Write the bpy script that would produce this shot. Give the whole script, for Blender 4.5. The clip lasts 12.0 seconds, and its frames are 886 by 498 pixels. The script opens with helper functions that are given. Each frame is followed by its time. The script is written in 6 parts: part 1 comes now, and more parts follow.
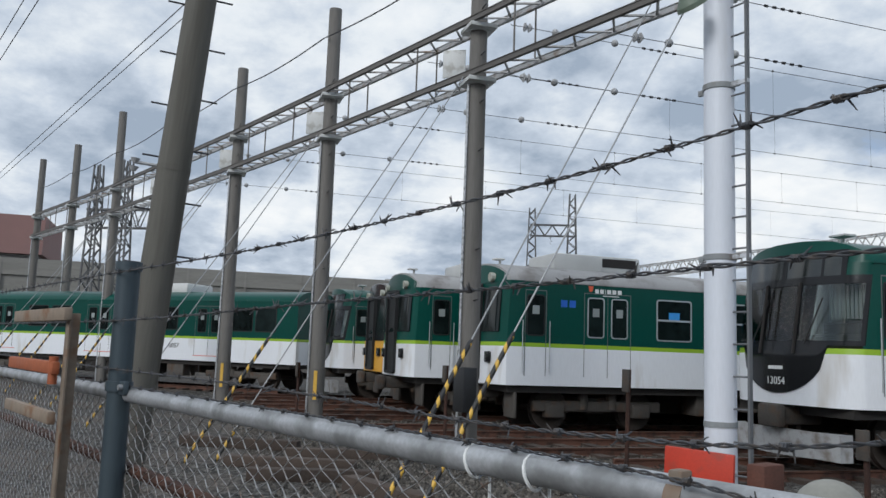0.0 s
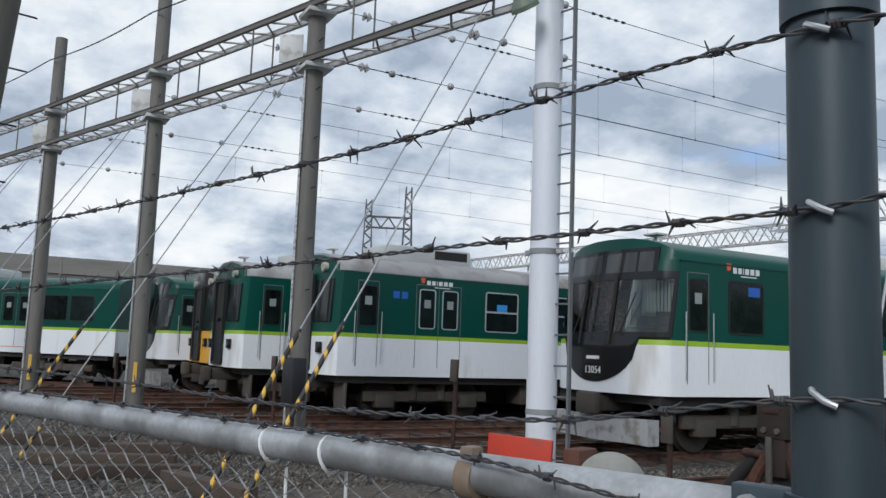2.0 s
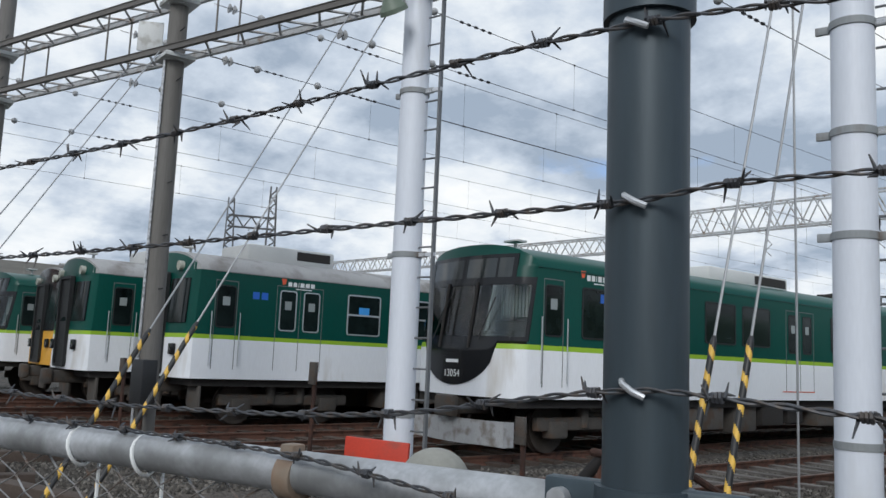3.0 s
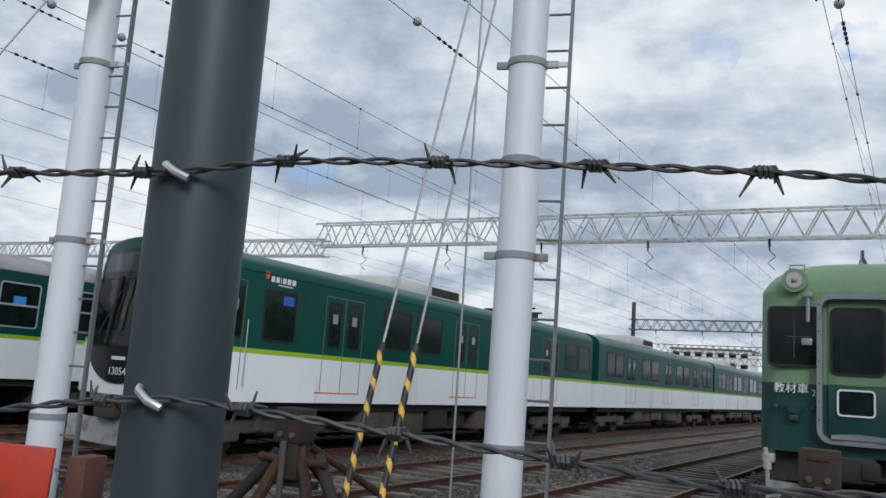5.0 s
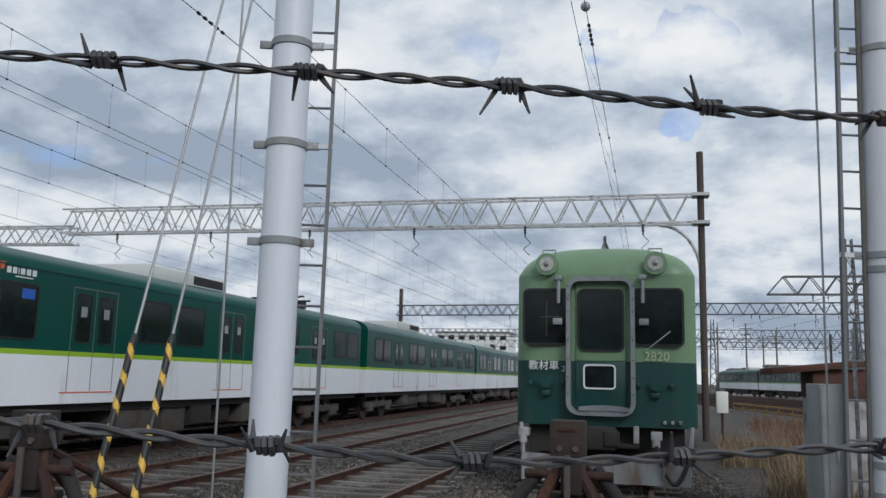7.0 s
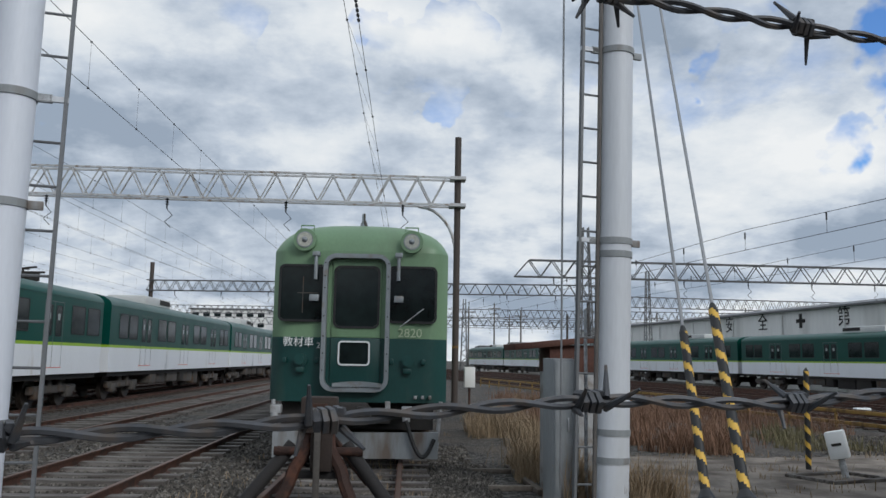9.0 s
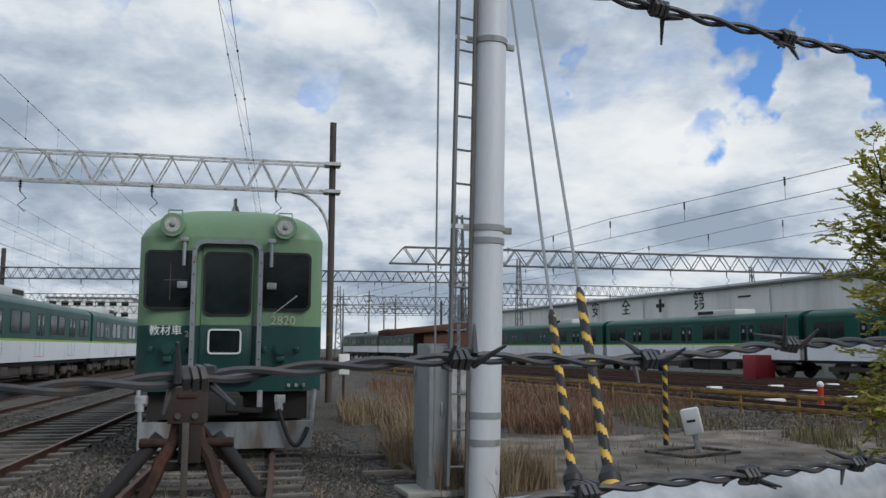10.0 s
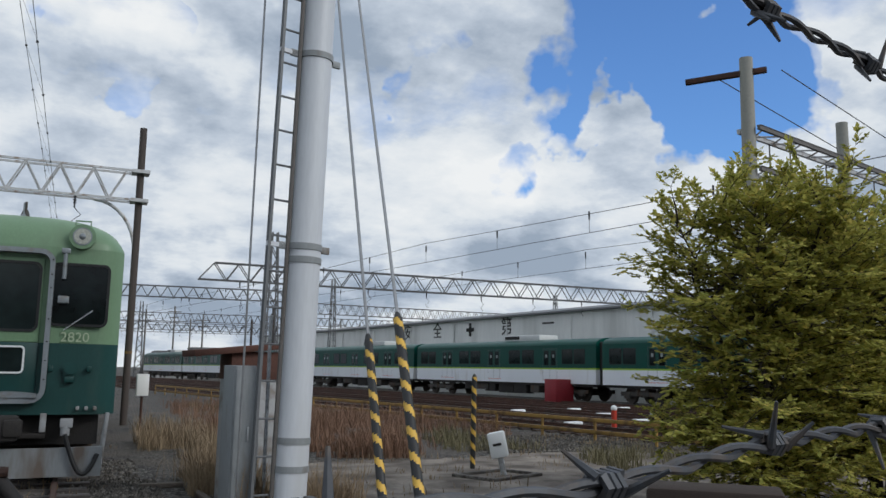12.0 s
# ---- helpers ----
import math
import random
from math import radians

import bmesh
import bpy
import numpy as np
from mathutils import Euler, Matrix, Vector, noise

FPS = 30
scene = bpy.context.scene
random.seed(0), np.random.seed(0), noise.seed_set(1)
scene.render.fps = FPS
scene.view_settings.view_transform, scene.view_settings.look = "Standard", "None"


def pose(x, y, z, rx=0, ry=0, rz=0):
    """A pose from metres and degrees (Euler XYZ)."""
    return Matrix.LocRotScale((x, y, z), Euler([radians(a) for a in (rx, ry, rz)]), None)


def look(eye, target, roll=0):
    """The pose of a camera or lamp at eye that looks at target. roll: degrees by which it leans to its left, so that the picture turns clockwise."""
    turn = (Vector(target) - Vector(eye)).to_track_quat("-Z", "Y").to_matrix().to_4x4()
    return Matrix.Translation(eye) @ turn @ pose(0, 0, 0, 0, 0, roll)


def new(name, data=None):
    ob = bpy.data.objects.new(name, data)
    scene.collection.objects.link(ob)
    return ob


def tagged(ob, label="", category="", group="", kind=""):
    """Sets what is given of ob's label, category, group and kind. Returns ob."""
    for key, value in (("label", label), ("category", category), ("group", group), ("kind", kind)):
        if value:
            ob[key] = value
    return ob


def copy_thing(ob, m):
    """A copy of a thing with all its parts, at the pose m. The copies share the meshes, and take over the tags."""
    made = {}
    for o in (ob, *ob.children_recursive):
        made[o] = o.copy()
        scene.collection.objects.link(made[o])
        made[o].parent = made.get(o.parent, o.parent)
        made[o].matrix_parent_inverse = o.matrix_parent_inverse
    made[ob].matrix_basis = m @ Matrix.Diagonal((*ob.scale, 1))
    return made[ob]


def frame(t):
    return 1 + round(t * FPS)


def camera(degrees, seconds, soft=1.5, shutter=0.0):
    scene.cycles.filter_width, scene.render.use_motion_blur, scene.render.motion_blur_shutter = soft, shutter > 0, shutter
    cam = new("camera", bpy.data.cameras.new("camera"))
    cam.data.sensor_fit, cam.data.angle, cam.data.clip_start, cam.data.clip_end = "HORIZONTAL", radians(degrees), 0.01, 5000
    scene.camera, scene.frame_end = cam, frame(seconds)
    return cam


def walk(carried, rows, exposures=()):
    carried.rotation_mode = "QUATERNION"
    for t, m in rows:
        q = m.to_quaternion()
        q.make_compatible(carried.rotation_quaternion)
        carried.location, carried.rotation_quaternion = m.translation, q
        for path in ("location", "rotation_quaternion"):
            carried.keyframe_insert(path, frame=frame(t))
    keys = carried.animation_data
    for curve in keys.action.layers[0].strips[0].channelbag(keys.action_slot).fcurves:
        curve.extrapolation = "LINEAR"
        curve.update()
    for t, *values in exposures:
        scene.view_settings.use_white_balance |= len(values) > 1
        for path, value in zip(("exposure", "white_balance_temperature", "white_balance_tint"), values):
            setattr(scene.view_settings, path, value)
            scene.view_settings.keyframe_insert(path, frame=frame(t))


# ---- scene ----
cam = camera(55.91, 12.0)
PATH = [
    (0, look((0.2005, -0.1794, 1.7199), (-1.6959, 0.4065, 1.9655), 2.04)),
    (0.5, look((0.2029, -0.1648, 1.7174), (-1.6611, 0.5189, 1.9587), 2.07)),
    (1, look((0.1956, -0.1566, 1.7131), (-1.6316, 0.6220, 1.9472), 2.13)),
    (1.5, look((0.1846, -0.1447, 1.7089), (-1.6202, 0.6856, 1.9400), 2.07)),
    (2, look((0.1795, -0.1202, 1.7040), (-1.5659, 0.8266, 1.9434), 2.09)),
    (2.5, look((0.1750, -0.0919, 1.7000), (-1.4816, 0.9997, 1.9530), 2.18)),
    (2.7, look((0.1763, -0.0841, 1.6978), (-1.4412, 1.0636, 1.9559), 2.26)),
    (4.3, look((0.1643, 0.0039, 1.6882), (-1.1383, 1.4982, 1.9533), 3.08)),
    (4.5, look((0.1659, 0.0109, 1.6949), (-1.0492, 1.5754, 1.9706), 3.07)),
    (5, look((0.1869, 0.0836, 1.7022), (-0.8400, 1.7722, 2.0088), 4.00)),
    (5.5, look((0.1797, 0.1217, 1.7000), (-0.7598, 1.8555, 2.0332), 4.16)),
    (6, look((0.1527, 0.1337, 1.7031), (-0.6450, 1.9374, 2.0355), 2.15)),
    (6.5, look((0.1616, 0.1591, 1.6960), (-0.5097, 2.0162, 2.0131), 1.30)),
    (7, look((0.1734, 0.1980, 1.6916), (-0.3504, 2.1041, 1.9957), 1.35)),
    (7.5, look((0.1787, 0.2331, 1.6853), (-0.1734, 2.1799, 1.9787), 1.47)),
    (7.7, look((0.1807, 0.2451, 1.6825), (-0.1091, 2.2033, 1.9679), 1.50)),
    (9.3, look((0.2133, 0.3387, 1.6777), (0.3267, 2.3190, 1.9338), 0.72)),
    (9.5, look((0.2085, 0.3204, 1.6776), (0.3796, 2.2975, 1.9265), 0.51)),
    (10, look((0.2116, 0.3283, 1.6671), (0.5456, 2.2861, 1.9031), 0.15)),
    (10.5, look((0.2233, 0.3365, 1.6631), (0.6660, 2.2733, 1.8926), 0.28)),
    (11, look((0.2657, 0.3779, 1.6620), (0.8046, 2.2906, 1.8875), 0.84)),
    (11.5, look((0.2909, 0.4082, 1.6718), (0.8844, 2.3026, 1.9147), 1.78)),
    (12, look((0.2355, 0.4898, 1.6930), (0.9881, 2.3200, 1.9827), 0.94)),
]
walk(cam, PATH, ((0.0, 0.05), (2.5, 0.11), (4.5, 0.10), (5.5, -0.07), (7.5, -0.09), (12.0, -0.09)))

# ---- world, sun and exposure ----
YAW = 1.2                      # heading of the yard tracks, degrees
FENCE = 20.3                   # heading of the boundary fence, degrees
POST = Vector((-0.26, 0.46, 0.0))
FDIR = Vector((math.cos(radians(FENCE)), math.sin(radians(FENCE)), 0.0))
FNOR = Vector((-FDIR.y, FDIR.x, 0.0))


def nodes_of(mat_or_world):
    mat_or_world.use_nodes = True
    t = mat_or_world.node_tree
    t.nodes.clear()
    return t.nodes, t.links


SUN_EL, SUN_AZ = 32.0, 142.0   # elevation; compass bearing from +y towards +x
world = bpy.data.worlds.new("sky")
scene.world = world
N, L = nodes_of(world)
sky = N.new("ShaderNodeTexSky")
sky.sky_type, sky.sun_disc = "NISHITA", False
sky.sun_elevation, sky.sun_rotation = radians(SUN_EL), radians(SUN_AZ)
co = N.new("ShaderNodeTexCoord")
sep = N.new("ShaderNodeSeparateXYZ")
L.new(co.outputs["Generated"], sep.inputs[0])
up = N.new("ShaderNodeMath"); up.operation = "MAXIMUM"; up.inputs[1].default_value = 0.0
L.new(sep.outputs["Z"], up.inputs[0])
lift = N.new("ShaderNodeMath"); lift.operation = "ADD"; lift.inputs[1].default_value = 0.30
L.new(up.outputs[0], lift.inputs[0])
comb = N.new("ShaderNodeCombineXYZ")
for axis in "XY":
    dv = N.new("ShaderNodeMath"); dv.operation = "DIVIDE"
    L.new(sep.outputs[axis], dv.inputs[0]); L.new(lift.outputs[0], dv.inputs[1])
    L.new(dv.outputs[0], comb.inputs[axis])
big = N.new("ShaderNodeTexNoise")
big.inputs["Scale"].default_value, big.inputs["Detail"].default_value = 1.45, 8.0
big.inputs["Roughness"].default_value, big.inputs["Distortion"].default_value = 0.57, 0.1
shift = N.new("ShaderNodeVectorMath"); shift.inputs[1].default_value = (3.1, 7.7, 0.0)
L.new(comb.outputs[0], shift.inputs[0]); L.new(shift.outputs[0], big.inputs["Vector"])
# broken cover: openings of blue and sunlit or shaded cloud masses in fixed directions
warp = N.new("ShaderNodeTexNoise")
warp.inputs["Scale"].default_value, warp.inputs["Detail"].default_value = 7.0, 5.0
L.new(co.outputs["Generated"], warp.inputs["Vector"])
wsub = N.new("ShaderNodeVectorMath"); wsub.operation = "SUBTRACT"; wsub.inputs[1].default_value = (0.5, 0.5, 0.5)
L.new(warp.outputs["Color"], wsub.inputs[0])
wmul = N.new("ShaderNodeVectorMath"); wmul.operation = "SCALE"; wmul.inputs["Scale"].default_value = 0.10
L.new(wsub.outputs[0], wmul.inputs[0])
wdir = N.new("ShaderNodeVectorMath"); wdir.operation = "ADD"
L.new(co.outputs["Generated"], wdir.inputs[0]); L.new(wmul.outputs[0], wdir.inputs[1])


def masses(spots):
    """Sum of soft discs on the sky: direction, radius in degrees, weight."""
    last = None
    for d, rad, weight in spots:
        dot = N.new("ShaderNodeVectorMath"); dot.operation = "DOT_PRODUCT"; dot.inputs[1].default_value = Vector(d).normalized()
        L.new(wdir.outputs[0], dot.inputs[0])
        mr = N.new("ShaderNodeMapRange"); mr.interpolation_type = "SMOOTHSTEP"
        mr.inputs[1].default_value, mr.inputs[2].default_value = math.cos(radians(rad * 1.1)), math.cos(radians(rad * 0.2))
        mr.inputs[3].default_value, mr.inputs[4].default_value = 0.0, weight
        L.new(dot.outputs["Value"], mr.inputs[0])
        if last is None:
            last = mr.outputs[0]
        else:
            ad = N.new("ShaderNodeMath"); ad.operation = "ADD"
            L.new(last, ad.inputs[0]); L.new(mr.outputs[0], ad.inputs[1])
            last = ad.outputs[0]
    return last


OPENINGS = [((0.50, 0.79, 0.345), 7.0, -0.30), ((0.575, 0.755, 0.322), 6.0, -0.28), ((0.40, 0.862, 0.318), 4.5, -0.12), ((0.62, 0.71, 0.34), 5.0, -0.14), ((0.41, 0.88, 0.235), 6.0, 0.15), ((0.26, 0.943, 0.205), 4.0, -0.12), ((-0.01, 0.949, 0.315), 3.5, -0.10), ((-0.22, 0.92, 0.325), 3.5, -0.07), ((0.75, 0.45, 0.5), 20.0, -0.2)]
LIT = [((-0.03, 0.918, 0.39), 9, 0.06), ((0.11, 0.957, 0.268), 6, 0.06), ((0.36, 0.91, 0.195), 6, 0.04), ((0.52, 0.82, 0.24), 6, 0.03), ((-0.935, 0.298, 0.191), 7, 0.05), ((-0.80, 0.58, 0.12), 8, 0.05),
       ((-0.497, 0.834, 0.242), 9, -0.03), ((-0.326, 0.936, 0.133), 8, -0.05), ((0.0, 0.95, 0.30), 5, -0.04), ((-0.258, 0.958, 0.121), 6, -0.03), ((0.07, 0.989, 0.133), 7, -0.05), ((-0.965, -0.088, 0.249), 12, -0.04)]
east = N.new("ShaderNodeMath"); east.operation = "ADD"; east.inputs[1].default_value = 0.15
L.new(masses(OPENINGS), east.inputs[0])
sumv = N.new("ShaderNodeMath"); sumv.operation = "ADD"
L.new(big.outputs["Fac"], sumv.inputs[0]); L.new(east.outputs[0], sumv.inputs[1])
low = N.new("ShaderNodeMapRange")
low.inputs[1].default_value, low.inputs[2].default_value, low.inputs[3].default_value, low.inputs[4].default_value = 0.10, 0.30, 0.12, 0.0
L.new(sep.outputs["Z"], low.inputs[0])
sum2 = N.new("ShaderNodeMath"); sum2.operation = "ADD"
L.new(sumv.outputs[0], sum2.inputs[0]); L.new(low.outputs[0], sum2.inputs[1])
cover = N.new("ShaderNodeValToRGB")
cover.color_ramp.elements[0].position, cover.color_ramp.elements[1].position = 0.30, 0.54
holes = N.new("ShaderNodeTexNoise")
holes.inputs["Scale"].default_value, holes.inputs["Detail"].default_value = 4.6, 6.0
L.new(shift.outputs[0], holes.inputs["Vector"])
sum3 = N.new("ShaderNodeMath"); sum3.operation = "MULTIPLY_ADD"; sum3.inputs[1].default_value = 0.30
L.new(holes.outputs["Fac"], sum3.inputs[0])
sum4 = N.new("ShaderNodeMath"); sum4.operation = "SUBTRACT"; sum4.inputs[1].default_value = 0.15
L.new(sum2.outputs[0], sum4.inputs[0]); L.new(sum4.outputs[0], sum3.inputs[2])
L.new(sum3.outputs[0], cover.inputs[0])
shade = N.new("ShaderNodeTexNoise")
shade.inputs["Scale"].default_value, shade.inputs["Detail"].default_value = 2.8, 9.0
shade.inputs["Roughness"].default_value = 0.60
L.new(comb.outputs[0], shade.inputs["Vector"])
tone = N.new("ShaderNodeValToRGB")
els = tone.color_ramp.elements
els[0].position, els[0].color = 0.33, (0.335, 0.41, 0.515, 1)
els[1].position, els[1].color = 0.78, (0.91, 0.935, 0.95, 1)
mid = els.new(0.49); mid.color = (0.56, 0.635, 0.735, 1)
els.new(0.60).color = (0.755, 0.81, 0.865, 1)
inner = N.new("ShaderNodeVectorMath"); inner.operation = "SCALE"; inner.inputs["Scale"].default_value = 0.90
L.new(comb.outputs[0], inner.inputs[0])
inner2 = N.new("ShaderNodeVectorMath"); inner2.inputs[1].default_value = shift.inputs[1].default_value
L.new(inner.outputs[0], inner2.inputs[0])
above = N.new("ShaderNodeTexNoise")
for key in ("Scale", "Detail", "Roughness", "Distortion"):
    above.inputs[key].default_value = big.inputs[key].default_value
L.new(inner2.outputs[0], above.inputs["Vector"])
rise = N.new("ShaderNodeMath"); rise.operation = "SUBTRACT"
L.new(big.outputs["Fac"], rise.inputs[0]); L.new(above.outputs["Fac"], rise.inputs[1])
lit1 = N.new("ShaderNodeMath"); lit1.operation = "MULTIPLY_ADD"; lit1.inputs[1].default_value = 1.15
L.new(rise.outputs[0], lit1.inputs[0]); L.new(shade.outputs["Fac"], lit1.inputs[2])
lit2 = N.new("ShaderNodeMath"); lit2.operation = "MULTIPLY_ADD"; lit2.inputs[1].default_value = -0.35
L.new(big.outputs["Fac"], lit2.inputs[0]); L.new(lit1.outputs[0], lit2.inputs[2])
lit3 = N.new("ShaderNodeMath"); lit3.operation = "ADD"; lit3.inputs[1].default_value = 0.185
L.new(lit2.outputs[0], lit3.inputs[0])
lit4 = N.new("ShaderNodeMath"); lit4.operation = "ADD"
L.new(lit3.outputs[0], lit4.inputs[0]); L.new(masses(LIT), lit4.inputs[1])
L.new(lit4.outputs[0], tone.inputs[0])
blue = N.new("ShaderNodeMix"); blue.data_type = "RGBA"; blue.blend_type = "MULTIPLY"; blue.inputs[0].default_value = 1.0
L.new(sky.outputs[0], blue.inputs[6]); blue.inputs[7].default_value = (0.083, 0.128, 0.19, 1)
mixc = N.new("ShaderNodeMix"); mixc.data_type = "RGBA"
L.new(cover.outputs[0], mixc.inputs[0]); L.new(blue.outputs[2], mixc.inputs[6]); L.new(tone.outputs[0], mixc.inputs[7])
bg = N.new("ShaderNodeBackground"); bg.inputs[1].default_value = 1.0
L.new(mixc.outputs[2], bg.inputs[0])
wo = N.new("ShaderNodeOutputWorld"); L.new(bg.outputs[0], wo.inputs[0])

sun = new("sun", bpy.data.lights.new("sun", "SUN"))
sun.data.energy, sun.data.angle, sun.data.color = 1.5, radians(20), (0.99, 0.98, 0.97)
saz, sel = radians(SUN_AZ), radians(SUN_EL)
sdir = Vector((math.sin(saz) * math.cos(sel), math.cos(saz) * math.cos(sel), math.sin(sel)))
sun.matrix_world = look(sdir * 50, (0, 0, 0))


# ---- materials ----
def mat(name, col, rough=0.6, metal=0.0, var=0.12, scale=3.0, bump=0.0, fine=40.0, streak=0.0, stain=None, amount=0.4, coat=0.0, spec=0.5, grain=0.0):
    """Paint, metal or stone: two scales of colour variation, optional stains, streaks and relief."""
    m = bpy.data.materials.new(name)
    n, l = nodes_of(m)
    out, b = n.new("ShaderNodeOutputMaterial"), n.new("ShaderNodeBsdfPrincipled")
    l.new(b.outputs[0], out.inputs[0])
    b.inputs["Metallic"].default_value = metal
    b.inputs["Coat Weight"].default_value = coat
    b.inputs["Specular IOR Level"].default_value = spec
    tc = n.new("ShaderNodeTexCoord")
    mp = n.new("ShaderNodeMapping")
    l.new(tc.outputs["Object"], mp.inputs[0])
    if grain:
        mp.inputs["Scale"].default_value = (grain, 1, 1)
    if streak:
        mp.inputs["Scale"].default_value = (1, 1, 1.0 / streak)
    a, f = n.new("ShaderNodeTexNoise"), n.new("ShaderNodeTexNoise")
    a.inputs["Scale"].default_value, a.inputs["Detail"].default_value = scale, 5
    f.inputs["Scale"].default_value, f.inputs["Detail"].default_value = fine, 4
    l.new(mp.outputs[0], a.inputs["Vector"]); l.new(mp.outputs[0], f.inputs["Vector"])
    add = n.new("ShaderNodeMath"); add.operation = "ADD"
    l.new(a.outputs["Fac"], add.inputs[0]); l.new(f.outputs["Fac"], add.inputs[1])
    inf = n.new("ShaderNodeObjectInfo")
    rnd = n.new("ShaderNodeMath"); rnd.operation = "MULTIPLY_ADD"; rnd.inputs[1].default_value = 0.5
    l.new(inf.outputs["Random"], rnd.inputs[0]); l.new(add.outputs[0], rnd.inputs[2])
    mr = n.new("ShaderNodeMapRange")
    mr.inputs[1].default_value, mr.inputs[2].default_value = 0.7, 1.8
    mr.inputs[3].default_value, mr.inputs[4].default_value = 1.0 - var * 1.6, 1.0 + var
    l.new(rnd.outputs[0], mr.inputs[0])
    mul = n.new("ShaderNodeVectorMath"); mul.operation = "SCALE"; mul.inputs[0].default_value = col
    l.new(mr.outputs[0], mul.inputs["Scale"])
    last = mul.outputs[0]
    if stain:
        s = n.new("ShaderNodeTexNoise"); s.inputs["Scale"].default_value, s.inputs["Detail"].default_value = scale * 1.7, 7
        l.new(mp.outputs[0], s.inputs["Vector"])
        r = n.new("ShaderNodeValToRGB")
        r.color_ramp.elements[0].position, r.color_ramp.elements[1].position = 0.62 - amount * 0.3, 0.74 - amount * 0.15
        l.new(s.outputs["Fac"], r.inputs[0])
        mx = n.new("ShaderNodeMix"); mx.data_type = "RGBA"
        l.new(r.outputs[0], mx.inputs[0]); l.new(last, mx.inputs[6]); mx.inputs[7].default_value = (*stain, 1)
        last = mx.outputs[2]
    l.new(last, b.inputs["Base Color"])
    rr = n.new("ShaderNodeMapRange")
    rr.inputs[3].default_value, rr.inputs[4].default_value = max(0.03, rough - 0.12), min(1, rough + 0.12)
    l.new(a.outputs["Fac"], rr.inputs[0]); l.new(rr.outputs[0], b.inputs["Roughness"])
    if bump:
        bp = n.new("ShaderNodeBump"); bp.inputs["Strength"].default_value, bp.inputs["Distance"].default_value = 0.6, bump
        l.new(f.outputs["Fac"], bp.inputs["Height"]); l.new(bp.outputs[0], b.inputs["Normal"])
    return m


M = {}
M["green"] = mat("train_green_paint", (0.0012, 0.066, 0.051), 0.34, var=0.12, scale=0.8, streak=4, spec=0.26)
M["white"] = mat("train_white_paint", (0.80, 0.83, 0.87), 0.32, var=0.05, scale=1.2, streak=5, stain=(0.62, 0.61, 0.59), amount=0.08)
M["lime"] = mat("train_lime_stripe", (0.30, 0.50, 0.03), 0.35, var=0.05)
M["roof"] = mat("train_roof_grey", (0.34, 0.34, 0.34), 0.8, var=0.15, scale=1.0, stain=(0.2, 0.19, 0.18))
M["unit"] = mat("roof_unit_paint", (0.60, 0.61, 0.60), 0.6, var=0.12, scale=1.5)
M["black"] = mat("gloss_black_panel", (0.012, 0.013, 0.015), 0.14, var=0.1, spec=0.35)
M["rubber"] = mat("black_rubber", (0.015, 0.016, 0.017), 0.6)
M["glass"] = mat("dark_window_glass", (0.011, 0.018, 0.018), 0.05, var=0.6, scale=1.6, fine=5, spec=0.25)
M["windscreen"] = mat("windscreen_glass", (0.012, 0.018, 0.018), 0.04, var=0.3, scale=1.0, fine=3, spec=0.9)
# pale tone of the door notices and of the slats that imitate reflections
M["reflection_notice"] = mat("pale_reflection_and_notice", (0.30, 0.34, 0.34), 0.3, var=0.1)
M["alu"] = mat("window_aluminium", (0.62, 0.64, 0.66), 0.35, metal=0.6)
M["under"] = mat("underframe_dirt", (0.032, 0.029, 0.027), 0.85, var=0.3, scale=2, bump=0.004)
M["undergrey"] = mat("underframe_grey", (0.088, 0.080, 0.072), 0.8, var=0.3, scale=2, stain=(0.09, 0.055, 0.035))
M["skirt"] = mat("skirt_pale_grey", (0.36, 0.37, 0.38), 0.6, var=0.15, stain=(0.2, 0.18, 0.16))
M["wheel"] = mat("wheel_steel", (0.09, 0.075, 0.065), 0.6, metal=0.4, var=0.3)
M["pale_green"] = mat("old_pale_green_paint", (0.195, 0.325, 0.190), 0.45, var=0.10, scale=1.3, streak=3, stain=(0.17, 0.27, 0.16), amount=0.25)
M["deep_green"] = mat("old_deep_green_paint", (0.007, 0.058, 0.053), 0.42, var=0.15, scale=1.3, streak=3, stain=(0.03, 0.07, 0.06), amount=0.25)
M["cream"] = mat("cream_number", (0.44, 0.52, 0.36), 0.5)
M["steel"] = mat("frame_steel_grey", (0.28, 0.31, 0.33), 0.45, metal=0.3, var=0.12, stain=(0.22, 0.2, 0.18), amount=0.2)
M["lens"] = mat("headlamp_lens", (0.46, 0.47, 0.41), 0.08, var=0.25, scale=30, fine=60)
M["yellow_paint"] = mat("train_yellow_paint", (0.68, 0.35, 0.04), 0.4)
M["blue_sign"] = mat("blue_sticker", (0.02, 0.13, 0.55), 0.4)
M["sky_sign"] = mat("light_blue_sticker", (0.05, 0.32, 0.75), 0.4)
M["text_white"] = mat("white_lettering", (0.8, 0.82, 0.82), 0.5, var=0.04)
M["orange"] = mat("orange_line", (0.75, 0.12, 0.05), 0.5)
M["galv"] = mat("galvanised_pipe", (0.52, 0.54, 0.565), 0.5, metal=0.45, var=0.22, scale=9, fine=140, stain=(0.27, 0.28, 0.285), amount=0.55, bump=0.0004)
M["post_grey"] = mat("weathered_grey_post", (0.052, 0.074, 0.090), 0.5, metal=0.25, var=0.14, scale=7, fine=90, streak=6, bump=0.0006)
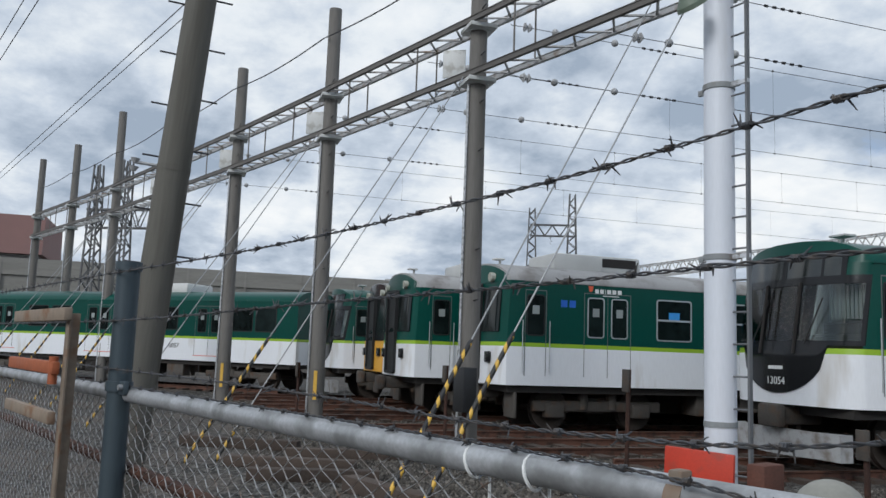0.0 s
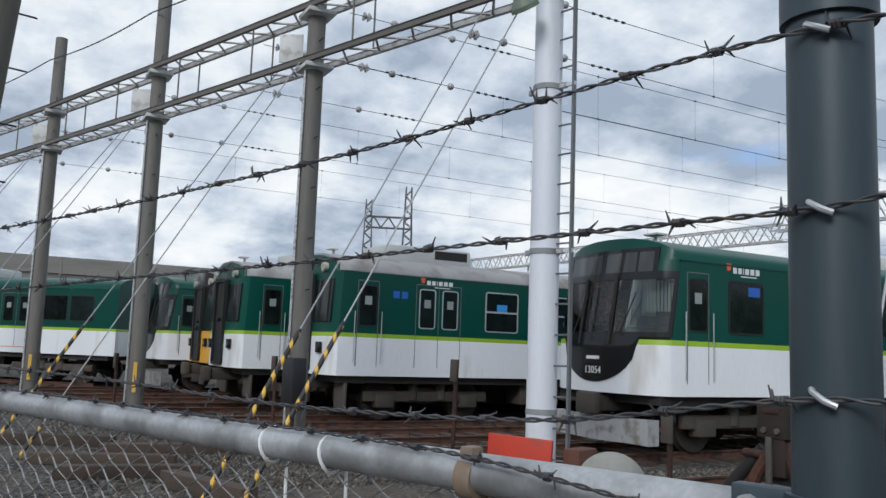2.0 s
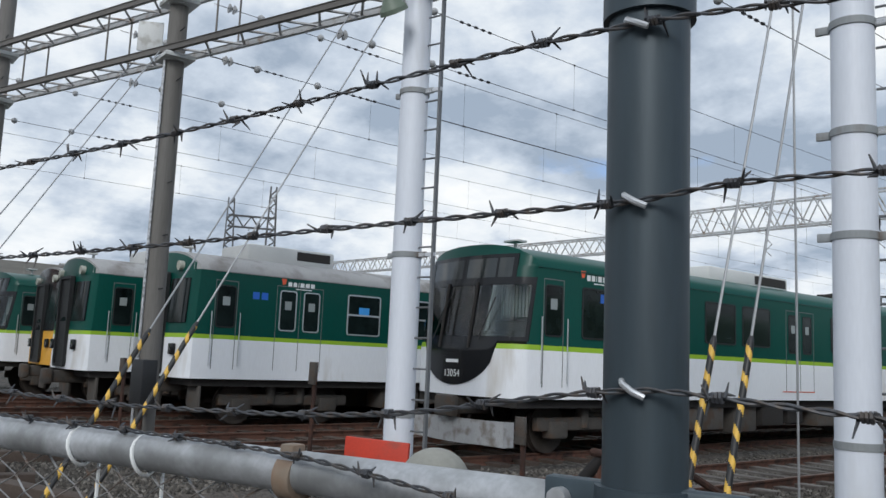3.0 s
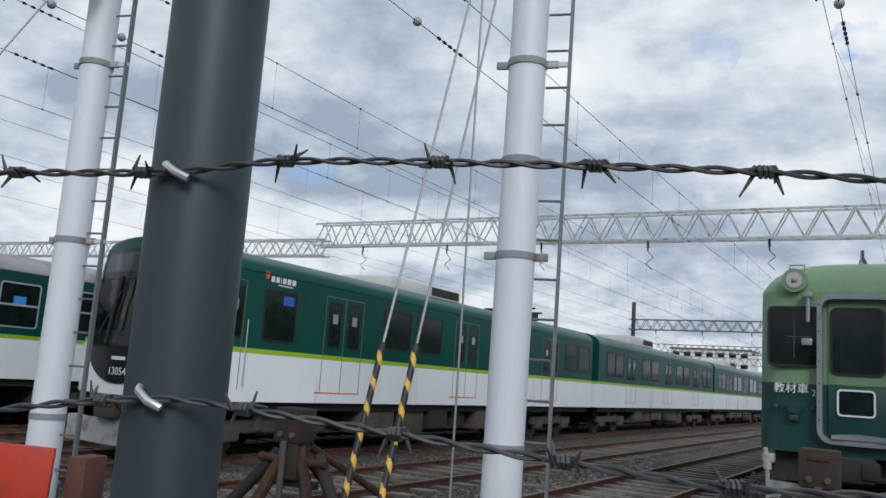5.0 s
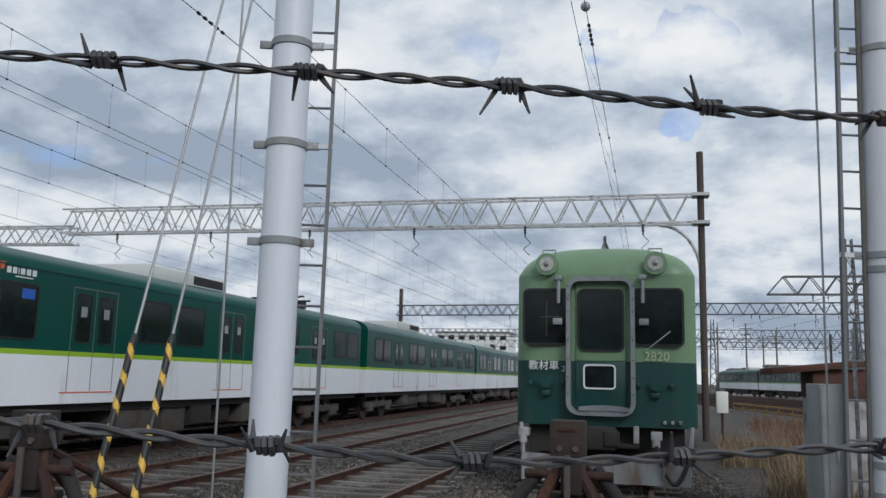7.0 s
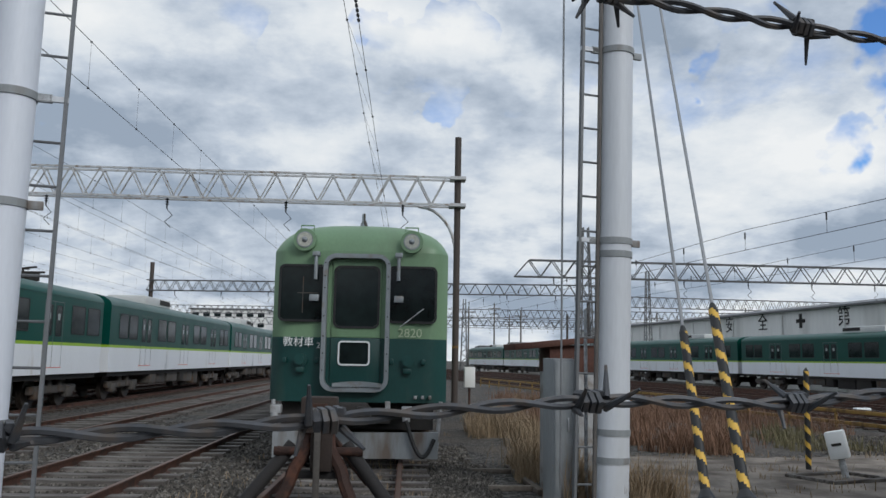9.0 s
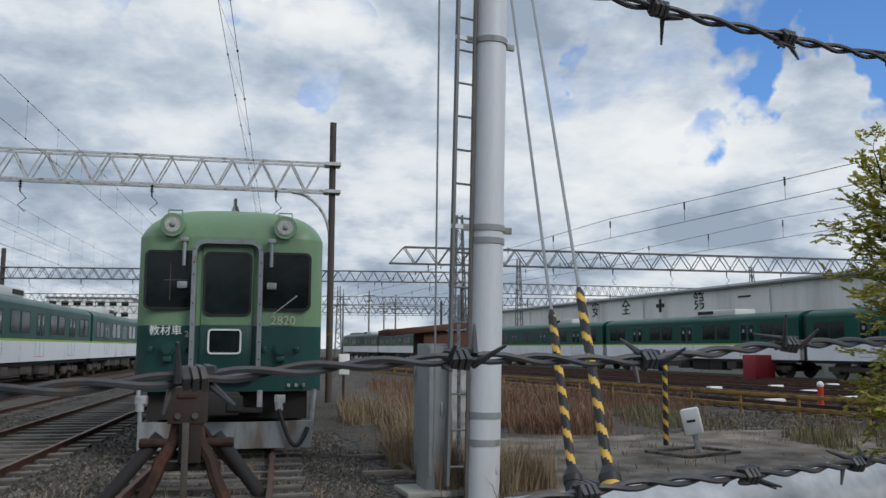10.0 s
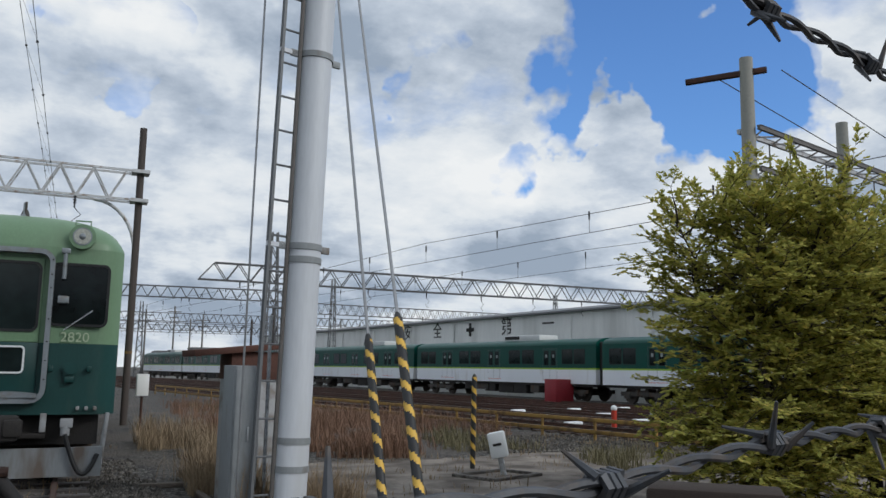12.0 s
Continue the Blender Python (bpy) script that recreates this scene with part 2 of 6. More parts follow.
M["barb"] = mat("galvanised_barbed_wire", (0.075, 0.080, 0.090), 0.55, metal=0.35, var=0.3, scale=60, fine=300, stain=(0.10, 0.085, 0.075), amount=0.5)
M["mesh"] = mat("chain_link_wire", (0.33, 0.335, 0.34), 0.55, metal=0.4, var=0.25, scale=20, stain=(0.17, 0.12, 0.09), amount=0.4)
M["polewhite"] = mat("pole_white_paint", (0.68, 0.72, 0.79), 0.5, var=0.05, scale=1.5, streak=6, stain=(0.58, 0.60, 0.63), amount=0.2)
M["polegrey"] = mat("pole_grey_paint", (0.58, 0.61, 0.65), 0.5, var=0.08, scale=1.5, streak=8, stain=(0.50, 0.52, 0.54), amount=0.3)
M["polebrown"] = mat("pole_brown_grey_concrete", (0.165, 0.158, 0.147), 0.8, var=0.2, scale=1.2, streak=12, stain=(0.10, 0.093, 0.084), amount=0.4, bump=0.003)
M["polewood"] = mat("dark_utility_pole", (0.11, 0.106, 0.093), 0.8, var=0.18, scale=2, streak=14, stain=(0.06, 0.055, 0.045), amount=0.4, bump=0.004)
M["darkcolumn"] = mat("dark_brown_column", (0.060, 0.048, 0.042), 0.8, var=0.3, scale=1.5, streak=10, stain=(0.10, 0.085, 0.075), amount=0.3, bump=0.003)
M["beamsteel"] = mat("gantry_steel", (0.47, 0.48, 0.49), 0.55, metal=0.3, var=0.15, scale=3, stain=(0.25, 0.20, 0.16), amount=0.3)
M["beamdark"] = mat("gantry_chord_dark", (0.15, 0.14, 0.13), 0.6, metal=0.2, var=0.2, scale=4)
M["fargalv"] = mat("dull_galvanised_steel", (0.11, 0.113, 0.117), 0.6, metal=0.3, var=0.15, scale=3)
M["ladder"] = mat("ladder_steel", (0.16, 0.17, 0.18), 0.6, metal=0.3, var=0.2, scale=4)
M["wire"] = mat("overhead_wire", (0.045, 0.045, 0.05), 0.5, metal=0.5)
M["guy"] = mat("guy_wire", (0.34, 0.35, 0.36), 0.5, metal=0.6, var=0.1)
M["porcelain"] = mat("insulator_porcelain", (0.40, 0.41, 0.42), 0.25, var=0.1)
M["railyellow"] = mat("dull_yellow_railing", (0.34, 0.20, 0.045), 0.7, var=0.3, scale=2, stain=(0.13, 0.075, 0.03), amount=0.5)
M["hazy"] = mat("guard_yellow", (0.70, 0.43, 0.07), 0.5, var=0.1, scale=8)
M["hazb"] = mat("guard_black", (0.022, 0.023, 0.025), 0.5, var=0.2, scale=8)
M["rail"] = mat("rusty_rail", (0.125, 0.060, 0.042), 0.75, metal=0.2, var=0.3, scale=3, bump=0.002, stain=(0.05, 0.03, 0.024), amount=0.5)
M["railhead"] = mat("worn_rail_head", (0.15, 0.095, 0.075), 0.55, metal=0.35, var=0.2, scale=3)
M["sleeper"] = mat("weathered_sleeper", (0.22, 0.205, 0.19), 0.9, var=0.4, scale=9, fine=50, bump=0.008, stain=(0.055, 0.045, 0.040), amount=0.75, grain=0.10)
M["sleeper_dark"] = mat("oily_sleeper", (0.070, 0.052, 0.042), 0.9, var=0.35, scale=4, fine=60, bump=0.006)
M["rust"] = mat("rusty_buffer_steel", (0.050, 0.026, 0.020), 0.8, metal=0.2, var=0.35, scale=4, bump=0.003, stain=(0.10, 0.042, 0.026), amount=0.5)
M["tar"] = mat("tarred_timber", (0.022, 0.02, 0.02), 0.8, var=0.3, scale=4, bump=0.005)
M["timber"] = mat("weathered_timber", (0.042, 0.030, 0.025), 0.9, var=0.35, scale=5, fine=50, streak=0.2, bump=0.006)
M["redboard"] = mat("red_board", (0.55, 0.045, 0.02), 0.6, var=0.12, scale=3, stain=(0.35, 0.05, 0.03), amount=0.2)
M["redbox"] = mat("dark_red_box", (0.30, 0.02, 0.03), 0.6, var=0.15)
M["cabinet"] = mat("cabinet_grey", (0.26, 0.28, 0.29), 0.6, var=0.14, scale=2, streak=4, stain=(0.15, 0.12, 0.10), amount=0.3)
M["rustroof"] = mat("rusty_sheet", (0.12, 0.05, 0.035), 0.8, var=0.3, scale=4)
M["dome"] = mat("cement_cap", (0.30, 0.30, 0.27), 0.85, var=0.12, scale=20, fine=150, bump=0.0008)
M["viaduct"] = mat("viaduct_concrete", (0.25, 0.245, 0.225), 0.9, var=0.14, scale=0.15, fine=2, streak=0.1, stain=(0.19, 0.185, 0.17), amount=0.4)
M["shedwall"] = mat("shed_white_wall", (0.78, 0.78, 0.76), 0.7, var=0.08, scale=0.3, fine=4, streak=5, stain=(0.58, 0.58, 0.56), amount=0.3)
M["shedroof"] = mat("shed_roof_grey", (0.15, 0.155, 0.16), 0.6, var=0.1, scale=0.4)
M["brickred"] = mat("maroon_roof", (0.22, 0.12, 0.11), 0.7, var=0.12, scale=0.5)
M["farwhite"] = mat("far_building", (0.30, 0.30, 0.295), 0.8, var=0.15, scale=0.2)
M["straw"] = mat("dry_grass", (0.35, 0.26, 0.165), 0.9, var=0.4, scale=2)
M["redweed"] = mat("red_brown_weeds", (0.27, 0.155, 0.10), 0.9, var=0.4, scale=2)
M["weed"] = mat("green_brown_weeds", (0.17, 0.15, 0.08), 0.9, var=0.4, scale=2)
def leaf_material():
    m = bpy.data.materials.new("olive_leaf")
    n, l = nodes_of(m)
    out, d, tr, mx = n.new("ShaderNodeOutputMaterial"), n.new("ShaderNodeBsdfDiffuse"), n.new("ShaderNodeBsdfTranslucent"), n.new("ShaderNodeMixShader")
    g = n.new("ShaderNodeNewGeometry")
    r = n.new("ShaderNodeValToRGB")
    e = r.color_ramp.elements
    e[0].color, e[1].color = (0.26, 0.28, 0.075, 1), (0.68, 0.56, 0.16, 1)
    e.new(0.45).color = (0.42, 0.42, 0.11, 1)
    e.new(0.78).color = (0.53, 0.50, 0.14, 1)
    l.new(g.outputs["Random Per Island"], r.inputs[0])
    l.new(r.outputs[0], d.inputs[0]); l.new(r.outputs[0], tr.inputs[0])
    mx.inputs[0].default_value = 0.48
    l.new(d.outputs[0], mx.inputs[1]); l.new(tr.outputs[0], mx.inputs[2]); l.new(mx.outputs[0], out.inputs[0])
    return m


def clear_glass():
    m = bpy.data.materials.new("clear_window_glass")
    n, l = nodes_of(m)
    out, tr, gl, mx, fr = n.new("ShaderNodeOutputMaterial"), n.new("ShaderNodeBsdfTransparent"), n.new("ShaderNodeBsdfGlossy"), n.new("ShaderNodeMixShader"), n.new("ShaderNodeFresnel")
    tr.inputs[0].default_value = (0.72, 0.78, 0.77, 1)
    gl.inputs["Roughness"].default_value = 0.02
    fr.inputs[0].default_value = 1.6
    l.new(fr.outputs[0], mx.inputs[0]); l.new(tr.outputs[0], mx.inputs[1]); l.new(gl.outputs[0], mx.inputs[2]); l.new(mx.outputs[0], out.inputs[0])
    return m


M["clear"] = clear_glass()
M["seam"] = mat("door_seam_grey", (0.16, 0.17, 0.17), 0.6)
M["cabwall"] = mat("cab_lining_grey", (0.36, 0.37, 0.36), 0.6, var=0.12, scale=3)
M["leaf"] = leaf_material()
M["bark"] = mat("bark", (0.06, 0.048, 0.04), 0.9, var=0.3, scale=8, bump=0.006)
M["tan"] = mat("tan_angle_post", (0.27, 0.215, 0.165), 0.7, var=0.2, scale=8, stain=(0.2, 0.1, 0.05), amount=0.3)
M["orange_rust"] = mat("orange_fitting", (0.42, 0.12, 0.05), 0.7, var=0.2, scale=9)
M["lampgreen"] = mat("floodlight_green", (0.13, 0.17, 0.13), 0.5, var=0.1)
M["panel"] = mat("hanging_panel", (0.58, 0.60, 0.60), 0.5, var=0.08, stain=(0.4, 0.4, 0.38), amount=0.3)


def ground_material():
    m = bpy.data.materials.new("ballast_and_dirt")
    n, l = nodes_of(m)
    out, b = n.new("ShaderNodeOutputMaterial"), n.new("ShaderNodeBsdfPrincipled")
    l.new(b.outputs[0], out.inputs[0]); b.inputs["Roughness"].default_value = 0.92
    tc = n.new("ShaderNodeTexCoord")
    v = n.new("ShaderNodeTexVoronoi"); v.inputs["Scale"].default_value = 17.0
    l.new(tc.outputs["Object"], v.inputs["Vector"])
    hue = n.new("ShaderNodeValToRGB")
    e = hue.color_ramp.elements
    e[0].color, e[1].color = (0.012, 0.011, 0.010, 1), (0.185, 0.175, 0.16, 1)
    e.new(0.5).color = (0.050, 0.046, 0.041, 1)
    sp = n.new("ShaderNodeSeparateColor"); l.new(v.outputs["Color"], sp.inputs[0]); l.new(sp.outputs[0], hue.inputs[0])
    big_n = n.new("ShaderNodeTexNoise"); big_n.inputs["Scale"].default_value, big_n.inputs["Detail"].default_value = 0.35, 6
    l.new(tc.outputs["Object"], big_n.inputs["Vector"])
    r = n.new("ShaderNodeValToRGB"); r.color_ramp.elements[0].position, r.color_ramp.elements[1].position = 0.46, 0.62
    l.new(big_n.outputs["Fac"], r.inputs[0])
    dirt_n = n.new("ShaderNodeTexNoise"); dirt_n.inputs["Scale"].default_value, dirt_n.inputs["Detail"].default_value = 5, 8
    l.new(tc.outputs["Object"], dirt_n.inputs["Vector"])
    dirt = n.new("ShaderNodeValToRGB")
    dirt.color_ramp.elements[0].color, dirt.color_ramp.elements[1].color = (0.058, 0.046, 0.037, 1), (0.15, 0.13, 0.112, 1)
    l.new(dirt_n.outputs["Fac"], dirt.inputs[0])
    mx = n.new("ShaderNodeMix"); mx.data_type = "RGBA"
    l.new(r.outputs[0], mx.inputs[0]); l.new(hue.outputs[0], mx.inputs[6]); l.new(dirt.outputs[0], mx.inputs[7])
    l.new(mx.outputs[2], b.inputs["Base Color"])
    bp = n.new("ShaderNodeBump"); bp.inputs["Distance"].default_value, bp.inputs["Strength"].default_value = 0.06, 1.0
    l.new(v.outputs["Distance"], bp.inputs["Height"]); bp.invert = True
    l.new(bp.outputs[0], b.inputs["Normal"])
    return m


M["ground"] = ground_material()
M["yard"] = mat("worn_yard_concrete", (0.215, 0.185, 0.155), 0.92, var=0.4, scale=0.8, fine=16, bump=0.008, stain=(0.075, 0.058, 0.045), amount=0.75)


def stone_material():
    m = bpy.data.materials.new("ballast_stone")
    n, l = nodes_of(m)
    out, b, g, r = n.new("ShaderNodeOutputMaterial"), n.new("ShaderNodeBsdfPrincipled"), n.new("ShaderNodeNewGeometry"), n.new("ShaderNodeValToRGB")
    e = r.color_ramp.elements
    e[0].color, e[1].color = (0.022, 0.020, 0.017, 1), (0.215, 0.20, 0.18, 1)
    e.new(0.45).color = (0.068, 0.061, 0.053, 1)
    e.new(0.82).color = (0.118, 0.107, 0.092, 1)
    l.new(g.outputs["Random Per Island"], r.inputs[0]); l.new(r.outputs[0], b.inputs["Base Color"])
    b.inputs["Roughness"].default_value = 0.95
    l.new(b.outputs[0], out.inputs[0])
    return m


M["stone"] = stone_material()


# ---- mesh helpers ----
def box(bm, x0, x1, y0, y1, z0, z1, bev=0.0, m=None):
    vs = bmesh.ops.create_cube(bm, size=1.0)["verts"]
    for v in vs:
        v.co = Vector((x0 + (v.co.x + 0.5) * (x1 - x0), y0 + (v.co.y + 0.5) * (y1 - y0), z0 + (v.co.z + 0.5) * (z1 - z0)))
    if bev:
        es = list({e for v in vs for e in v.link_edges})
        vs = bmesh.ops.bevel(bm, geom=es, offset=bev, segments=2, affect="EDGES", profile=0.5)["verts"]
        vs = list({v for v in vs})
    if m is not None:
        seen = set(vs)
        grow = list(vs)
        while grow:
            v = grow.pop()
            for e in v.link_edges:
                o = e.other_vert(v)
                if o not in seen:
                    seen.add(o); grow.append(o)
        bmesh.ops.transform(bm, matrix=m, verts=list(seen))


def rod(bm, p, q, r, seg=8, r2=None, caps=True):
    """A straight round bar from p to q."""
    p, q = Vector(p), Vector(q)
    d = (q - p).normalized()
    a = d.orthogonal().normalized(); b = d.cross(a)
    rings = []
    for c, rad in ((p, r), (q, r if r2 is None else r2)):
        rings.append([bm.verts.new(c + rad * (math.cos(k * math.tau / seg) * a + math.sin(k * math.tau / seg) * b)) for k in range(seg)])
    for k in range(seg):
        f = bm.faces.new((rings[0][k], rings[0][(k + 1) % seg], rings[1][(k + 1) % seg], rings[1][k]))
        f.smooth = seg > 4
    if caps:
        bm.faces.new(rings[0][::-1]); bm.faces.new(rings[1])


def tube(bm, pts, r, seg=6):
    """A round bar along a line of points."""
    pts = [Vector(p) for p in pts]
    prev, a = None, None
    for i, c in enumerate(pts):
        d = (pts[min(i + 1, len(pts) - 1)] - pts[max(i - 1, 0)]).normalized()
        a = d.orthogonal().normalized() if a is None else (a - d * a.dot(d)).normalized()
        b = d.cross(a)
        ring = [bm.verts.new(c + r * (math.cos(k * math.tau / seg) * a + math.sin(k * math.tau / seg) * b)) for k in range(seg)]
        if prev:
            for k in range(seg):
                bm.faces.new((prev[k], prev[(k + 1) % seg], ring[(k + 1) % seg], ring[k])).smooth = seg > 4
        else:
            bm.faces.new(ring[::-1])
        prev = ring
    bm.faces.new(prev)


def prism(bm, outline, depth, m):
    """An outline (x, z) swept from y = 0 to y = depth, placed by m."""
    fr = [bm.verts.new(m @ Vector((x, 0, z))) for x, z in outline]
    bk = [bm.verts.new(m @ Vector((x, depth, z))) for x, z in outline]
    k = len(outline)
    bm.faces.new(fr); bm.faces.new(bk[::-1])
    for i in range(k):
        bm.faces.new((fr[i], bk[i], bk[(i + 1) % k], fr[(i + 1) % k]))


def round_rect(w, h, r, seg=4):
    """The outline of a rectangle with round corners, centred."""
    pts = []
    for cx, cz, a0 in ((w / 2 - r, h / 2 - r, 0), (-w / 2 + r, h / 2 - r, 90), (-w / 2 + r, -h / 2 + r, 180), (w / 2 - r, -h / 2 + r, 270)):
        pts += [(cx + r * math.cos(radians(a0 + 90 * k / seg)), cz + r * math.sin(radians(a0 + 90 * k / seg))) for k in range(seg + 1)]
    return pts


def ring_frame(bm, w, h, r, bar, depth, m):
    """A frame with round corners: bar wide, from y = 0 to y = depth."""
    outer, inner = round_rect(w, h, r), round_rect(w - 2 * bar, h - 2 * bar, max(0.01, r - bar))
    k = len(outer)
    vs = [[bm.verts.new(m @ Vector((x, y, z))) for x, z in loop] for loop, y in ((outer, 0), (inner, 0), (inner, depth), (outer, depth))]
    for s in range(4):
        for i in range(k):
            bm.faces.new((vs[s][i], vs[s][(i + 1) % k], vs[(s + 1) % 4][(i + 1) % k], vs[(s + 1) % 4][i]))


def finish(name, bm, material):
    bmesh.ops.recalc_face_normals(bm, faces=bm.faces)
    me = bpy.data.meshes.new(name)
    bm.to_mesh(me); bm.free()
    me.set_sharp_from_angle(angle=radians(38))
    me.materials.append(material)
    return me


def part(name, bm, material, parent, label=""):
    ob = new(name, finish(name, bm, material))
    ob.parent = parent
    if label:
        ob["label"] = label
    return ob


def thing(name, m, label, category, group="", kind=""):
    ob = new(name)
    ob.empty_display_size = 0.2
    ob.matrix_world = m
    return tagged(ob, label, category, group, kind)


def solid(name, bm, material, label, category, m=None, group="", kind=""):
    ob = new(name, finish(name, bm, material))
    if m is not None:
        ob.matrix_world = m
    return tagged(ob, label, category, group, kind)


def lettering(text, size, material, m, name, parent=None, thick=0.004, align="CENTER"):
    cu = bpy.data.curves.new(name, "FONT")
    cu.body, cu.size, cu.extrude, cu.align_x, cu.align_y = text, size, thick, align, "CENTER"
    tmp = bpy.data.objects.new(name, cu)
    me = bpy.data.meshes.new_from_object(tmp)
    bpy.data.objects.remove(tmp); bpy.data.curves.remove(cu)
    me.materials.clear(); me.materials.append(material)
    ob = new(name, me)
    if parent is not None:
        ob.parent = parent
    ob.matrix_basis = m
    return ob


UPRIGHT = pose(0, 0, 0, 90, 0, 0)      # lettering upright, read from -y
I4 = Matrix.Identity(4)


# ---- ground and tracks ----
bm = bmesh.new()
bmesh.ops.create_grid(bm, x_segments=2, y_segments=2, size=1500)
solid("ground", bm, M["ground"], "grey-brown ballast and bare earth of a rail yard", "ground", kind="structure")


def rail_profile():
    return [(-0.065, 0), (0.065, 0), (0.065, 0.012), (0.012, 0.03), (0.012, 0.115), (0.034, 0.125), (0.034, 0.15), (-0.034, 0.15), (-0.034, 0.125), (-0.012, 0.115), (-0.012, 0.03), (-0.065, 0.012)]


def make_track(x, y0, y1, yaw, near, dark=False):
    """A track from y0 to y1; sleepers up to near are pieces, those beyond one mesh."""
    tr = thing("track", pose(x, 0, 0, 0, 0, yaw), "rusty rails on weathered sleepers in ballast", "track", kind="structure")
    for sx in (-0.7525, 0.7525):
        bm = bmesh.new()
        prism(bm, rail_profile(), y1 - y0, pose(sx, y0, 0.0))
        part("rail", bm, M["rail"], tr)
        bm = bmesh.new()
        box(bm, sx - 0.026, sx + 0.026, y0, y1, 0.1502, 0.1525)
        part("rail_head", bm, M["railhead"], tr, "worn rail head")
    rnd = random.Random(int(x * 10))
    meshes = []
    for k in range(5):
        bm = bmesh.new()
        box(bm, -1.15 + rnd.uniform(-.06, .06), 1.15 + rnd.uniform(-.06, .06), -0.11, 0.11, -0.08, 0.056 + rnd.uniform(-.010, .008))
        meshes.append(finish("sleeper", bm, M["sleeper_dark" if dark else "sleeper"]))
    y = y0 + 0.3
    while y < near:
        ob = new("sleeper", rnd.choice(meshes))
        ob.parent = tr
        ob.matrix_basis = pose(rnd.uniform(-.04, .04), y, 0, 0, 0, rnd.uniform(-1.5, 1.5))
        y += 0.62 + rnd.uniform(-.03, .03)
    if y < y1:
        bm = bmesh.new()
        while y < min(y1, 110):
            box(bm, -1.15, 1.15, y - 0.11, y + 0.11, -0.08, 0.050)
            y += 0.62
        ob = part("far_sleepers", bm, M["sleeper_dark" if dark else "sleeper"], tr)
        ob["kind"] = "stuff"
    return tr


TRACKS = (-0.62, -3.97, -7.2, -10.95, -16.85, -20.65, -24.15, -27.55)
STARTS = (9.0, 7.5, 7.0, 6.5, 3.5, 2.5, 2.0, 1.5)
for tx, ty in zip(TRACKS, STARTS):
    make_track(tx, ty, 150, YAW, 30 if tx > -9 else 12, dark=tx < -9)
make_track(-13.9, 3.0, 150, YAW, 8, dark=True)

RIGHT_YAW = 11.5               # heading of the tracks beyond the weeds
for k in range(5):
    make_track(18.0 + 3.6 * k, -5, 160, RIGHT_YAW, -4, dark=True)


# ---- the fence at the lens ----
def fence_at(s, off=0.0, z=0.0):
    return POST + FDIR * s + FNOR * off + Vector((0, 0, z))


FM = pose(POST.x, POST.y, 0, 0, 0, FENCE)
POSTS = (-7.29, -4.86, -2.43, 0.0, 2.43, 4.86)
fence = thing("fence", FM, "galvanised chain-link fence with a pipe top rail", "fence", kind="structure")
for s in POSTS:
    bm = bmesh.new()
    top = 1.995 if s == 0.0 else 1.935
    rod(bm, (s, 0.040, 0), (s, 0.040, top), 0.035, 40)
    rod(bm, (s, 0.040, top), (s, 0.040, top + 0.028), 0.040, 40)
    p = part("post", bm, M["post_grey"], fence, "blue-grey steel fence post")
    bm = bmesh.new()
    rod(bm, (s, 0.04, 1.568), (s, 0.04, 1.598), 0.0405, 40)
    box(bm, s - 0.085, s + 0.085, 0.028, 0.044, 1.560, 1.600, 0.004)
    part("bracket", bm, M["post_grey"], p)
    for sx in (-0.068, 0.068):
        bm = bmesh.new()
        rod(bm, (s + sx, 0.016, 1.583), (s + sx, 0.03, 1.583), 0.009, 10)
        part("bolt", bm, M["galv"], p)
bm = bmesh.new()
rod(bm, (-8.5, 0.062, 1.533), (5.5, 0.062, 1.592), 0.0225, 28)
rail_ob = part("top_rail", bm, M["galv"], fence, "galvanised pipe top rail")
for s in (-0.759, -0.633):
    bm = bmesh.new()
    pts = [(s + 0.004 * math.sin(2 * a), 0.062 + 0.0245 * math.cos(a), 1.562 + 0.0245 * math.sin(a)) for a in [k * math.tau / 18 for k in range(19)]]
    tube(bm, pts + [(s, 0.087, 1.53), (s + 0.004, 0.084, 1.48)], 0.0026, 6)
    part("tie_band", bm, M["text_white"], rail_ob, "white plastic tie")
bm = bmesh.new()
rod(bm, (-0.405, 0.062, 1.562), (-0.382, 0.062, 1.562), 0.0258, 24)
box(bm, -0.403, -0.384, 0.044, 0.066, 1.583, 1.597, 0.003)
part("clamp", bm, M["tan"], rail_ob, "rusty pipe clamp")


def chain_link(s0, s1, z0, z1, off):
    """Woven zigzag wires."""
    bm = bmesh.new()
    pitch, k, s = 0.034, 0, s0
    while s < s1:
        pts, z, side = [], z1, k % 2
        while z > z0:
            w = 1 if side else -1
            pts.append((s + w * pitch * 0.52, off + 0.003 * w * (1 if k % 2 else -1), z))
            z -= 0.019
            side ^= 1
        tube(bm, pts, 0.0016, 4)
        s += pitch
        k += 1
    return bm


ob = part("chain_link", chain_link(-7.5, 2.5, 0.75, 1.545, 0.070), M["mesh"], fence, "woven chain-link mesh")
ob["kind"] = "stuff"

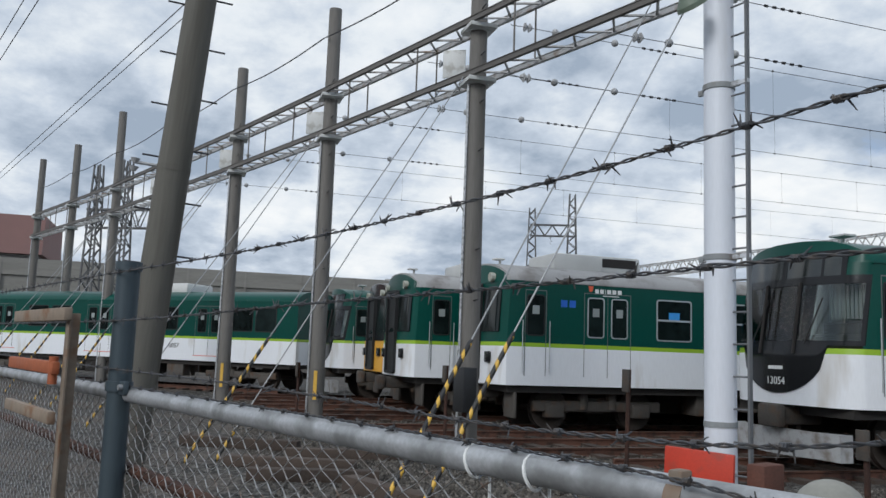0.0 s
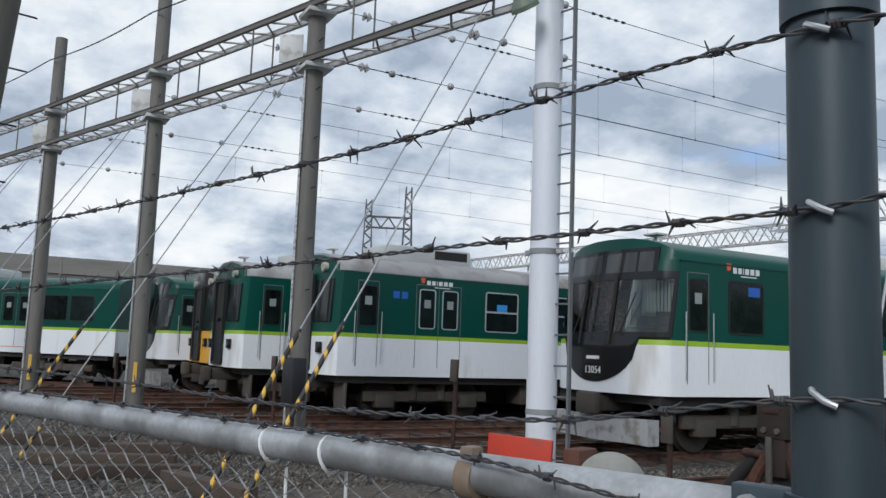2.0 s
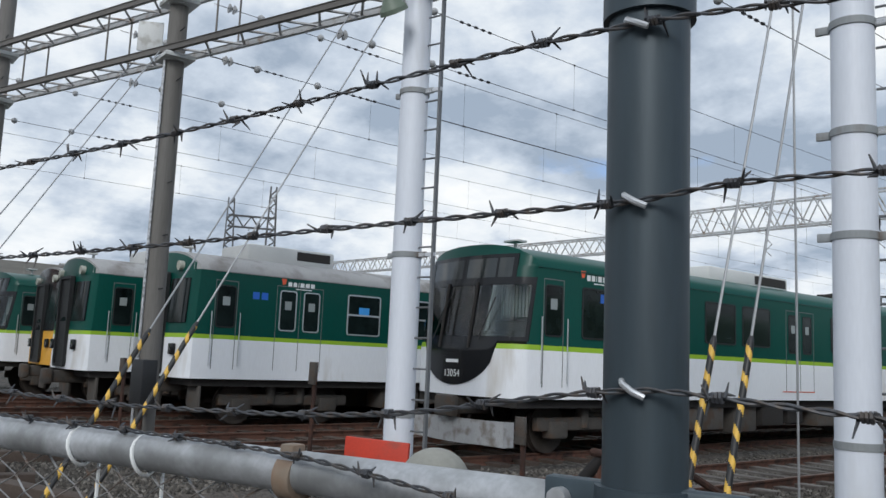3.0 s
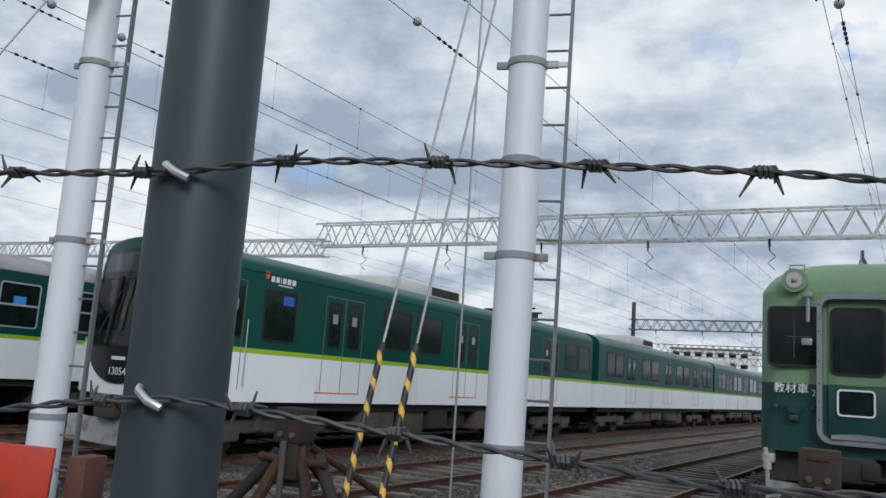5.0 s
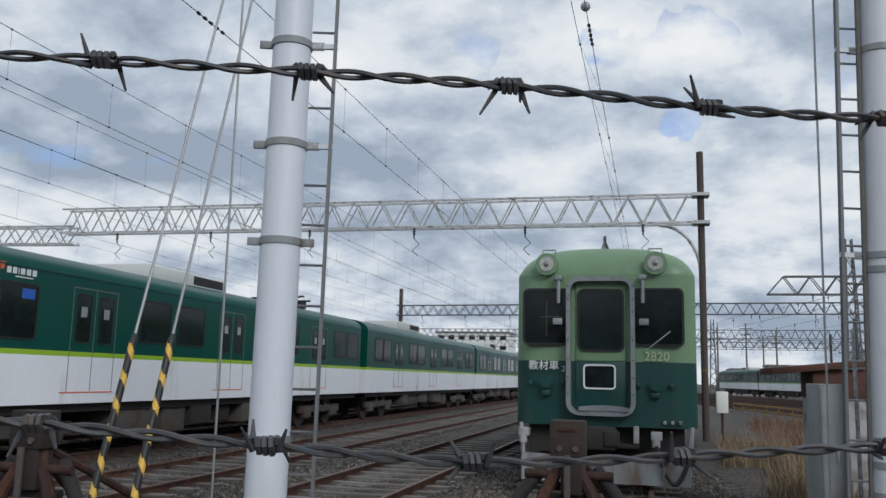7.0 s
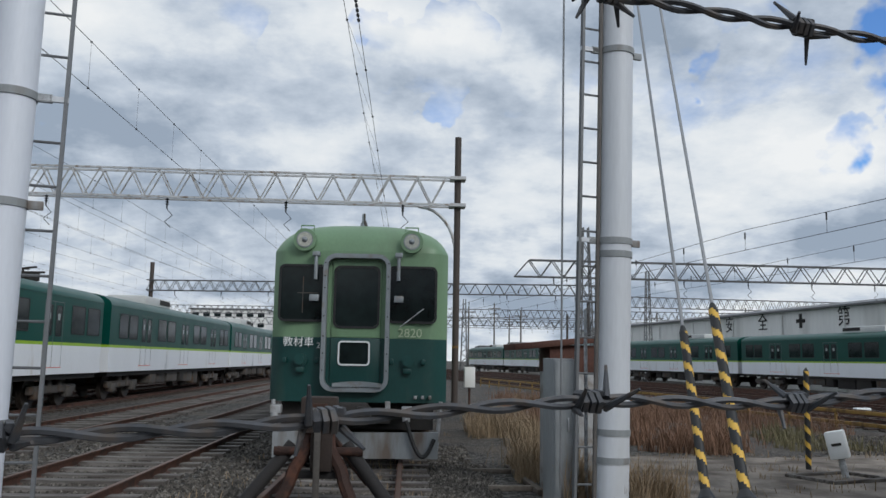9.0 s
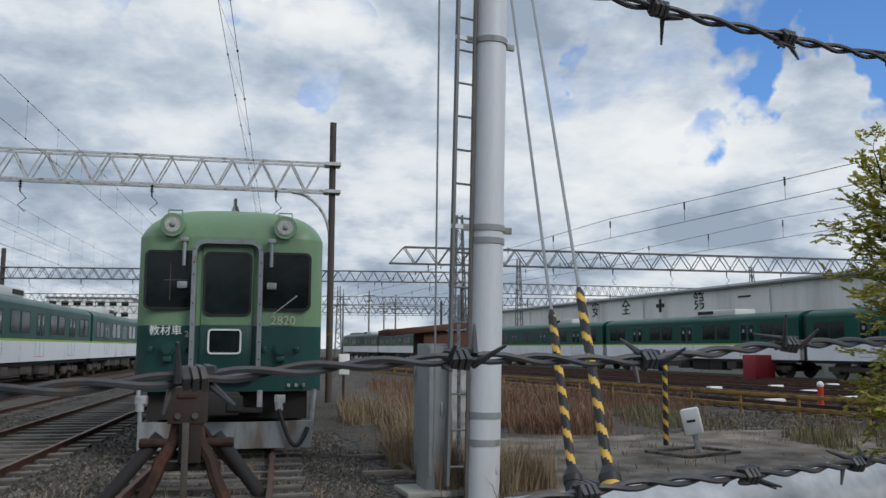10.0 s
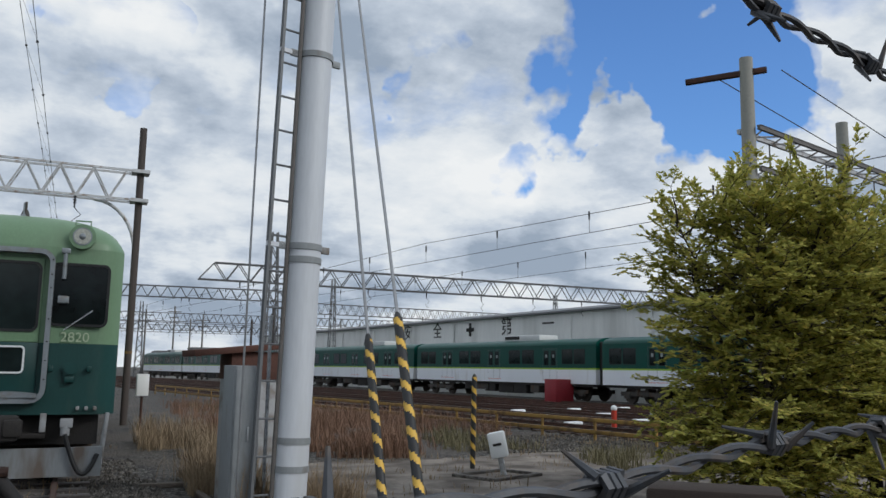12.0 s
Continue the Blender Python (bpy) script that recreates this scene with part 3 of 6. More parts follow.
# two weathered angle bars with a board, behind the far bay
stand = thing("board_stand", FM, "tan angle-iron post with boards and an orange fitting", "stand")
bm = bmesh.new(); box(bm, -2.55, -2.51, -0.10, -0.094, 0, 1.80); box(bm, -2.55, -2.544, -0.10, -0.06, 0, 1.80)
part("angle_post", bm, M["tan"], stand)
bm = bmesh.new(); box(bm, -3.2, -2.48, -0.125, -0.10, 1.775, 1.815, 0.004)
part("cross_board", bm, M["tan"], stand)
bm = bmesh.new(); box(bm, -3.2, -2.55, -0.13, -0.105, 1.61, 1.65, 0.006); rod(bm, (-2.58, -0.118, 1.665), (-2.58, -0.118, 1.58), 0.014, 10)
part("fitting", bm, M["orange_rust"], stand)
bm = bmesh.new(); box(bm, -3.2, -2.55, -0.13, -0.105, 1.46, 1.50, 0.006)
part("lower_board", bm, M["tan"], stand)
bm = bmesh.new()
rod(bm, (-7.0, 0.10, 1.33), (-1.6, 0.10, 1.33), 0.02, 8)
solid("brown_pipe", bm, M["rust"], "rust-brown pipe running behind the mesh", "pipe", FM)


def cap_post(s, off, top, r):
    t = thing("capped_post", pose(*fence_at(s, off)), "grey post with a domed cement cap beside the rail", "post")
    bm = bmesh.new()
    rod(bm, (0, 0, 0), (0, 0, top - r * 0.9), r * 0.93, 28)
    part("shaft", bm, M["dome"], t)
    bm = bmesh.new()
    bmesh.ops.create_uvsphere(bm, u_segments=32, v_segments=16, radius=r)
    for f in bm.faces:
        f.smooth = True
    for v in bm.verts:
        v.co.z = max(v.co.z, -r * 0.4) * 0.9 + top - r * 0.9
    part("cap", bm, M["dome"], t)


cap_post(-0.258, 0.13, 1.600, 0.037)
cap_post(0.66, 0.10, 1.578, 0.03)


def barbed(name, knots, first, pitch=0.1075, seed=1, tip=0.018):
    """A two-strand twisted wire through (s, off, z) knots, with four-point barbs."""
    rnd = random.Random(seed)
    w = thing(name, FM, "galvanised barbed wire, two twisted strands with four-point barbs", "barbed wire", "barbed wires on the fence")
    ss = [k[0] for k in knots]

    def at(s):
        i = max(0, min(len(knots) - 2, next((j for j in range(len(ss) - 1) if s <= ss[j + 1]), len(ss) - 2)))
        u = (s - ss[i]) / (ss[i + 1] - ss[i])
        k0, k1 = knots[max(0, i - 1)], knots[min(len(knots) - 1, i + 2)]
        a, b = knots[i], knots[i + 1]
        r = []
        for c in (1, 2):
            m0 = (b[c] - k0[c]) / (b[0] - k0[0]) * (b[0] - a[0])
            m1 = (k1[c] - a[c]) / (k1[0] - a[0]) * (b[0] - a[0])
            r.append((2*u**3-3*u*u+1)*a[c] + (u**3-2*u*u+u)*m0 + (-2*u**3+3*u*u)*b[c] + (u**3-u*u)*m1)
        return Vector((s, r[0], r[1]))
    for ph in (0, math.pi):
        bm = bmesh.new()
        pts, s = [], ss[0]
        while s < ss[-1]:
            a = s * math.tau / 0.052 + ph
            pts.append(at(s) + Vector((0, 0.0016 * math.cos(a), 0.0016 * math.sin(a))))
            s += 0.004 if -1.2 < s < 1.6 else 0.012
        tube(bm, pts, 0.00135, 6)
        part("strand", bm, M["barb"], w)
    k0 = math.ceil((ss[0] - first) / pitch)
    for k in range(k0, int((ss[-1] - first) / pitch) + 1):
        s = first + pitch * k + rnd.uniform(-.003, .003)
        c = at(s)
        bm = bmesh.new()
        n = 20
        tube(bm, [c + Vector((-0.0048 + 0.0096 * k / n, (0.0034 + 0.0006 * math.sin(k)) * math.cos(k * math.tau / 6), (0.0034 + 0.0006 * math.cos(2 * k)) * math.sin(k * math.tau / 6))) for k in range(n + 1)], 0.0017, 5)
        for e in (-1, 1):
            for q in (0, 1):
                a = rnd.uniform(0, math.tau)
                d = Vector((e * rnd.uniform(0.1, 0.6), math.cos(a), math.sin(a))).normalized()
                o = c + Vector((e * 0.006, 0.003 * math.cos(a + 1.6), 0.003 * math.sin(a + 1.6)))
                rod(bm, o, o + d * rnd.uniform(0.6, 1.0) * tip, 0.0016, 6, 0.0006)
        part("barb", bm, M["barb"], w)
    return w


barbed("barbed_wire", [(-7, 0.0, 1.93), (-2.43, 0.0, 1.927), (-1.6, 0.0, 1.924), (-1.09, 0.0, 1.930), (-0.65, 0.0, 1.943), (-0.46, 0.0, 1.951), (-0.36, 0.0, 1.958), (0, 0.0, 1.979), (0.24, 0.0, 1.965), (0.6, 0.0, 1.955), (1.2, 0.0, 1.96), (2.15, 0.0, 1.99), (4.3, 0.0, 1.98)], -0.368, 0.096, seed=3)
barbed("barbed_wire", [(-7, 0.0, 1.79), (-2.43, 0.0, 1.780), (-1.08, 0.0, 1.804), (-0.63, 0.0, 1.811), (-0.3, 0.0, 1.820), (-0.11, 0.0, 1.825), (0, 0.0, 1.828), (0.08, 0.0, 1.837), (0.28, 0.0, 1.838), (0.39, 0.0, 1.836), (0.50, 0.0, 1.830), (0.60, 0.0, 1.830), (0.78, 0.0, 1.836), (0.88, 0.0, 1.841), (2.15, 0.0, 1.86), (4.3, 0.0, 1.85)], 0.081, 0.1, seed=5)
barbed("barbed_wire", [(-7, 0.0, 1.64), (-2.43, 0.0, 1.637), (-1.55, 0.0, 1.637), (-1.06, 0.0, 1.633), (-0.745, 0.0, 1.626), (-0.54, 0.0, 1.627), (-0.25, 0.0, 1.640), (0, 0.0, 1.676), (0.1, 0.0, 1.672), (0.27, 0.0, 1.659), (0.38, 0.0, 1.653), (0.57, 0.0, 1.663), (0.66, 0.0, 1.662), (0.78, 0.0, 1.670), (1.4, 0.0, 1.68), (2.15, 0.0, 1.70), (4.3, 0.0, 1.69)], 0.269, 0.1, seed=8)
barbed("barbed_wire", [(-7, .05, 1.572), (-2.43, .05, 1.585), (-1.6, .05, 1.588), (-1.03, .05, 1.590), (-0.52, .045, 1.590), (-0.36, .03, 1.588), (-0.2, .01, 1.577), (0, -.002, 1.560), (0.3, .0, 1.58), (0.63, .0, 1.606), (0.74, .0, 1.606), (0.95, .02, 1.602), (2.15, .05, 1.595), (4.3, .05, 1.595)], 0.633, 0.1, seed=11, tip=0.013)
for z in (1.979, 1.828, 1.676):
    bm = bmesh.new()
    tube(bm, [(-0.010, 0.010, z + 0.008), (-0.006, 0.0, z + 0.005), (0.004, -0.005, z - 0.001), (0.013, -0.003, z - 0.005)], 0.0028, 8)
    solid("wire_clip", bm, M["alu"], "bright bent wire clip holding the barbed wire to the post", "clip", FM, "wire clips")


# ---- trains ----
HW = 1.39


def hull(bm, zb, zt, length, nose=0.0, slant=0.0, hw=HW, cols=14, back=True, round_corner=0.0, y0=0.0, opened=False):
    """A car-body slice: full width, from zb(x) to zt(x), with a front that bulges by nose and leans by slant."""
    xs = [hw * math.sin(math.pi / 2 * (2 * k / cols - 1)) for k in range(cols + 1)]

    def fy(x, z):
        u = abs(x) / hw
        return y0 + nose * u * u + round_corner * max(0, (u - 0.8) / 0.2) ** 2 + slant * max(0.0, z - 1.9)
    lo = [[bm.verts.new((x, fy(x, zb(x)), zb(x))) for x in xs], [bm.verts.new((x, y0 + length, zb(x))) for x in xs]]
    hi = [[bm.verts.new((x, fy(x, zt(x)), zt(x) + 1e-4)) for x in xs], [bm.verts.new((x, y0 + length, zt(x) + 1e-4)) for x in xs]]
    for k in range(cols):
        if not opened or k in (0, cols - 1):
            bm.faces.new((lo[0][k], lo[0][k + 1], hi[0][k + 1], hi[0][k])).smooth = True
        bm.faces.new((lo[1][k], hi[1][k], hi[1][k + 1], lo[1][k + 1]))
        bm.faces.new((hi[0][k], hi[0][k + 1], hi[1][k + 1], hi[1][k])).smooth = True
        bm.faces.new((lo[0][k], lo[1][k], lo[1][k + 1], lo[0][k + 1]))
    for k in (0, cols):
        bm.faces.new((lo[0][k], hi[0][k], hi[1][k], lo[1][k]))


def roof_arc(z0, rise, hw=HW):
    return lambda x: z0 + rise * max(0.0, 1 - abs(x / hw) ** 2.6) ** 0.5


def flat(z):
    return lambda x: z


def side_m(side, y, z, hw=HW):
    return Matrix(((0, side, 0, side * hw), (1, 0, 0, y), (0, 0, 1, z), (0, 0, 0, 1)))


def side_window(car, side, y0, y1, z0, z1, frame="rubber", bar=0.03, split=False, hw=HW, hint=None):
    m = side_m(side, (y0 + y1) / 2, (z0 + z1) / 2, hw)
    bm = bmesh.new(); ring_frame(bm, y1 - y0 + 2 * bar, z1 - z0 + 2 * bar, 0.07, bar, 0.014, m)
    w = part("window", bm, M[frame], car)
    bm = bmesh.new(); prism(bm, round_rect(y1 - y0 - 0.004, z1 - z0 - 0.004, 0.045), 0.006, m)
    part("pane", bm, M["glass"], w, "dark window glass")
    if split:
        bm = bmesh.new(); box(bm, -(y1 - y0) / 2, (y1 - y0) / 2, 0.007, 0.016, -0.02, 0.02, 0, m)
        part("bar", bm, M[frame], w)
    if hint:
        bm = bmesh.new(); box(bm, *hint[1:3], 0.008, 0.010, *hint[3:5], 0, m)
        part("sticker", bm, M[hint[0]], w)
    return w


def side_door(car, side, y0, y1, top=3.1, low=1.3, leaves=2, sill=True, hw=HW):
    m = side_m(side, (y0 + y1) / 2, 0, hw)
    w = y1 - y0
    bm = bmesh.new()
    for a in (-w / 2, w / 2 - 0.02):
        box(bm, a + 0.004, a + 0.016, 0.0, 0.006, low, top, 0, m)
    box(bm, -w / 2 + 0.016, w / 2 - 0.016, 0.0, 0.006, top - 0.016, top, 0, m)
    if leaves == 2:
        box(bm, -0.006, 0.006, 0, 0.006, low, top - 0.016, 0, m)
    d = part("door", bm, M["seam"], car)
    for k in range(leaves):
        c = 0 if leaves == 1 else (-w / 4 if k == 0 else w / 4)
        ww = 0.36 if leaves == 2 else 0.38
        mm = m @ Matrix.Translation((c, 0, 2.57))
        bm = bmesh.new(); ring_frame(bm, ww + 0.05, 0.87, 0.07, 0.025, 0.012, mm)
        wn = part("door_window", bm, M["alu" if leaves == 2 and not sill else "rubber"], d)
        bm = bmesh.new(); prism(bm, round_rect(ww - 0.004, 0.816, 0.05), 0.006, mm)
        pane = part("pane", bm, M["glass"], d, "dark door glass")
        bm = bmesh.new(); box(bm, -0.08, 0.08, 0.0065, 0.008, 0.02, 0.20, 0, mm)
        part("notice", bm, M["reflection_notice"], d, "pale paper notice")
    if sill:
        bm = bmesh.new(); box(bm, -w / 2 - 0.15, w / 2 + 0.02, 0.0, 0.006, low - 0.022, low - 0.002, 0, m)
        part("sill", bm, M["orange"], d, "orange door sill line")
    if leaves == 1:
        for a in (-w / 2 - 0.06, w / 2 + 0.06):
            bm = bmesh.new()
            rod(bm, m @ Vector((a, 0.045, 1.36)), m @ Vector((a, 0.045, 2.45)), 0.011, 8)
            part("grab_rail", bm, M["alu"], d, "slim bright grab rail")
    return d


def maker_mark(car, side, y, z, hw=HW):
    """The maker's mark: plain shapes, no letters."""
    m = side_m(side, y, z, hw)
    bm = bmesh.new()
    x = -0.34
    for w in (0.125, 0.12, 0.05, 0.13, 0.13, 0.13):
        box(bm, x, x + w - 0.035, 0, 0.004, -0.05, 0.05, 0, m)
        part("mark", bm, M["text_white"], car, "white block mark")
        bm = bmesh.new()
        x += w
    box(bm, -0.15, 0.24, 0, 0.004, -0.10, -0.08, 0, m)
    part("mark_line", bm, M["text_white"], car, "thin white line of the mark")
    bm = bmesh.new(); prism(bm, [(-0.50, 0.11), (-0.38, 0.11), (-0.40, 0.0), (-0.47, -0.02)], 0.004, m)
    part("mark_corner", bm, M["orange"], car, "red corner of the mark")


def bogie(car, y):
    bm = bmesh.new()
    for sx in (-1.0, 1.0):
        box(bm, sx - 0.07, sx + 0.07, y - 1.55, y + 1.55, 0.55, 0.78, 0.03)
        for dy in (-1.05, 1.05):
            box(bm, sx - 0.12, sx + 0.12, y + dy - 0.22, y + dy + 0.22, 0.42, 0.72, 0.04)
        for dy in (-0.35, 0.35):
            rod(bm, (sx, y + dy, 0.6), (sx, y + dy, 1.0), 0.12, 12)
    box(bm, -0.95, 0.95, y - 0.25, y + 0.25, 0.5, 0.85, 0.04)
    b = part("bogie", bm, M["undergrey"], car, "dirty grey bogie frame")
    for dy in (-1.05, 1.05):
        bm = bmesh.new()
        rod(bm, (-0.9, y + dy, 0.55), (0.9, y + dy, 0.55), 0.07, 12)
        for sx in (-0.745, 0.745):
            rod(bm, (sx - 0.065, y + dy, 0.58), (sx + 0.065, y + dy, 0.58), 0.43, 28)
            rod(bm, (sx * 0.93 - 0.02, y + dy, 0.58), (sx * 0.93 + 0.02, y + dy, 0.58), 0.455, 28)
        part("wheelset", bm, M["wheel"], b)


def underframe(car, length, seed, hw=HW):
    rnd = random.Random(seed)
    bm = bmesh.new()
    box(bm, -hw + 0.12, hw - 0.12, 0.3, length - 0.1, 0.95, 1.09)
    part("underframe", bm, M["under"], car)
    y = 5.0
    while y < length - 6.0:
        w = rnd.uniform(0.6, 1.7)
        for side in (-1, 1):
            bm = bmesh.new()
            x0, x1 = sorted((side * 0.55, side * rnd.uniform(1.15, 1.28)))
            box(bm, x0, x1, y, y + w, rnd.uniform(0.38, 0.6), 0.96, 0.025)
            part("equipment_box", bm, M[rnd.choice(("under", "undergrey", "undergrey"))], car)
        y += w + rnd.uniform(0.1, 0.5)
    bogie(car, 2.55); bogie(car, length - 2.55)


def roof_unit(car, y0, y1, top, hw=0.75):
    bm = bmesh.new(); box(bm, -hw, hw, y0, y1, 3.6, top, 0.06)
    u = part("air_conditioner", bm, M["unit"], car, "grey rooftop air-conditioning unit")
    for side in (-1, 1):
        bm = bmesh.new()
        x0, x1 = sorted((side * hw, side * (hw + 0.006)))
        box(bm, x0, x1, y0 + 0.55 * (y1 - y0), y1 - 0.12, top - 0.26, top - 0.06)
        part("grille", bm, M["under"], u, "dark grille")


def body(car, length, nose=0.0, slant=0.0, roof="green", corner=0.0, lower="white", stripe="lime", upper="green", split=(1.90, 1.985), hw=HW, opened=False):
    def slab(name, z0, z1, m):
        bm = bmesh.new(); hull(bm, flat(z0), flat(z1), length, nose, slant, hw, round_corner=corner, opened=opened and name == "upper_body")
        part(name, bm, M[m], car)
    slab("lower_body", 1.1, split[0], lower)
    slab("stripe", split[0], split[1], stripe)
    slab("upper_body", split[1], 3.28, upper)
    bm = bmesh.new(); hull(bm, flat(3.28), roof_arc(3.28, 0.42, hw), length, nose, slant, hw, round_corner=corner)
    part("roof", bm, M[roof], car)
    bm = bmesh.new()
    for side in (-1, 1):
        box(bm, side * hw - 0.012, side * hw + 0.012, 0.6, length, 3.27, 3.29)
    part("gutter", bm, M[roof], car)


def middle_car(seed, group):
    """A coach with three doors a side and no cab."""
    car = thing("train_car", I4, "green and white commuter train car with a lime stripe", "train car", group)
    body(car, 18.4)
    for side in (-1, 1):
        for y0 in (3.2, 8.6, 13.9):
            side_door(car, side, y0, y0 + 1.25)
        for y0 in (0.9, 1.9, 5.3, 6.6, 10.7, 12.0, 16.0, 17.0):
            side_window(car, side, y0, y0 + (0.85 if y0 in (0.9, 1.9, 16.0, 17.0) else 1.05), 2.23, 3.03)
    underframe(car, 18.4, seed)
    roof_unit(car, 5.5, 9.0, 4.0)
    for y in (-0.25,):
        bm = bmesh.new(); box(bm, -1.1, 1.1, y - 0.2, 0.02, 1.05, 3.45, 0.05)
        part("gangway", bm, M["under"], car, "dark gangway bellows")
    return car


def train_at(x, y, yaw=YAW):
    return pose(x, y, 0, 0, 0, yaw)


def along(m, d):
    return m @ Matrix.Translation((0, d, 0))


def skirt(car, z0, z1, y0, mat_name, nose):
    """A bowed plate below the buffer beam."""
    bm = bmesh.new()
    hull(bm, flat(z0), flat(z1), 0.12, nose, 0, 1.2, y0=y0)
    part("skirt", bm, M[mat_name], car, "pale grey front skirt plate")


def coupler(car, y=0.0):
    bm = bmesh.new()
    box(bm, -0.16, 0.16, y - 0.35, y + 0.5, 0.78, 1.06, 0.04)
    box(bm, -0.24, 0.24, y - 0.45, y - 0.28, 0.74, 1.1, 0.05)
    part("coupler", bm, M["undergrey"], car)


def front_patch(bm, x0, x1, zlo, zhi, nose, slant, corner, lift, cols=16, rows=14, hw=HW):
    """A sheet that follows a car front, between zlo(x) and zhi(x)."""
    def fy(x, z):
        u = abs(x) / hw
        return nose * u * u + corner * max(0, (u - 0.8) / 0.2) ** 2 + slant * max(0.0, z - 1.9) - lift
    grid = []
    for i in range(cols + 1):
        x = x0 + (x1 - x0) * i / cols
        a, b = zlo(x), zhi(x)
        grid.append([bm.verts.new((x, fy(x, a + (b - a) * j / rows), a + (b - a) * j / rows)) for j in range(rows + 1)])
    faces = []
    for i in range(cols):
        for j in range(rows):
            f = bm.faces.new((grid[i][j], grid[i + 1][j], grid[i + 1][j + 1], grid[i][j + 1]))
            f.smooth = True
            faces.append(f)
    r = bmesh.ops.extrude_face_region(bm, geom=faces)
    bmesh.ops.translate(bm, vec=(0, lift - 0.001, 0), verts=[v for v in r["geom"] if isinstance(v, bmesh.types.BMVert)])


def modern_lead(group, number=None, m=I4):
    """Lead car with a black wrap-round mask that ends in a round chin."""
    car = thing("lead_train_car", m, "green and white lead train car with a black face", "train car", group)
    nose, slant, corner = 0.28, 0.16, 0.16
    body(car, 18.2, nose, slant, "green", corner, opened=True)
    bm = bmesh.new()
    front_patch(bm, -0.95, 0.95, lambda x: 2.02 - 0.75 * max(0, 1 - (x / 0.95) ** 2) ** 0.5, flat(2.03), nose, slant, corner, 0.02)
    mask = part("face_mask", bm, M["black"], car, "glossy black face mask")
    for x0, x1, z0, z1 in ((-1.375, 1.375, 2.03, 2.10), (-1.375, 1.375, 2.97, 3.10), (-1.375, -1.34, 2.10, 2.97), (1.34, 1.375, 2.10, 2.97), (-0.42, -0.33, 2.10, 2.97), (0.33, 0.42, 2.10, 2.97), (-1.12, 1.12, 3.44, 3.50), (-1.12, -1.04, 3.10, 3.44), (1.04, 1.12, 3.10, 3.44), (-0.05, 0.05, 3.10, 3.44), (0.72, 0.76, 3.10, 3.44)):
        bm = bmesh.new(); front_patch(bm, x0, x1, flat(z0), flat(z1), nose, slant, corner, 0.02, 24 if x1 - x0 > 1 else 3, 4)
        part("screen_frame", bm, M["black"], mask)
    for x0, x1 in ((-1.375, -1.12), (1.12, 1.375)):
        bm = bmesh.new(); front_patch(bm, x0, x1, flat(3.10), flat(3.29), nose, slant, corner, 0.012, 6, 3)
        part("brow_corner", bm, M["green"], car)
    for x0, x1, z0, z1 in ((-1.34, -0.42, 2.10, 2.97), (-0.33, 0.33, 2.10, 2.97), (0.42, 1.34, 2.10, 2.97)):
        bm = bmesh.new(); front_patch(bm, x0, x1, flat(z0), flat(z1), nose, slant, corner, 0.012, 10, 4)
        part("windscreen", bm, M["clear"], mask, "clear windscreen glass").visible_shadow = False
    for x0, x1 in ((-1.04, -0.05), (0.05, 0.72), (0.76, 1.04)):
        bm = bmesh.new(); front_patch(bm, x0, x1, flat(3.10), flat(3.44), nose, slant, corner, 0.014, 8, 3)
        part("header_glass", bm, M["windscreen"], mask, "dark header glass")
    # the cab behind the glass
    bm = bmesh.new(); box(bm, -1.30, 1.30, 0.62, 1.0, 1.99, 2.22, 0.03); box(bm, 0.25, 1.15, 0.70, 0.95, 2.22, 2.40, 0.03)
    part("driving_desk", bm, M["rubber"], car, "black driving desk")
    bm = bmesh.new(); box(bm, -1.33, -0.34, 1.70, 1.74, 1.99, 3.27); box(bm, 0.34, 1.33, 1.70, 1.74, 1.99, 2.35); box(bm, 0.34, 1.33, 1.70, 1.74, 3.0, 3.27); box(bm, 0.34, 0.52, 1.70, 1.74, 2.35, 3.0); box(bm, 0.92, 1.02, 1.70, 1.74, 2.35, 3.0)
    part("cab_partition", bm, M["cabwall"], car, "grey cab partition with windows")
    bm = bmesh.new(); box(bm, 0.45, 0.95, 1.25, 1.36, 2.15, 2.75, 0.05)
    part("driver_seat", bm, M["rubber"], car)
    for x in (-0.9, -0.55, 0.2, 1.1):
        bm = bmesh.new(); rod(bm, (x, 1.62, 2.0), (x, 1.62, 3.2), 0.016, 8)
        part("hand_rail", bm, M["alu"], car)
    # pale slats stand in for whitish upright reflections in the right-hand screen
    bm = bmesh.new()
    for k in range(9):
        box(bm, 0.62 + 0.07 * k, 0.66 + 0.07 * k, 0.52 + 0.012 * k, 0.54 + 0.012 * k, 2.45, 2.96)
    part("cab_blind", bm, M["reflection_notice"], car, "pale upright slats in place of windscreen reflections")
    for x in (-0.38, 0.38):
        bm = bmesh.new(); front_patch(bm, x - 0.018, x + 0.018, flat(1.9), flat(3.02), nose, slant, corner, 0.05, 1, 4)
        part("pillar", bm, M["under"], mask)
    for x in (-0.6, 0.6):
        bm = bmesh.new(); rod(bm, (x, nose * 0.19 - 0.04, 2.05), (x + 0.3, nose * 0.3 + 0.03, 2.75), 0.012, 5)
        part("wiper", bm, M["rubber"], mask)
    if number:
        o = lettering(number, 0.17, M["text_white"], Matrix.Translation((0, -0.026, 1.46)) @ UPRIGHT, "fleet_number", car, 0.002)
        bm = bmesh.new(); box(bm, -0.16, 0.16, -0.026, -0.02, 1.645, 1.70)
        part("mark", bm, M["text_white"], car, "white block mark")
    side_door(car, 1, 0.74, 1.24, leaves=1, sill=False)
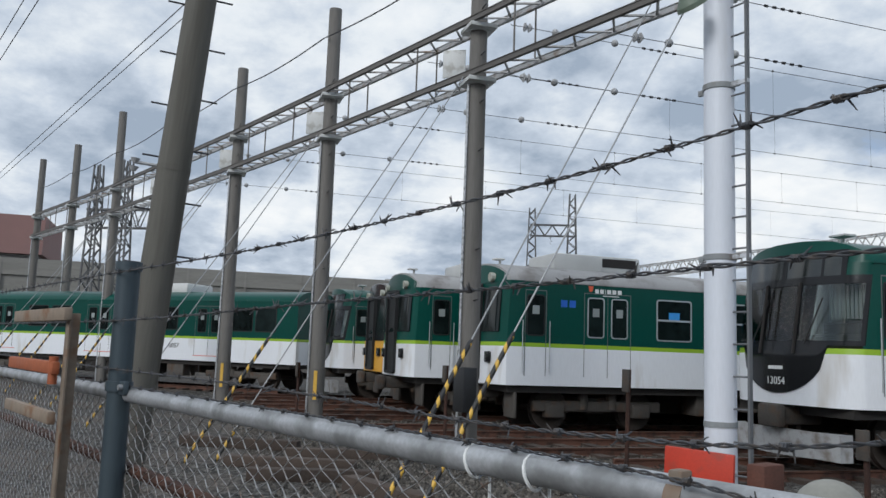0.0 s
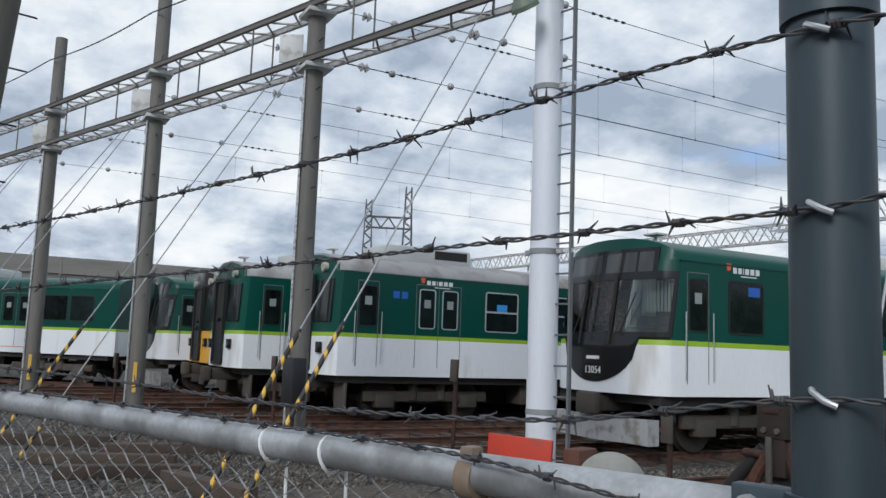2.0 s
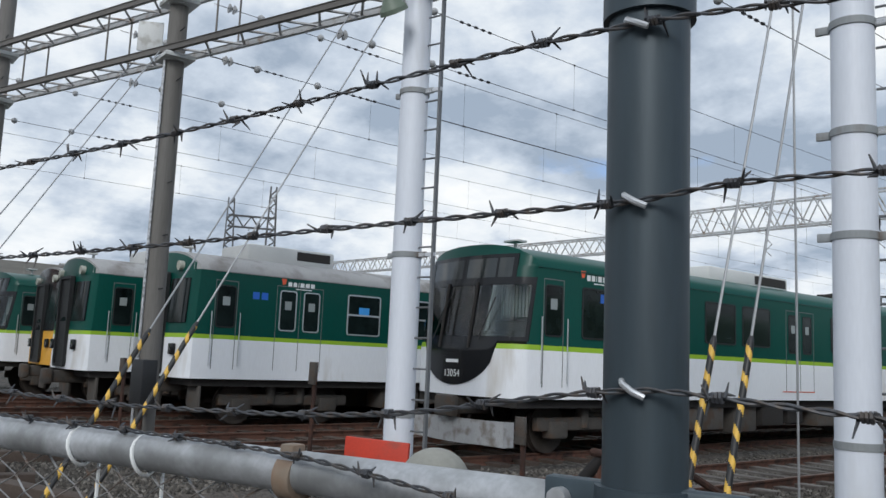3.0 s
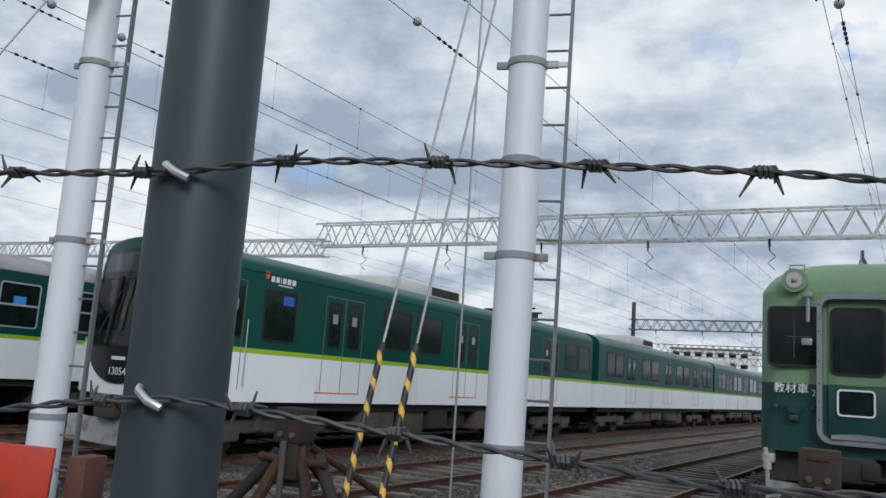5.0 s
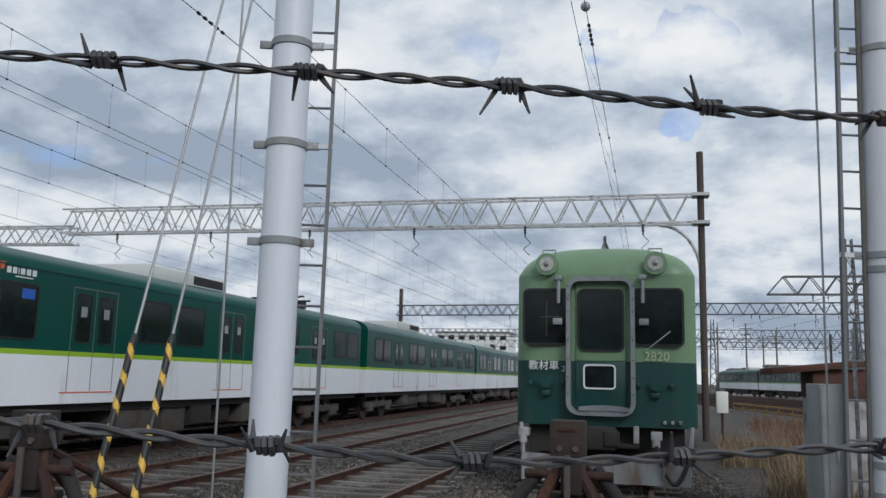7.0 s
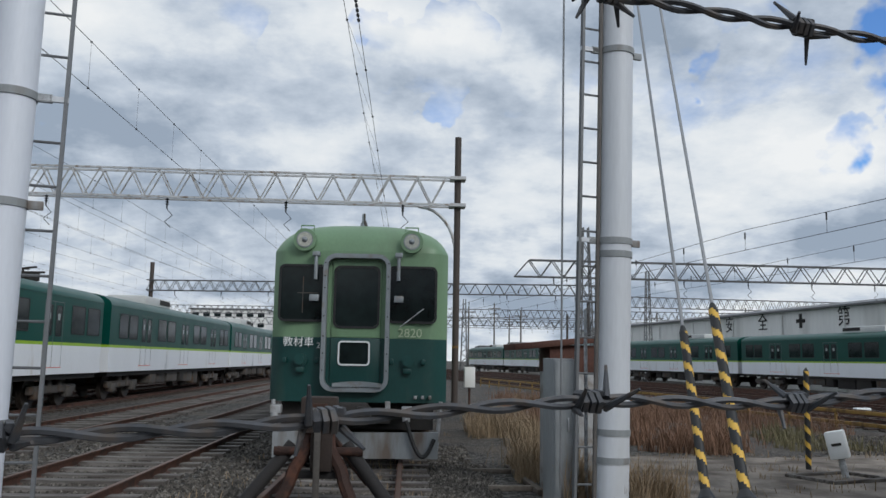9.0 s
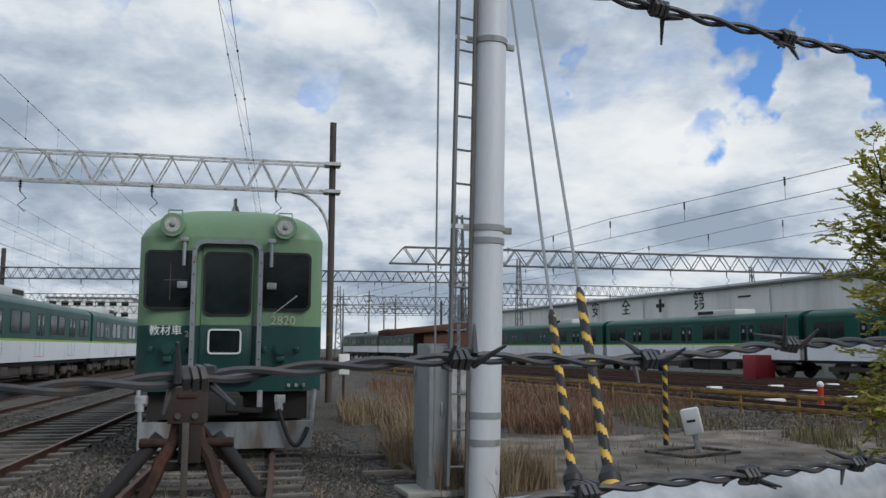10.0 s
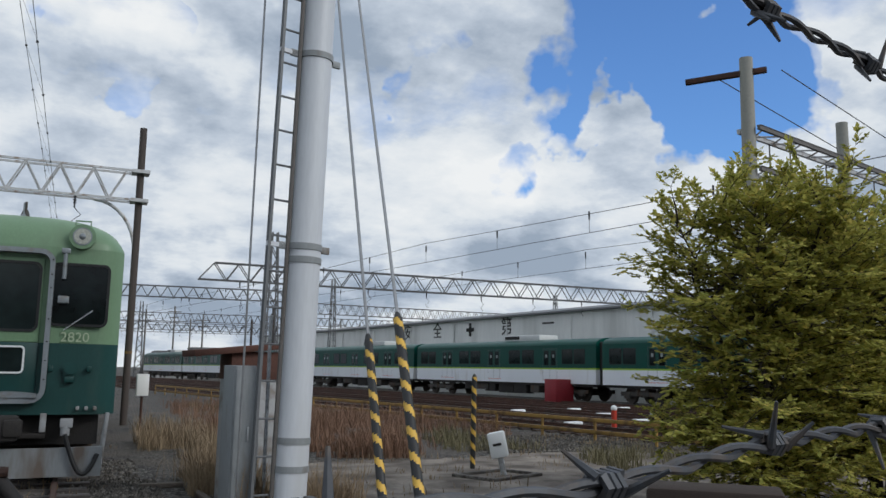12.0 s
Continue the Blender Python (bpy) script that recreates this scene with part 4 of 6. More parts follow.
    side_window(car, 1, 1.72, 2.52, 2.16, 3.0, hint=("blue_sign", 0.05, 0.34, 0.2, 0.36))
    maker_mark(car, 1, 2.15, 3.2)
    for y0 in (3.4, 8.5, 13.9):
        side_door(car, 1, y0, y0 + 1.25)
    for y0, w in ((5.4, 1.05), (6.75, 1.05), (10.6, 1.05), (11.9, 1.05), (15.75, 0.95), (16.95, 0.95)):
        side_window(car, 1, y0, y0 + w, 2.25, 3.04)
    underframe(car, 18.2, 5)
    skirt(car, 0.32, 0.72, -0.02, "skirt", 0.35)
    coupler(car, 0.25)
    roof_unit(car, 6.5, 9.8, 3.95)
    bm = bmesh.new()
    rod(bm, (0.2, 1.2, 3.6), (0.2, 1.2, 3.86), 0.03, 8); box(bm, 0.05, 0.4, 1.05, 1.3, 3.84, 3.88, 0.01)
    part("antenna", bm, M["unit"], car)
    bm = bmesh.new()
    for y in (14.2, 15.2):
        box(bm, -0.6, 0.6, y - 0.04, y + 0.04, 3.7, 3.95); rod(bm, (-0.75, y, 3.95), (0.75, y, 3.95), 0.03, 6)
    rod(bm, (-0.5, 14.2, 3.95), (-0.5, 15.2, 4.1), 0.03, 6); rod(bm, (0.5, 14.2, 3.95), (0.5, 15.2, 4.1), 0.03, 6)
    part("pantograph", bm, M["under"], car, "folded pantograph")
    return car


def older_lead(group, m=I4, face="white", top="green", stripe="lime", marks=True):
    """Lead car with flat sides, grey roof, round lamps and a gangway door in front."""
    car = thing("lead_train_car", m, f"{'black and yellow' if face != 'white' else 'green and white'} lead train car with a grey roof", "train car", group)
    nose, slant, corner = 0.12, 0.05, 0.10
    body(car, 18.2, nose, slant, "roof", corner, lower=face, stripe=stripe, upper=top)
    bm = bmesh.new(); front_patch(bm, -1.3, 1.3, lambda x: 3.25, lambda x: 3.27 + 0.40 * max(0, 1 - (x / 1.39) ** 2) ** 0.5, nose, slant, corner, 0.01, 12, 4)
    part("front_brow", bm, M[top], car)
    bm = bmesh.new(); ring_frame(bm, 0.86, 2.1, 0.08, 0.07, 0.10, Matrix.Translation((0, -0.06, 2.2)))
    door = part("end_door", bm, M["rubber"], car, "black gangway frame")
    bm = bmesh.new(); box(bm, -0.36, 0.36, -0.01, 0.03, 1.2, 3.2)
    part("leaf", bm, M["rubber"], door)
    for x0, x1, z0, z1 in ((-1.22, -0.5, 2.2, 3.1), (0.5, 1.22, 2.2, 3.1), (-0.27, 0.27, 2.2, 3.05)):
        bm = bmesh.new(); front_patch(bm, x0, x1, flat(z0), flat(z1), nose, slant, corner, 0.03, 8, 4)
        part("windscreen", bm, M["glass"], car, "dark windscreen glass")
    for x in (-0.85, 0.85):
        bm = bmesh.new(); rod(bm, (x, 0.02, 3.36), (x, 0.2, 3.36), 0.10, 20)
        part("headlamp", bm, M["lens"], car, "round headlamp")
        bm = bmesh.new(); box(bm, x - 0.12, x + 0.12, -0.02, 0.05, 1.55, 1.78, 0.02)
        part("tail_lamp", bm, M["black"], car)
    side_door(car, 1, 0.62, 1.12, leaves=1, sill=False)
    if marks:
        bm = bmesh.new()
        for dy in (-0.17, 0.03):
            box(bm, dy, dy + 0.15, 0, 0.004, -0.075, 0.075, 0, side_m(1, 1.62, 2.84))
        part("access_sign", bm, M["blue_sign"], car, "blue access sign")
        maker_mark(car, 1, 2.6, 3.14)
    for y0 in (2.0, 7.6, 13.2):
        side_door(car, 1, y0, y0 + 1.15, sill=False)
    for k, y0 in enumerate((3.82, 5.6, 9.4, 11.2, 15.0, 16.6)):
        side_window(car, 1, y0, y0 + 0.85, 2.16, 3.02, "alu", 0.03, True, hint=("sky_sign", -0.14, 0.14, -0.02, 0.18) if k == 0 and marks else None)
    underframe(car, 18.2, 9)
    for side in (-1, 1):
        bm = bmesh.new()
        x0, x1 = sorted((side * 0.75, side * 1.3))
        box(bm, x0, x1, 0.45, 0.52, 0.42, 0.95, 0.02)
        part("skirt", bm, M["undergrey"], car)
    coupler(car, 0.1)
    roof_unit(car, 1.6, 3.8, 4.02, 0.7)
    roof_unit(car, 8.0, 10.2, 4.02, 0.7)
    bm = bmesh.new(); rod(bm, (0.6, 0.35, 3.5), (0.6, 0.35, 3.78), 0.03, 8); box(bm, 0.5, 0.72, 0.2, 0.42, 3.76, 3.80, 0.01)
    part("horn", bm, M["unit"], car)
    return car


G1 = "train with a black face"
lead_m = train_at(-11.10, 8.98)
modern_lead(G1, "13054", lead_m)
mid1 = middle_car(21, G1)
mid1.matrix_world = along(lead_m, 18.9)
for k in range(2, 5):
    copy_thing(mid1, along(lead_m, 18.9 + 18.9 * (k - 1)))

G2 = "second parked train"
m2 = train_at(-17.37, 6.02)
older_lead(G2, m2)
copy_thing(mid1, along(m2, 18.6))["group"] = G2
m3 = train_at(-20.75, 5.0)
older_lead("third parked train", m3, marks=False)
m4 = train_at(-24.3, 5.25)
ry = older_lead("black and yellow train", m4, face="yellow_paint", top="black", stripe="yellow_paint", marks=False)
bm = bmesh.new(); front_patch(bm, -1.36, 1.36, flat(2.0), flat(3.34), 0.12, 0.05, 0.10, 0.022, 12, 4)
part("face_mask", bm, M["black"], ry, "black windscreen band")
m5 = train_at(-27.75, 4.4)
modern_lead("fourth parked train", None, m5)
for k, (mm, g) in enumerate(((m3, "third parked train"), (m4, "black and yellow train"), (m5, "fourth parked train"))):
    copy_thing(mid1, along(mm, 18.7))["group"] = g

# the long train across the west end
GW = "train across the west end"
west = pose(-29.85, 4.81, 0, 0, 0, 138.7)
for k in range(4):
    c = copy_thing(mid1, along(west, 0.3 + 18.9 * k))
    c["group"] = GW
    if k == 0:
        for ch in [o for o in c.children if o.name.startswith("gangway")]:
            bpy.data.objects.remove(ch)
        facing = Matrix(((0, 0, -1, -HW - 0.004), (-1, 0, 0, 5.4), (0, 1, 0, 1.62), (0, 0, 0, 1)))
        lettering("6057", 0.24, M["under"], facing, "fleet_number", c, 0.003)
make_track(-30.3 - 4.3 * math.tan(radians(41.3)), -70, 5, -41.3, -69, dark=True)

# the train in front of the shed
GE = "train in front of the shed"
east = pose(24.1 + 1.39, 48.2, 0, 0, 0, RIGHT_YAW)
for k in range(-2, 5):
    copy_thing(mid1, along(east, -8.0 + 18.9 * k))["group"] = GE


# ---- the old green car ----
def old_car(m):
    car = thing("old_train_car", m, "old two-tone green train car with a railed end door", "train car")
    hw = 1.345
    nose, corner = 0.10, 0.22
    for name, z0, z1, mt in (("lower_body", 1.03, 1.985, "deep_green"), ("upper_body", 1.985, 3.30, "pale_green")):
        bm = bmesh.new(); hull(bm, flat(z0), flat(z1), 18.0, nose, 0, hw, 24, round_corner=corner)
        part(name, bm, M[mt], car)
    bm = bmesh.new()
    xs = [hw * math.sin(math.pi / 2 * (2 * k / 24 - 1)) for k in range(25)]
    rows = []
    for j in range(9):
        a = j / 8 * math.pi / 2
        rows.append([])
        for x in xs:
            u = abs(x) / hw
            base = nose * u * u + corner * max(0, (u - 0.8) / 0.2) ** 2
            top = 0.47 * max(0.0, 1 - u ** 3.2) ** 0.5
            rows[-1].append(bm.verts.new((x, base + 0.55 * (1 - math.cos(a)), 3.30 + top * math.sin(a))))
    rows.append([bm.verts.new((x, 18.0, v.co.z)) for x, v in zip(xs, rows[-1])])
    for j in range(9):
        for k in range(24):
            bm.faces.new((rows[j][k], rows[j][k + 1], rows[j + 1][k + 1], rows[j + 1][k])).smooth = True
    part("roof_dome", bm, M["pale_green"], car)
    bm = bmesh.new(); hull(bm, flat(3.6), lambda x: 3.70 + 0.09 * (1 - (x / 0.5) ** 2), 15, 0, 0, 0.5, y0=1.2)
    part("roof_board", bm, M["under"], car)
    for x in (-0.855, 0.768):
        bm = bmesh.new(); rod(bm, (x, -0.075, 3.455), (x, 0.35, 3.455), 0.172, 32)
        hl = part("headlamp", bm, M["pale_green"], car, "round headlamp in a green housing")
        bm = bmesh.new(); rod(bm, (x, -0.085, 3.455), (x, -0.074, 3.455), 0.125, 32)
        part("rim", bm, M["steel"], hl)
        bm = bmesh.new(); rod(bm, (x, -0.092, 3.455), (x, -0.084, 3.455), 0.108, 32)
        part("lens", bm, M["lens"], hl, "clear ribbed lens")
        bm = bmesh.new(); bmesh.ops.create_uvsphere(bm, u_segments=12, v_segments=8, radius=0.045, matrix=Matrix.Translation((x, -0.085, 3.455)))
        part("bulb", bm, M["steel"], hl)
        bm = bmesh.new()
        tube(bm, [(x - 0.1, 0.25, 3.62), (x - 0.1, 0.25, 3.72), (x + 0.1, 0.25, 3.72), (x + 0.1, 0.25, 3.62)], 0.012, 6)
        part("roof_grab", bm, M["pale_green"], car)
    for x0, x1, in ((-1.19, -0.545), (0.455, 1.135)):
        mm = Matrix.Translation(((x0 + x1) / 2, 0.055, 2.65))
        bm = bmesh.new(); ring_frame(bm, x1 - x0 + 0.07, 0.87, 0.09, 0.035, -0.075, mm)
        w = part("cab_window", bm, M["rubber"], car)
        bm = bmesh.new(); prism(bm, round_rect(x1 - x0, 0.80, 0.06), -0.062, mm)
        part("pane", bm, M["glass"], w, "dark cab glass")
    # the railed end door
    mm = Matrix.Translation((-0.045, 0.0, 2.215))
    bm = bmesh.new(); ring_frame(bm, 1.01, 2.06, 0.19, 0.065, -0.16, mm)
    door = part("gangway_frame", bm, M["steel"], car, "grey steel gangway frame")
    for z in (3.1, 2.9, 2.72, 2.3, 2.0, 1.75, 1.5):
        for x in (-0.52, 0.43):
            bm = bmesh.new(); rod(bm, (x, -0.168, z), (x, -0.158, z), 0.011, 8)
            part("stud", bm, M["under"], door)
    for x in (-0.68, 0.59):
        bm = bmesh.new(); box(bm, x - 0.07, x + 0.07, -0.15, -0.02, 2.52, 2.62, 0.012)
        part("hinge", bm, M["steel"], door, "grey hinge bracket")
        bm = bmesh.new()
        rod(bm, (x * 0.98, -0.12, 2.85), (x * 0.98, -0.12, 3.24), 0.028, 8)
        box(bm, x * 0.98 - 0.055, x * 0.98 + 0.055, -0.16, -0.02, 3.20, 3.27, 0.01)
        part("door_handle", bm, M["steel"], door, "grey bar handle")
    bm = bmesh.new(); box(bm, -0.42, 0.33, -0.02, 0.02, 1.985, 3.14, 0.02)
    leaf = part("door_upper", bm, M["pale_green"], car, "pale green door")
    bm = bmesh.new(); box(bm, -0.42, 0.33, -0.02, 0.02, 1.24, 1.985, 0.01)
    part("door_lower", bm, M["deep_green"], car, "deep green door")
    mw = Matrix.Translation((-0.045, -0.02, 2.60))
    bm = bmesh.new(); ring_frame(bm, 0.70, 0.95, 0.10, 0.035, -0.02, mw)
    part("door_window", bm, M["rubber"], leaf)
    bm = bmesh.new(); prism(bm, round_rect(0.63, 0.88, 0.07), -0.008, mw)
    part("pane", bm, M["glass"], leaf, "dark door glass")
    mn = Matrix.Translation((-0.065, -0.02, 1.755))
    bm = bmesh.new(); ring_frame(bm, 0.48, 0.37, 0.06, 0.025, -0.03, mn)
    nb = part("plate_frame", bm, M["text_white"], car, "white round-cornered frame")
    bm = bmesh.new(); prism(bm, round_rect(0.43, 0.32, 0.04), -0.008, mn)
    part("pane", bm, M["glass"], nb)
    bm = bmesh.new(); hull(bm, flat(1.26), lambda x: 1.34 - 0.03 * (x / 0.36) ** 2, 0.14, -0.04, 0, 0.36, 8, y0=-0.17)
    part("step_plate", bm, M["steel"], car, "grey fold-down step")
    bm = bmesh.new(); rod(bm, (0.62, -0.05, 2.16), (0.97, -0.05, 2.44), 0.008, 6)
    part("wiper", bm, M["alu"], car)
    bm = bmesh.new(); rod(bm, (-0.95, -0.0, 2.65), (-0.62, -0.0, 2.65), 0.01, 6); rod(bm, (-0.86, -0.0, 2.35), (-0.86, -0.0, 2.9), 0.01, 6)
    part("cab_rail", bm, M["undergrey"], car)
    for x in (-0.86, 0.74):
        bm = bmesh.new(); rod(bm, (x, -0.09, 1.64), (x, 0.06, 1.64), 0.07, 20); rod(bm, (x, -0.04, 1.64), (x, 0.06, 1.64), 0.10, 20)
        part("tail_lamp", bm, M["deep_green"], car)
        bm = bmesh.new(); box(bm, x - 0.06, x + 0.06, -0.06, 0.08, 1.46, 1.54, 0.01)
        part("lamp_bracket", bm, M["deep_green"], car)
        for dx in (-0.24, 0.24):
            bm = bmesh.new(); box(bm, x + dx - 0.03, x + dx + 0.03, -0.03, 0.06, 1.6, 1.68, 0.01)
            part("lug", bm, M["deep_green"], car)
    for x in (0.87, 0.98, 1.09):
        bm = bmesh.new(); box(bm, x - 0.022, x + 0.022, -0.02, 0.1, 1.09, 1.14, 0.008)
        part("socket", bm, M["skirt"], car)
    bm = bmesh.new(); rod(bm, (0, 0.55, 3.70), (0, 0.55, 3.86), 0.09, 12, 0.035); rod(bm, (0, 0.55, 3.86), (0, 0.55, 3.98), 0.02, 8)
    part("roof_whistle", bm, M["undergrey"], car, "dark roof fitting")
    lettering("2820", 0.185, M["cream"], Matrix.Translation((0.77, -0.012, 2.065)) @ UPRIGHT, "fleet_number", car, 0.004)
    lettering("\u6559\u6750\u8eca", 0.155, M["text_white"], Matrix.Translation((-0.90, -0.012, 1.905)) @ UPRIGHT, "cab_lettering", car, 0.003)
    lettering("2", 0.12, M["text_white"], Matrix.Translation((-0.60, -0.012, 1.86)) @ UPRIGHT, "cab_figure", car, 0.003)
    # below the floor
    bm = bmesh.new(); box(bm, -1.15, 1.15, 0.25, 17.5, 0.62, 1.03)
    part("underframe", bm, M["under"], car)
    bm = bmesh.new()
    box(bm, -0.62, 0.5, 0.02, 0.3, 0.72, 0.79, 0.01); box(bm, -0.17, 0.13, -0.4, 0.4, 0.76, 1.0, 0.04)
    box(bm, -0.26, 0.2, -0.52, -0.34, 0.72, 1.05, 0.05); box(bm, 0.02, 0.24, -0.56, -0.4, 0.78, 1.0, 0.03)
    part("coupler", bm, M["under"], car, "dark knuckle coupler")
    for x in (-1.2, 0.74):
        bm = bmesh.new()
        box(bm, x - 0.07, x + 0.09, -0.1, 0.1, 0.86, 0.98, 0.015); rod(bm, (x, -0.05, 0.76), (x, -0.05, 0.88), 0.06, 10)
        part("jumper_socket", bm, M["skirt"], car, "pale jumper socket")
    bm = bmesh.new(); box(bm, 0.42, 0.5, 0.0, 0.1, 0.8, 1.05, 0.01)
    part("plate", bm, M["skirt"], car)
    bm = bmesh.new()
    tube(bm, [(0.74 + 0.42 * t, -0.1 - 0.05 * math.sin(math.pi * t), 0.78 - 0.52 * math.sin(math.pi * t * 0.83)) for t in [k / 16 for k in range(17)]], 0.03, 8)
    part("jumper_hose", bm, M["rubber"], car, "black jumper hose")
    bm = bmesh.new(); hull(bm, flat(0.22), flat(0.60), 0.05, 0.28, 0, 1.22, 12, y0=-0.1)
    part("snow_plough", bm, M["cabinet"], car, "pale grey plough plate")
    for x in (-1.2, 1.2):
        bm = bmesh.new(); rod(bm, (x, 0.15, 0.3), (x + (0.06 if x > 0 else -0.06), 0.15, 1.05), 0.03, 8)
        part("plough_stay", bm, M["skirt"], car)
    bogie(car, 2.4); bogie(car, 15.5)
    bm = bmesh.new(); rod(bm, (-0.02, 0.5, 3.74), (-0.02, 0.5, 3.96), 0.012, 6); rod(bm, (-0.02, 0.5, 3.74), (-0.02, 0.5, 3.80), 0.06, 12, 0.02)
    part("antenna", bm, M["steel"], car)
    return car


old_car(train_at(-0.805, 13.0))


# ---- buffer stops ----
def buffer_stop(m, label="rusty bent-rail buffer stop with a timber block at the track end"):
    t = thing("buffer_stop", m, label, "buffer stop", "buffer stops")
    for sx in (-1, 1):
        bm = bmesh.new()
        pts = [(sx * 0.09, 0.02, 0.92), (sx * 0.13, 0.0, 0.66), (sx * 0.26, -0.04, 0.44), (sx * 0.31, -0.07, 0.28), (sx * 0.44, -0.16, 0.0)]
        tube(bm, pts, 0.072, 8)
        part("front_leg", bm, M["rust"], t)
        bm = bmesh.new()
        rod(bm, (sx * 0.30, 0.12, 0.70), (sx * 0.86, -0.10, 0.0), 0.075, 10)
        part("strut", bm, M["tar"], t, "black tarred strut")
        bm = bmesh.new(); rod(bm, (sx * 0.10, 0.2, 0.80), (sx * 0.5, 1.5, 0.08), 0.05, 8)
        part("back_stay", bm, M["rust"], t)
    bm = bmesh.new(); rod(bm, (-0.50, 0.02, 0.63), (0.50, 0.02, 0.63), 0.05, 10); rod(bm, (-0.47, 0.02, 0.63), (-0.42, 0.02, 0.63), 0.055, 8); rod(bm, (0.42, 0.02, 0.63), (0.47, 0.02, 0.63), 0.055, 8)
    part("cross_bar", bm, M["rust"], t)
    bm = bmesh.new(); box(bm, -0.36, 0.36, -0.02, 0.10, 0.33, 0.42, 0.012)
    part("lower_bar", bm, M["tar"], t)
    bm = bmesh.new(); box(bm, -0.035, 0.035, -0.19, -0.15, 0.0, 0.86, 0.006)
    part("centre_bar", bm, M["undergrey"], t, "grey steel bar")
    bm = bmesh.new(); box(bm, -0.08, 0.16, -0.11, 0.14, 0.42, 0.86, 0.015)
    part("prop_timber", bm, M["timber"], t, "brown timber prop")
    bm = bmesh.new(); box(bm, -0.20, 0.20, -0.13, 0.16, 0.84, 1.24, 0.02)
    part("timber_block", bm, M["timber"], t, "weathered brown timber block")
    bm = bmesh.new(); box(bm, -0.10, 0.10, -0.145, -0.128, 1.12, 1.17, 0.004)
    part("plate", bm, M["rust"], t)
    for x in (-0.09, 0.09):
        bm = bmesh.new(); rod(bm, (x, -0.16, 0.93), (x, -0.12, 0.93), 0.035, 8)
        part("bolt", bm, M["undergrey"], t)


buffer_stop(train_at(-0.98, 10.0))
buffer_stop(train_at(-6.45, 7.9))

# ---- the row of gantry poles along the fence side ----
ROW = [(2.27, 9.76, "grey"), (-3.54, 7.60, "white"), (-8.93, 6.37, "white"), (-13.88, 4.72, "brown"), (-19.23, 2.88, "brown"), (-24.35, 1.05, "brown"), (-29.7, -0.95, "brown"), (-35.1, -3.0, "brown"), (-40.3, -5.2, "brown"), (-45.5, -7.4, "brown")]
LEAN = {0: 1.3, 1: 0.4}         # poles a little out of true, degrees
TOPS = {4: 9.9, 5: 9.8, 7: 10.9, 8: 10.5, 9: 10.7}
BEAM_Z = (6.77, 7.79)


def band(t, z, r, mt="polegrey", ear=True, out=Vector((1, 0, 0))):
    bm = bmesh.new(); rod(bm, (0, 0, z - 0.035), (0, 0, z + 0.035), r, 28)
    if ear:
        for s in (-1, 1):
            c = out * s * (r + 0.05)
            box(bm, c.x - 0.07, c.x + 0.07, c.y - 0.02, c.y + 0.02, z - 0.04, z + 0.04, 0.008)
    part("band", bm, M[mt], t)


def row_pole(x, y, kind, top, lean):
    lab = {"grey": "tall grey-painted steel gantry pole with ladder and bands", "white": "tall white-painted steel gantry pole with ladder and bands", "brown": "tall brown-grey gantry pole with white beam clamps"}[kind]
    t = thing("gantry_pole", pose(x, y, 0, 0, lean, 0), lab, "pole", "row of gantry poles")
    r = 0.2 if kind != "brown" else 0.185
    bm = bmesh.new(); rod(bm, (0, 0, 0), (0, 0, top), r, 40, r * (0.82 if kind == "brown" else 0.93))
    part("shaft", bm, M["pole" + kind], t)
    if kind == "brown":
        for z in BEAM_Z:
            bm = bmesh.new(); rod(bm, (0, 0, z - 0.16), (0, 0, z - 0.03), r + 0.03, 28); box(bm, -0.30, 0.30, -0.26, 0.26, z - 0.14, z - 0.06, 0.01)
            part("beam_clamp", bm, M["panel"], t, "white beam clamp")
        for k in range(14):
            bm = bmesh.new()
            s = 1 if k % 2 else -1
            rod(bm, (s * r * 0.8, 0, 2.2 + 0.45 * k), (s * (r + 0.18), 0, 2.2 + 0.45 * k), 0.012, 5)
            part("step_bolt", bm, M["wire"], t)
        bm = bmesh.new(); rod(bm, (0.05, -r - 0.02, 0), (0.05, -r - 0.005, 6.6), 0.025, 8)
        part("conduit", bm, M["galv"], t)
    return t


for k, (x, y, kind) in enumerate(ROW):
    row_pole(x, y, kind, TOPS.get(k, 9.75), LEAN.get(k, 0))


def ladder(k, side, z0, z1, near=0.20):
    """One outer stile with rungs back to the pole."""
    t = thing("pole_ladder", pose(*ROW[k][:2], 0, 0, LEAN.get(k, 0), 0) @ pose(0, 0, 0, 0, 0, 16), "slim grey steel ladder fixed along the gantry pole", "ladder", "pole ladders")
    bm = bmesh.new(); box(bm, side * 0.44 - 0.016, side * 0.44 + 0.016, -0.03, 0.03, z0, z1)
    part("stile", bm, M["ladder"], t)
    z = z0 + 0.2
    while z < z1:
        bm = bmesh.new(); rod(bm, (side * near, 0, z), (side * 0.44, 0, z), 0.013, 6)
        part("rung", bm, M["ladder"], t)
        z += 0.40
    return t


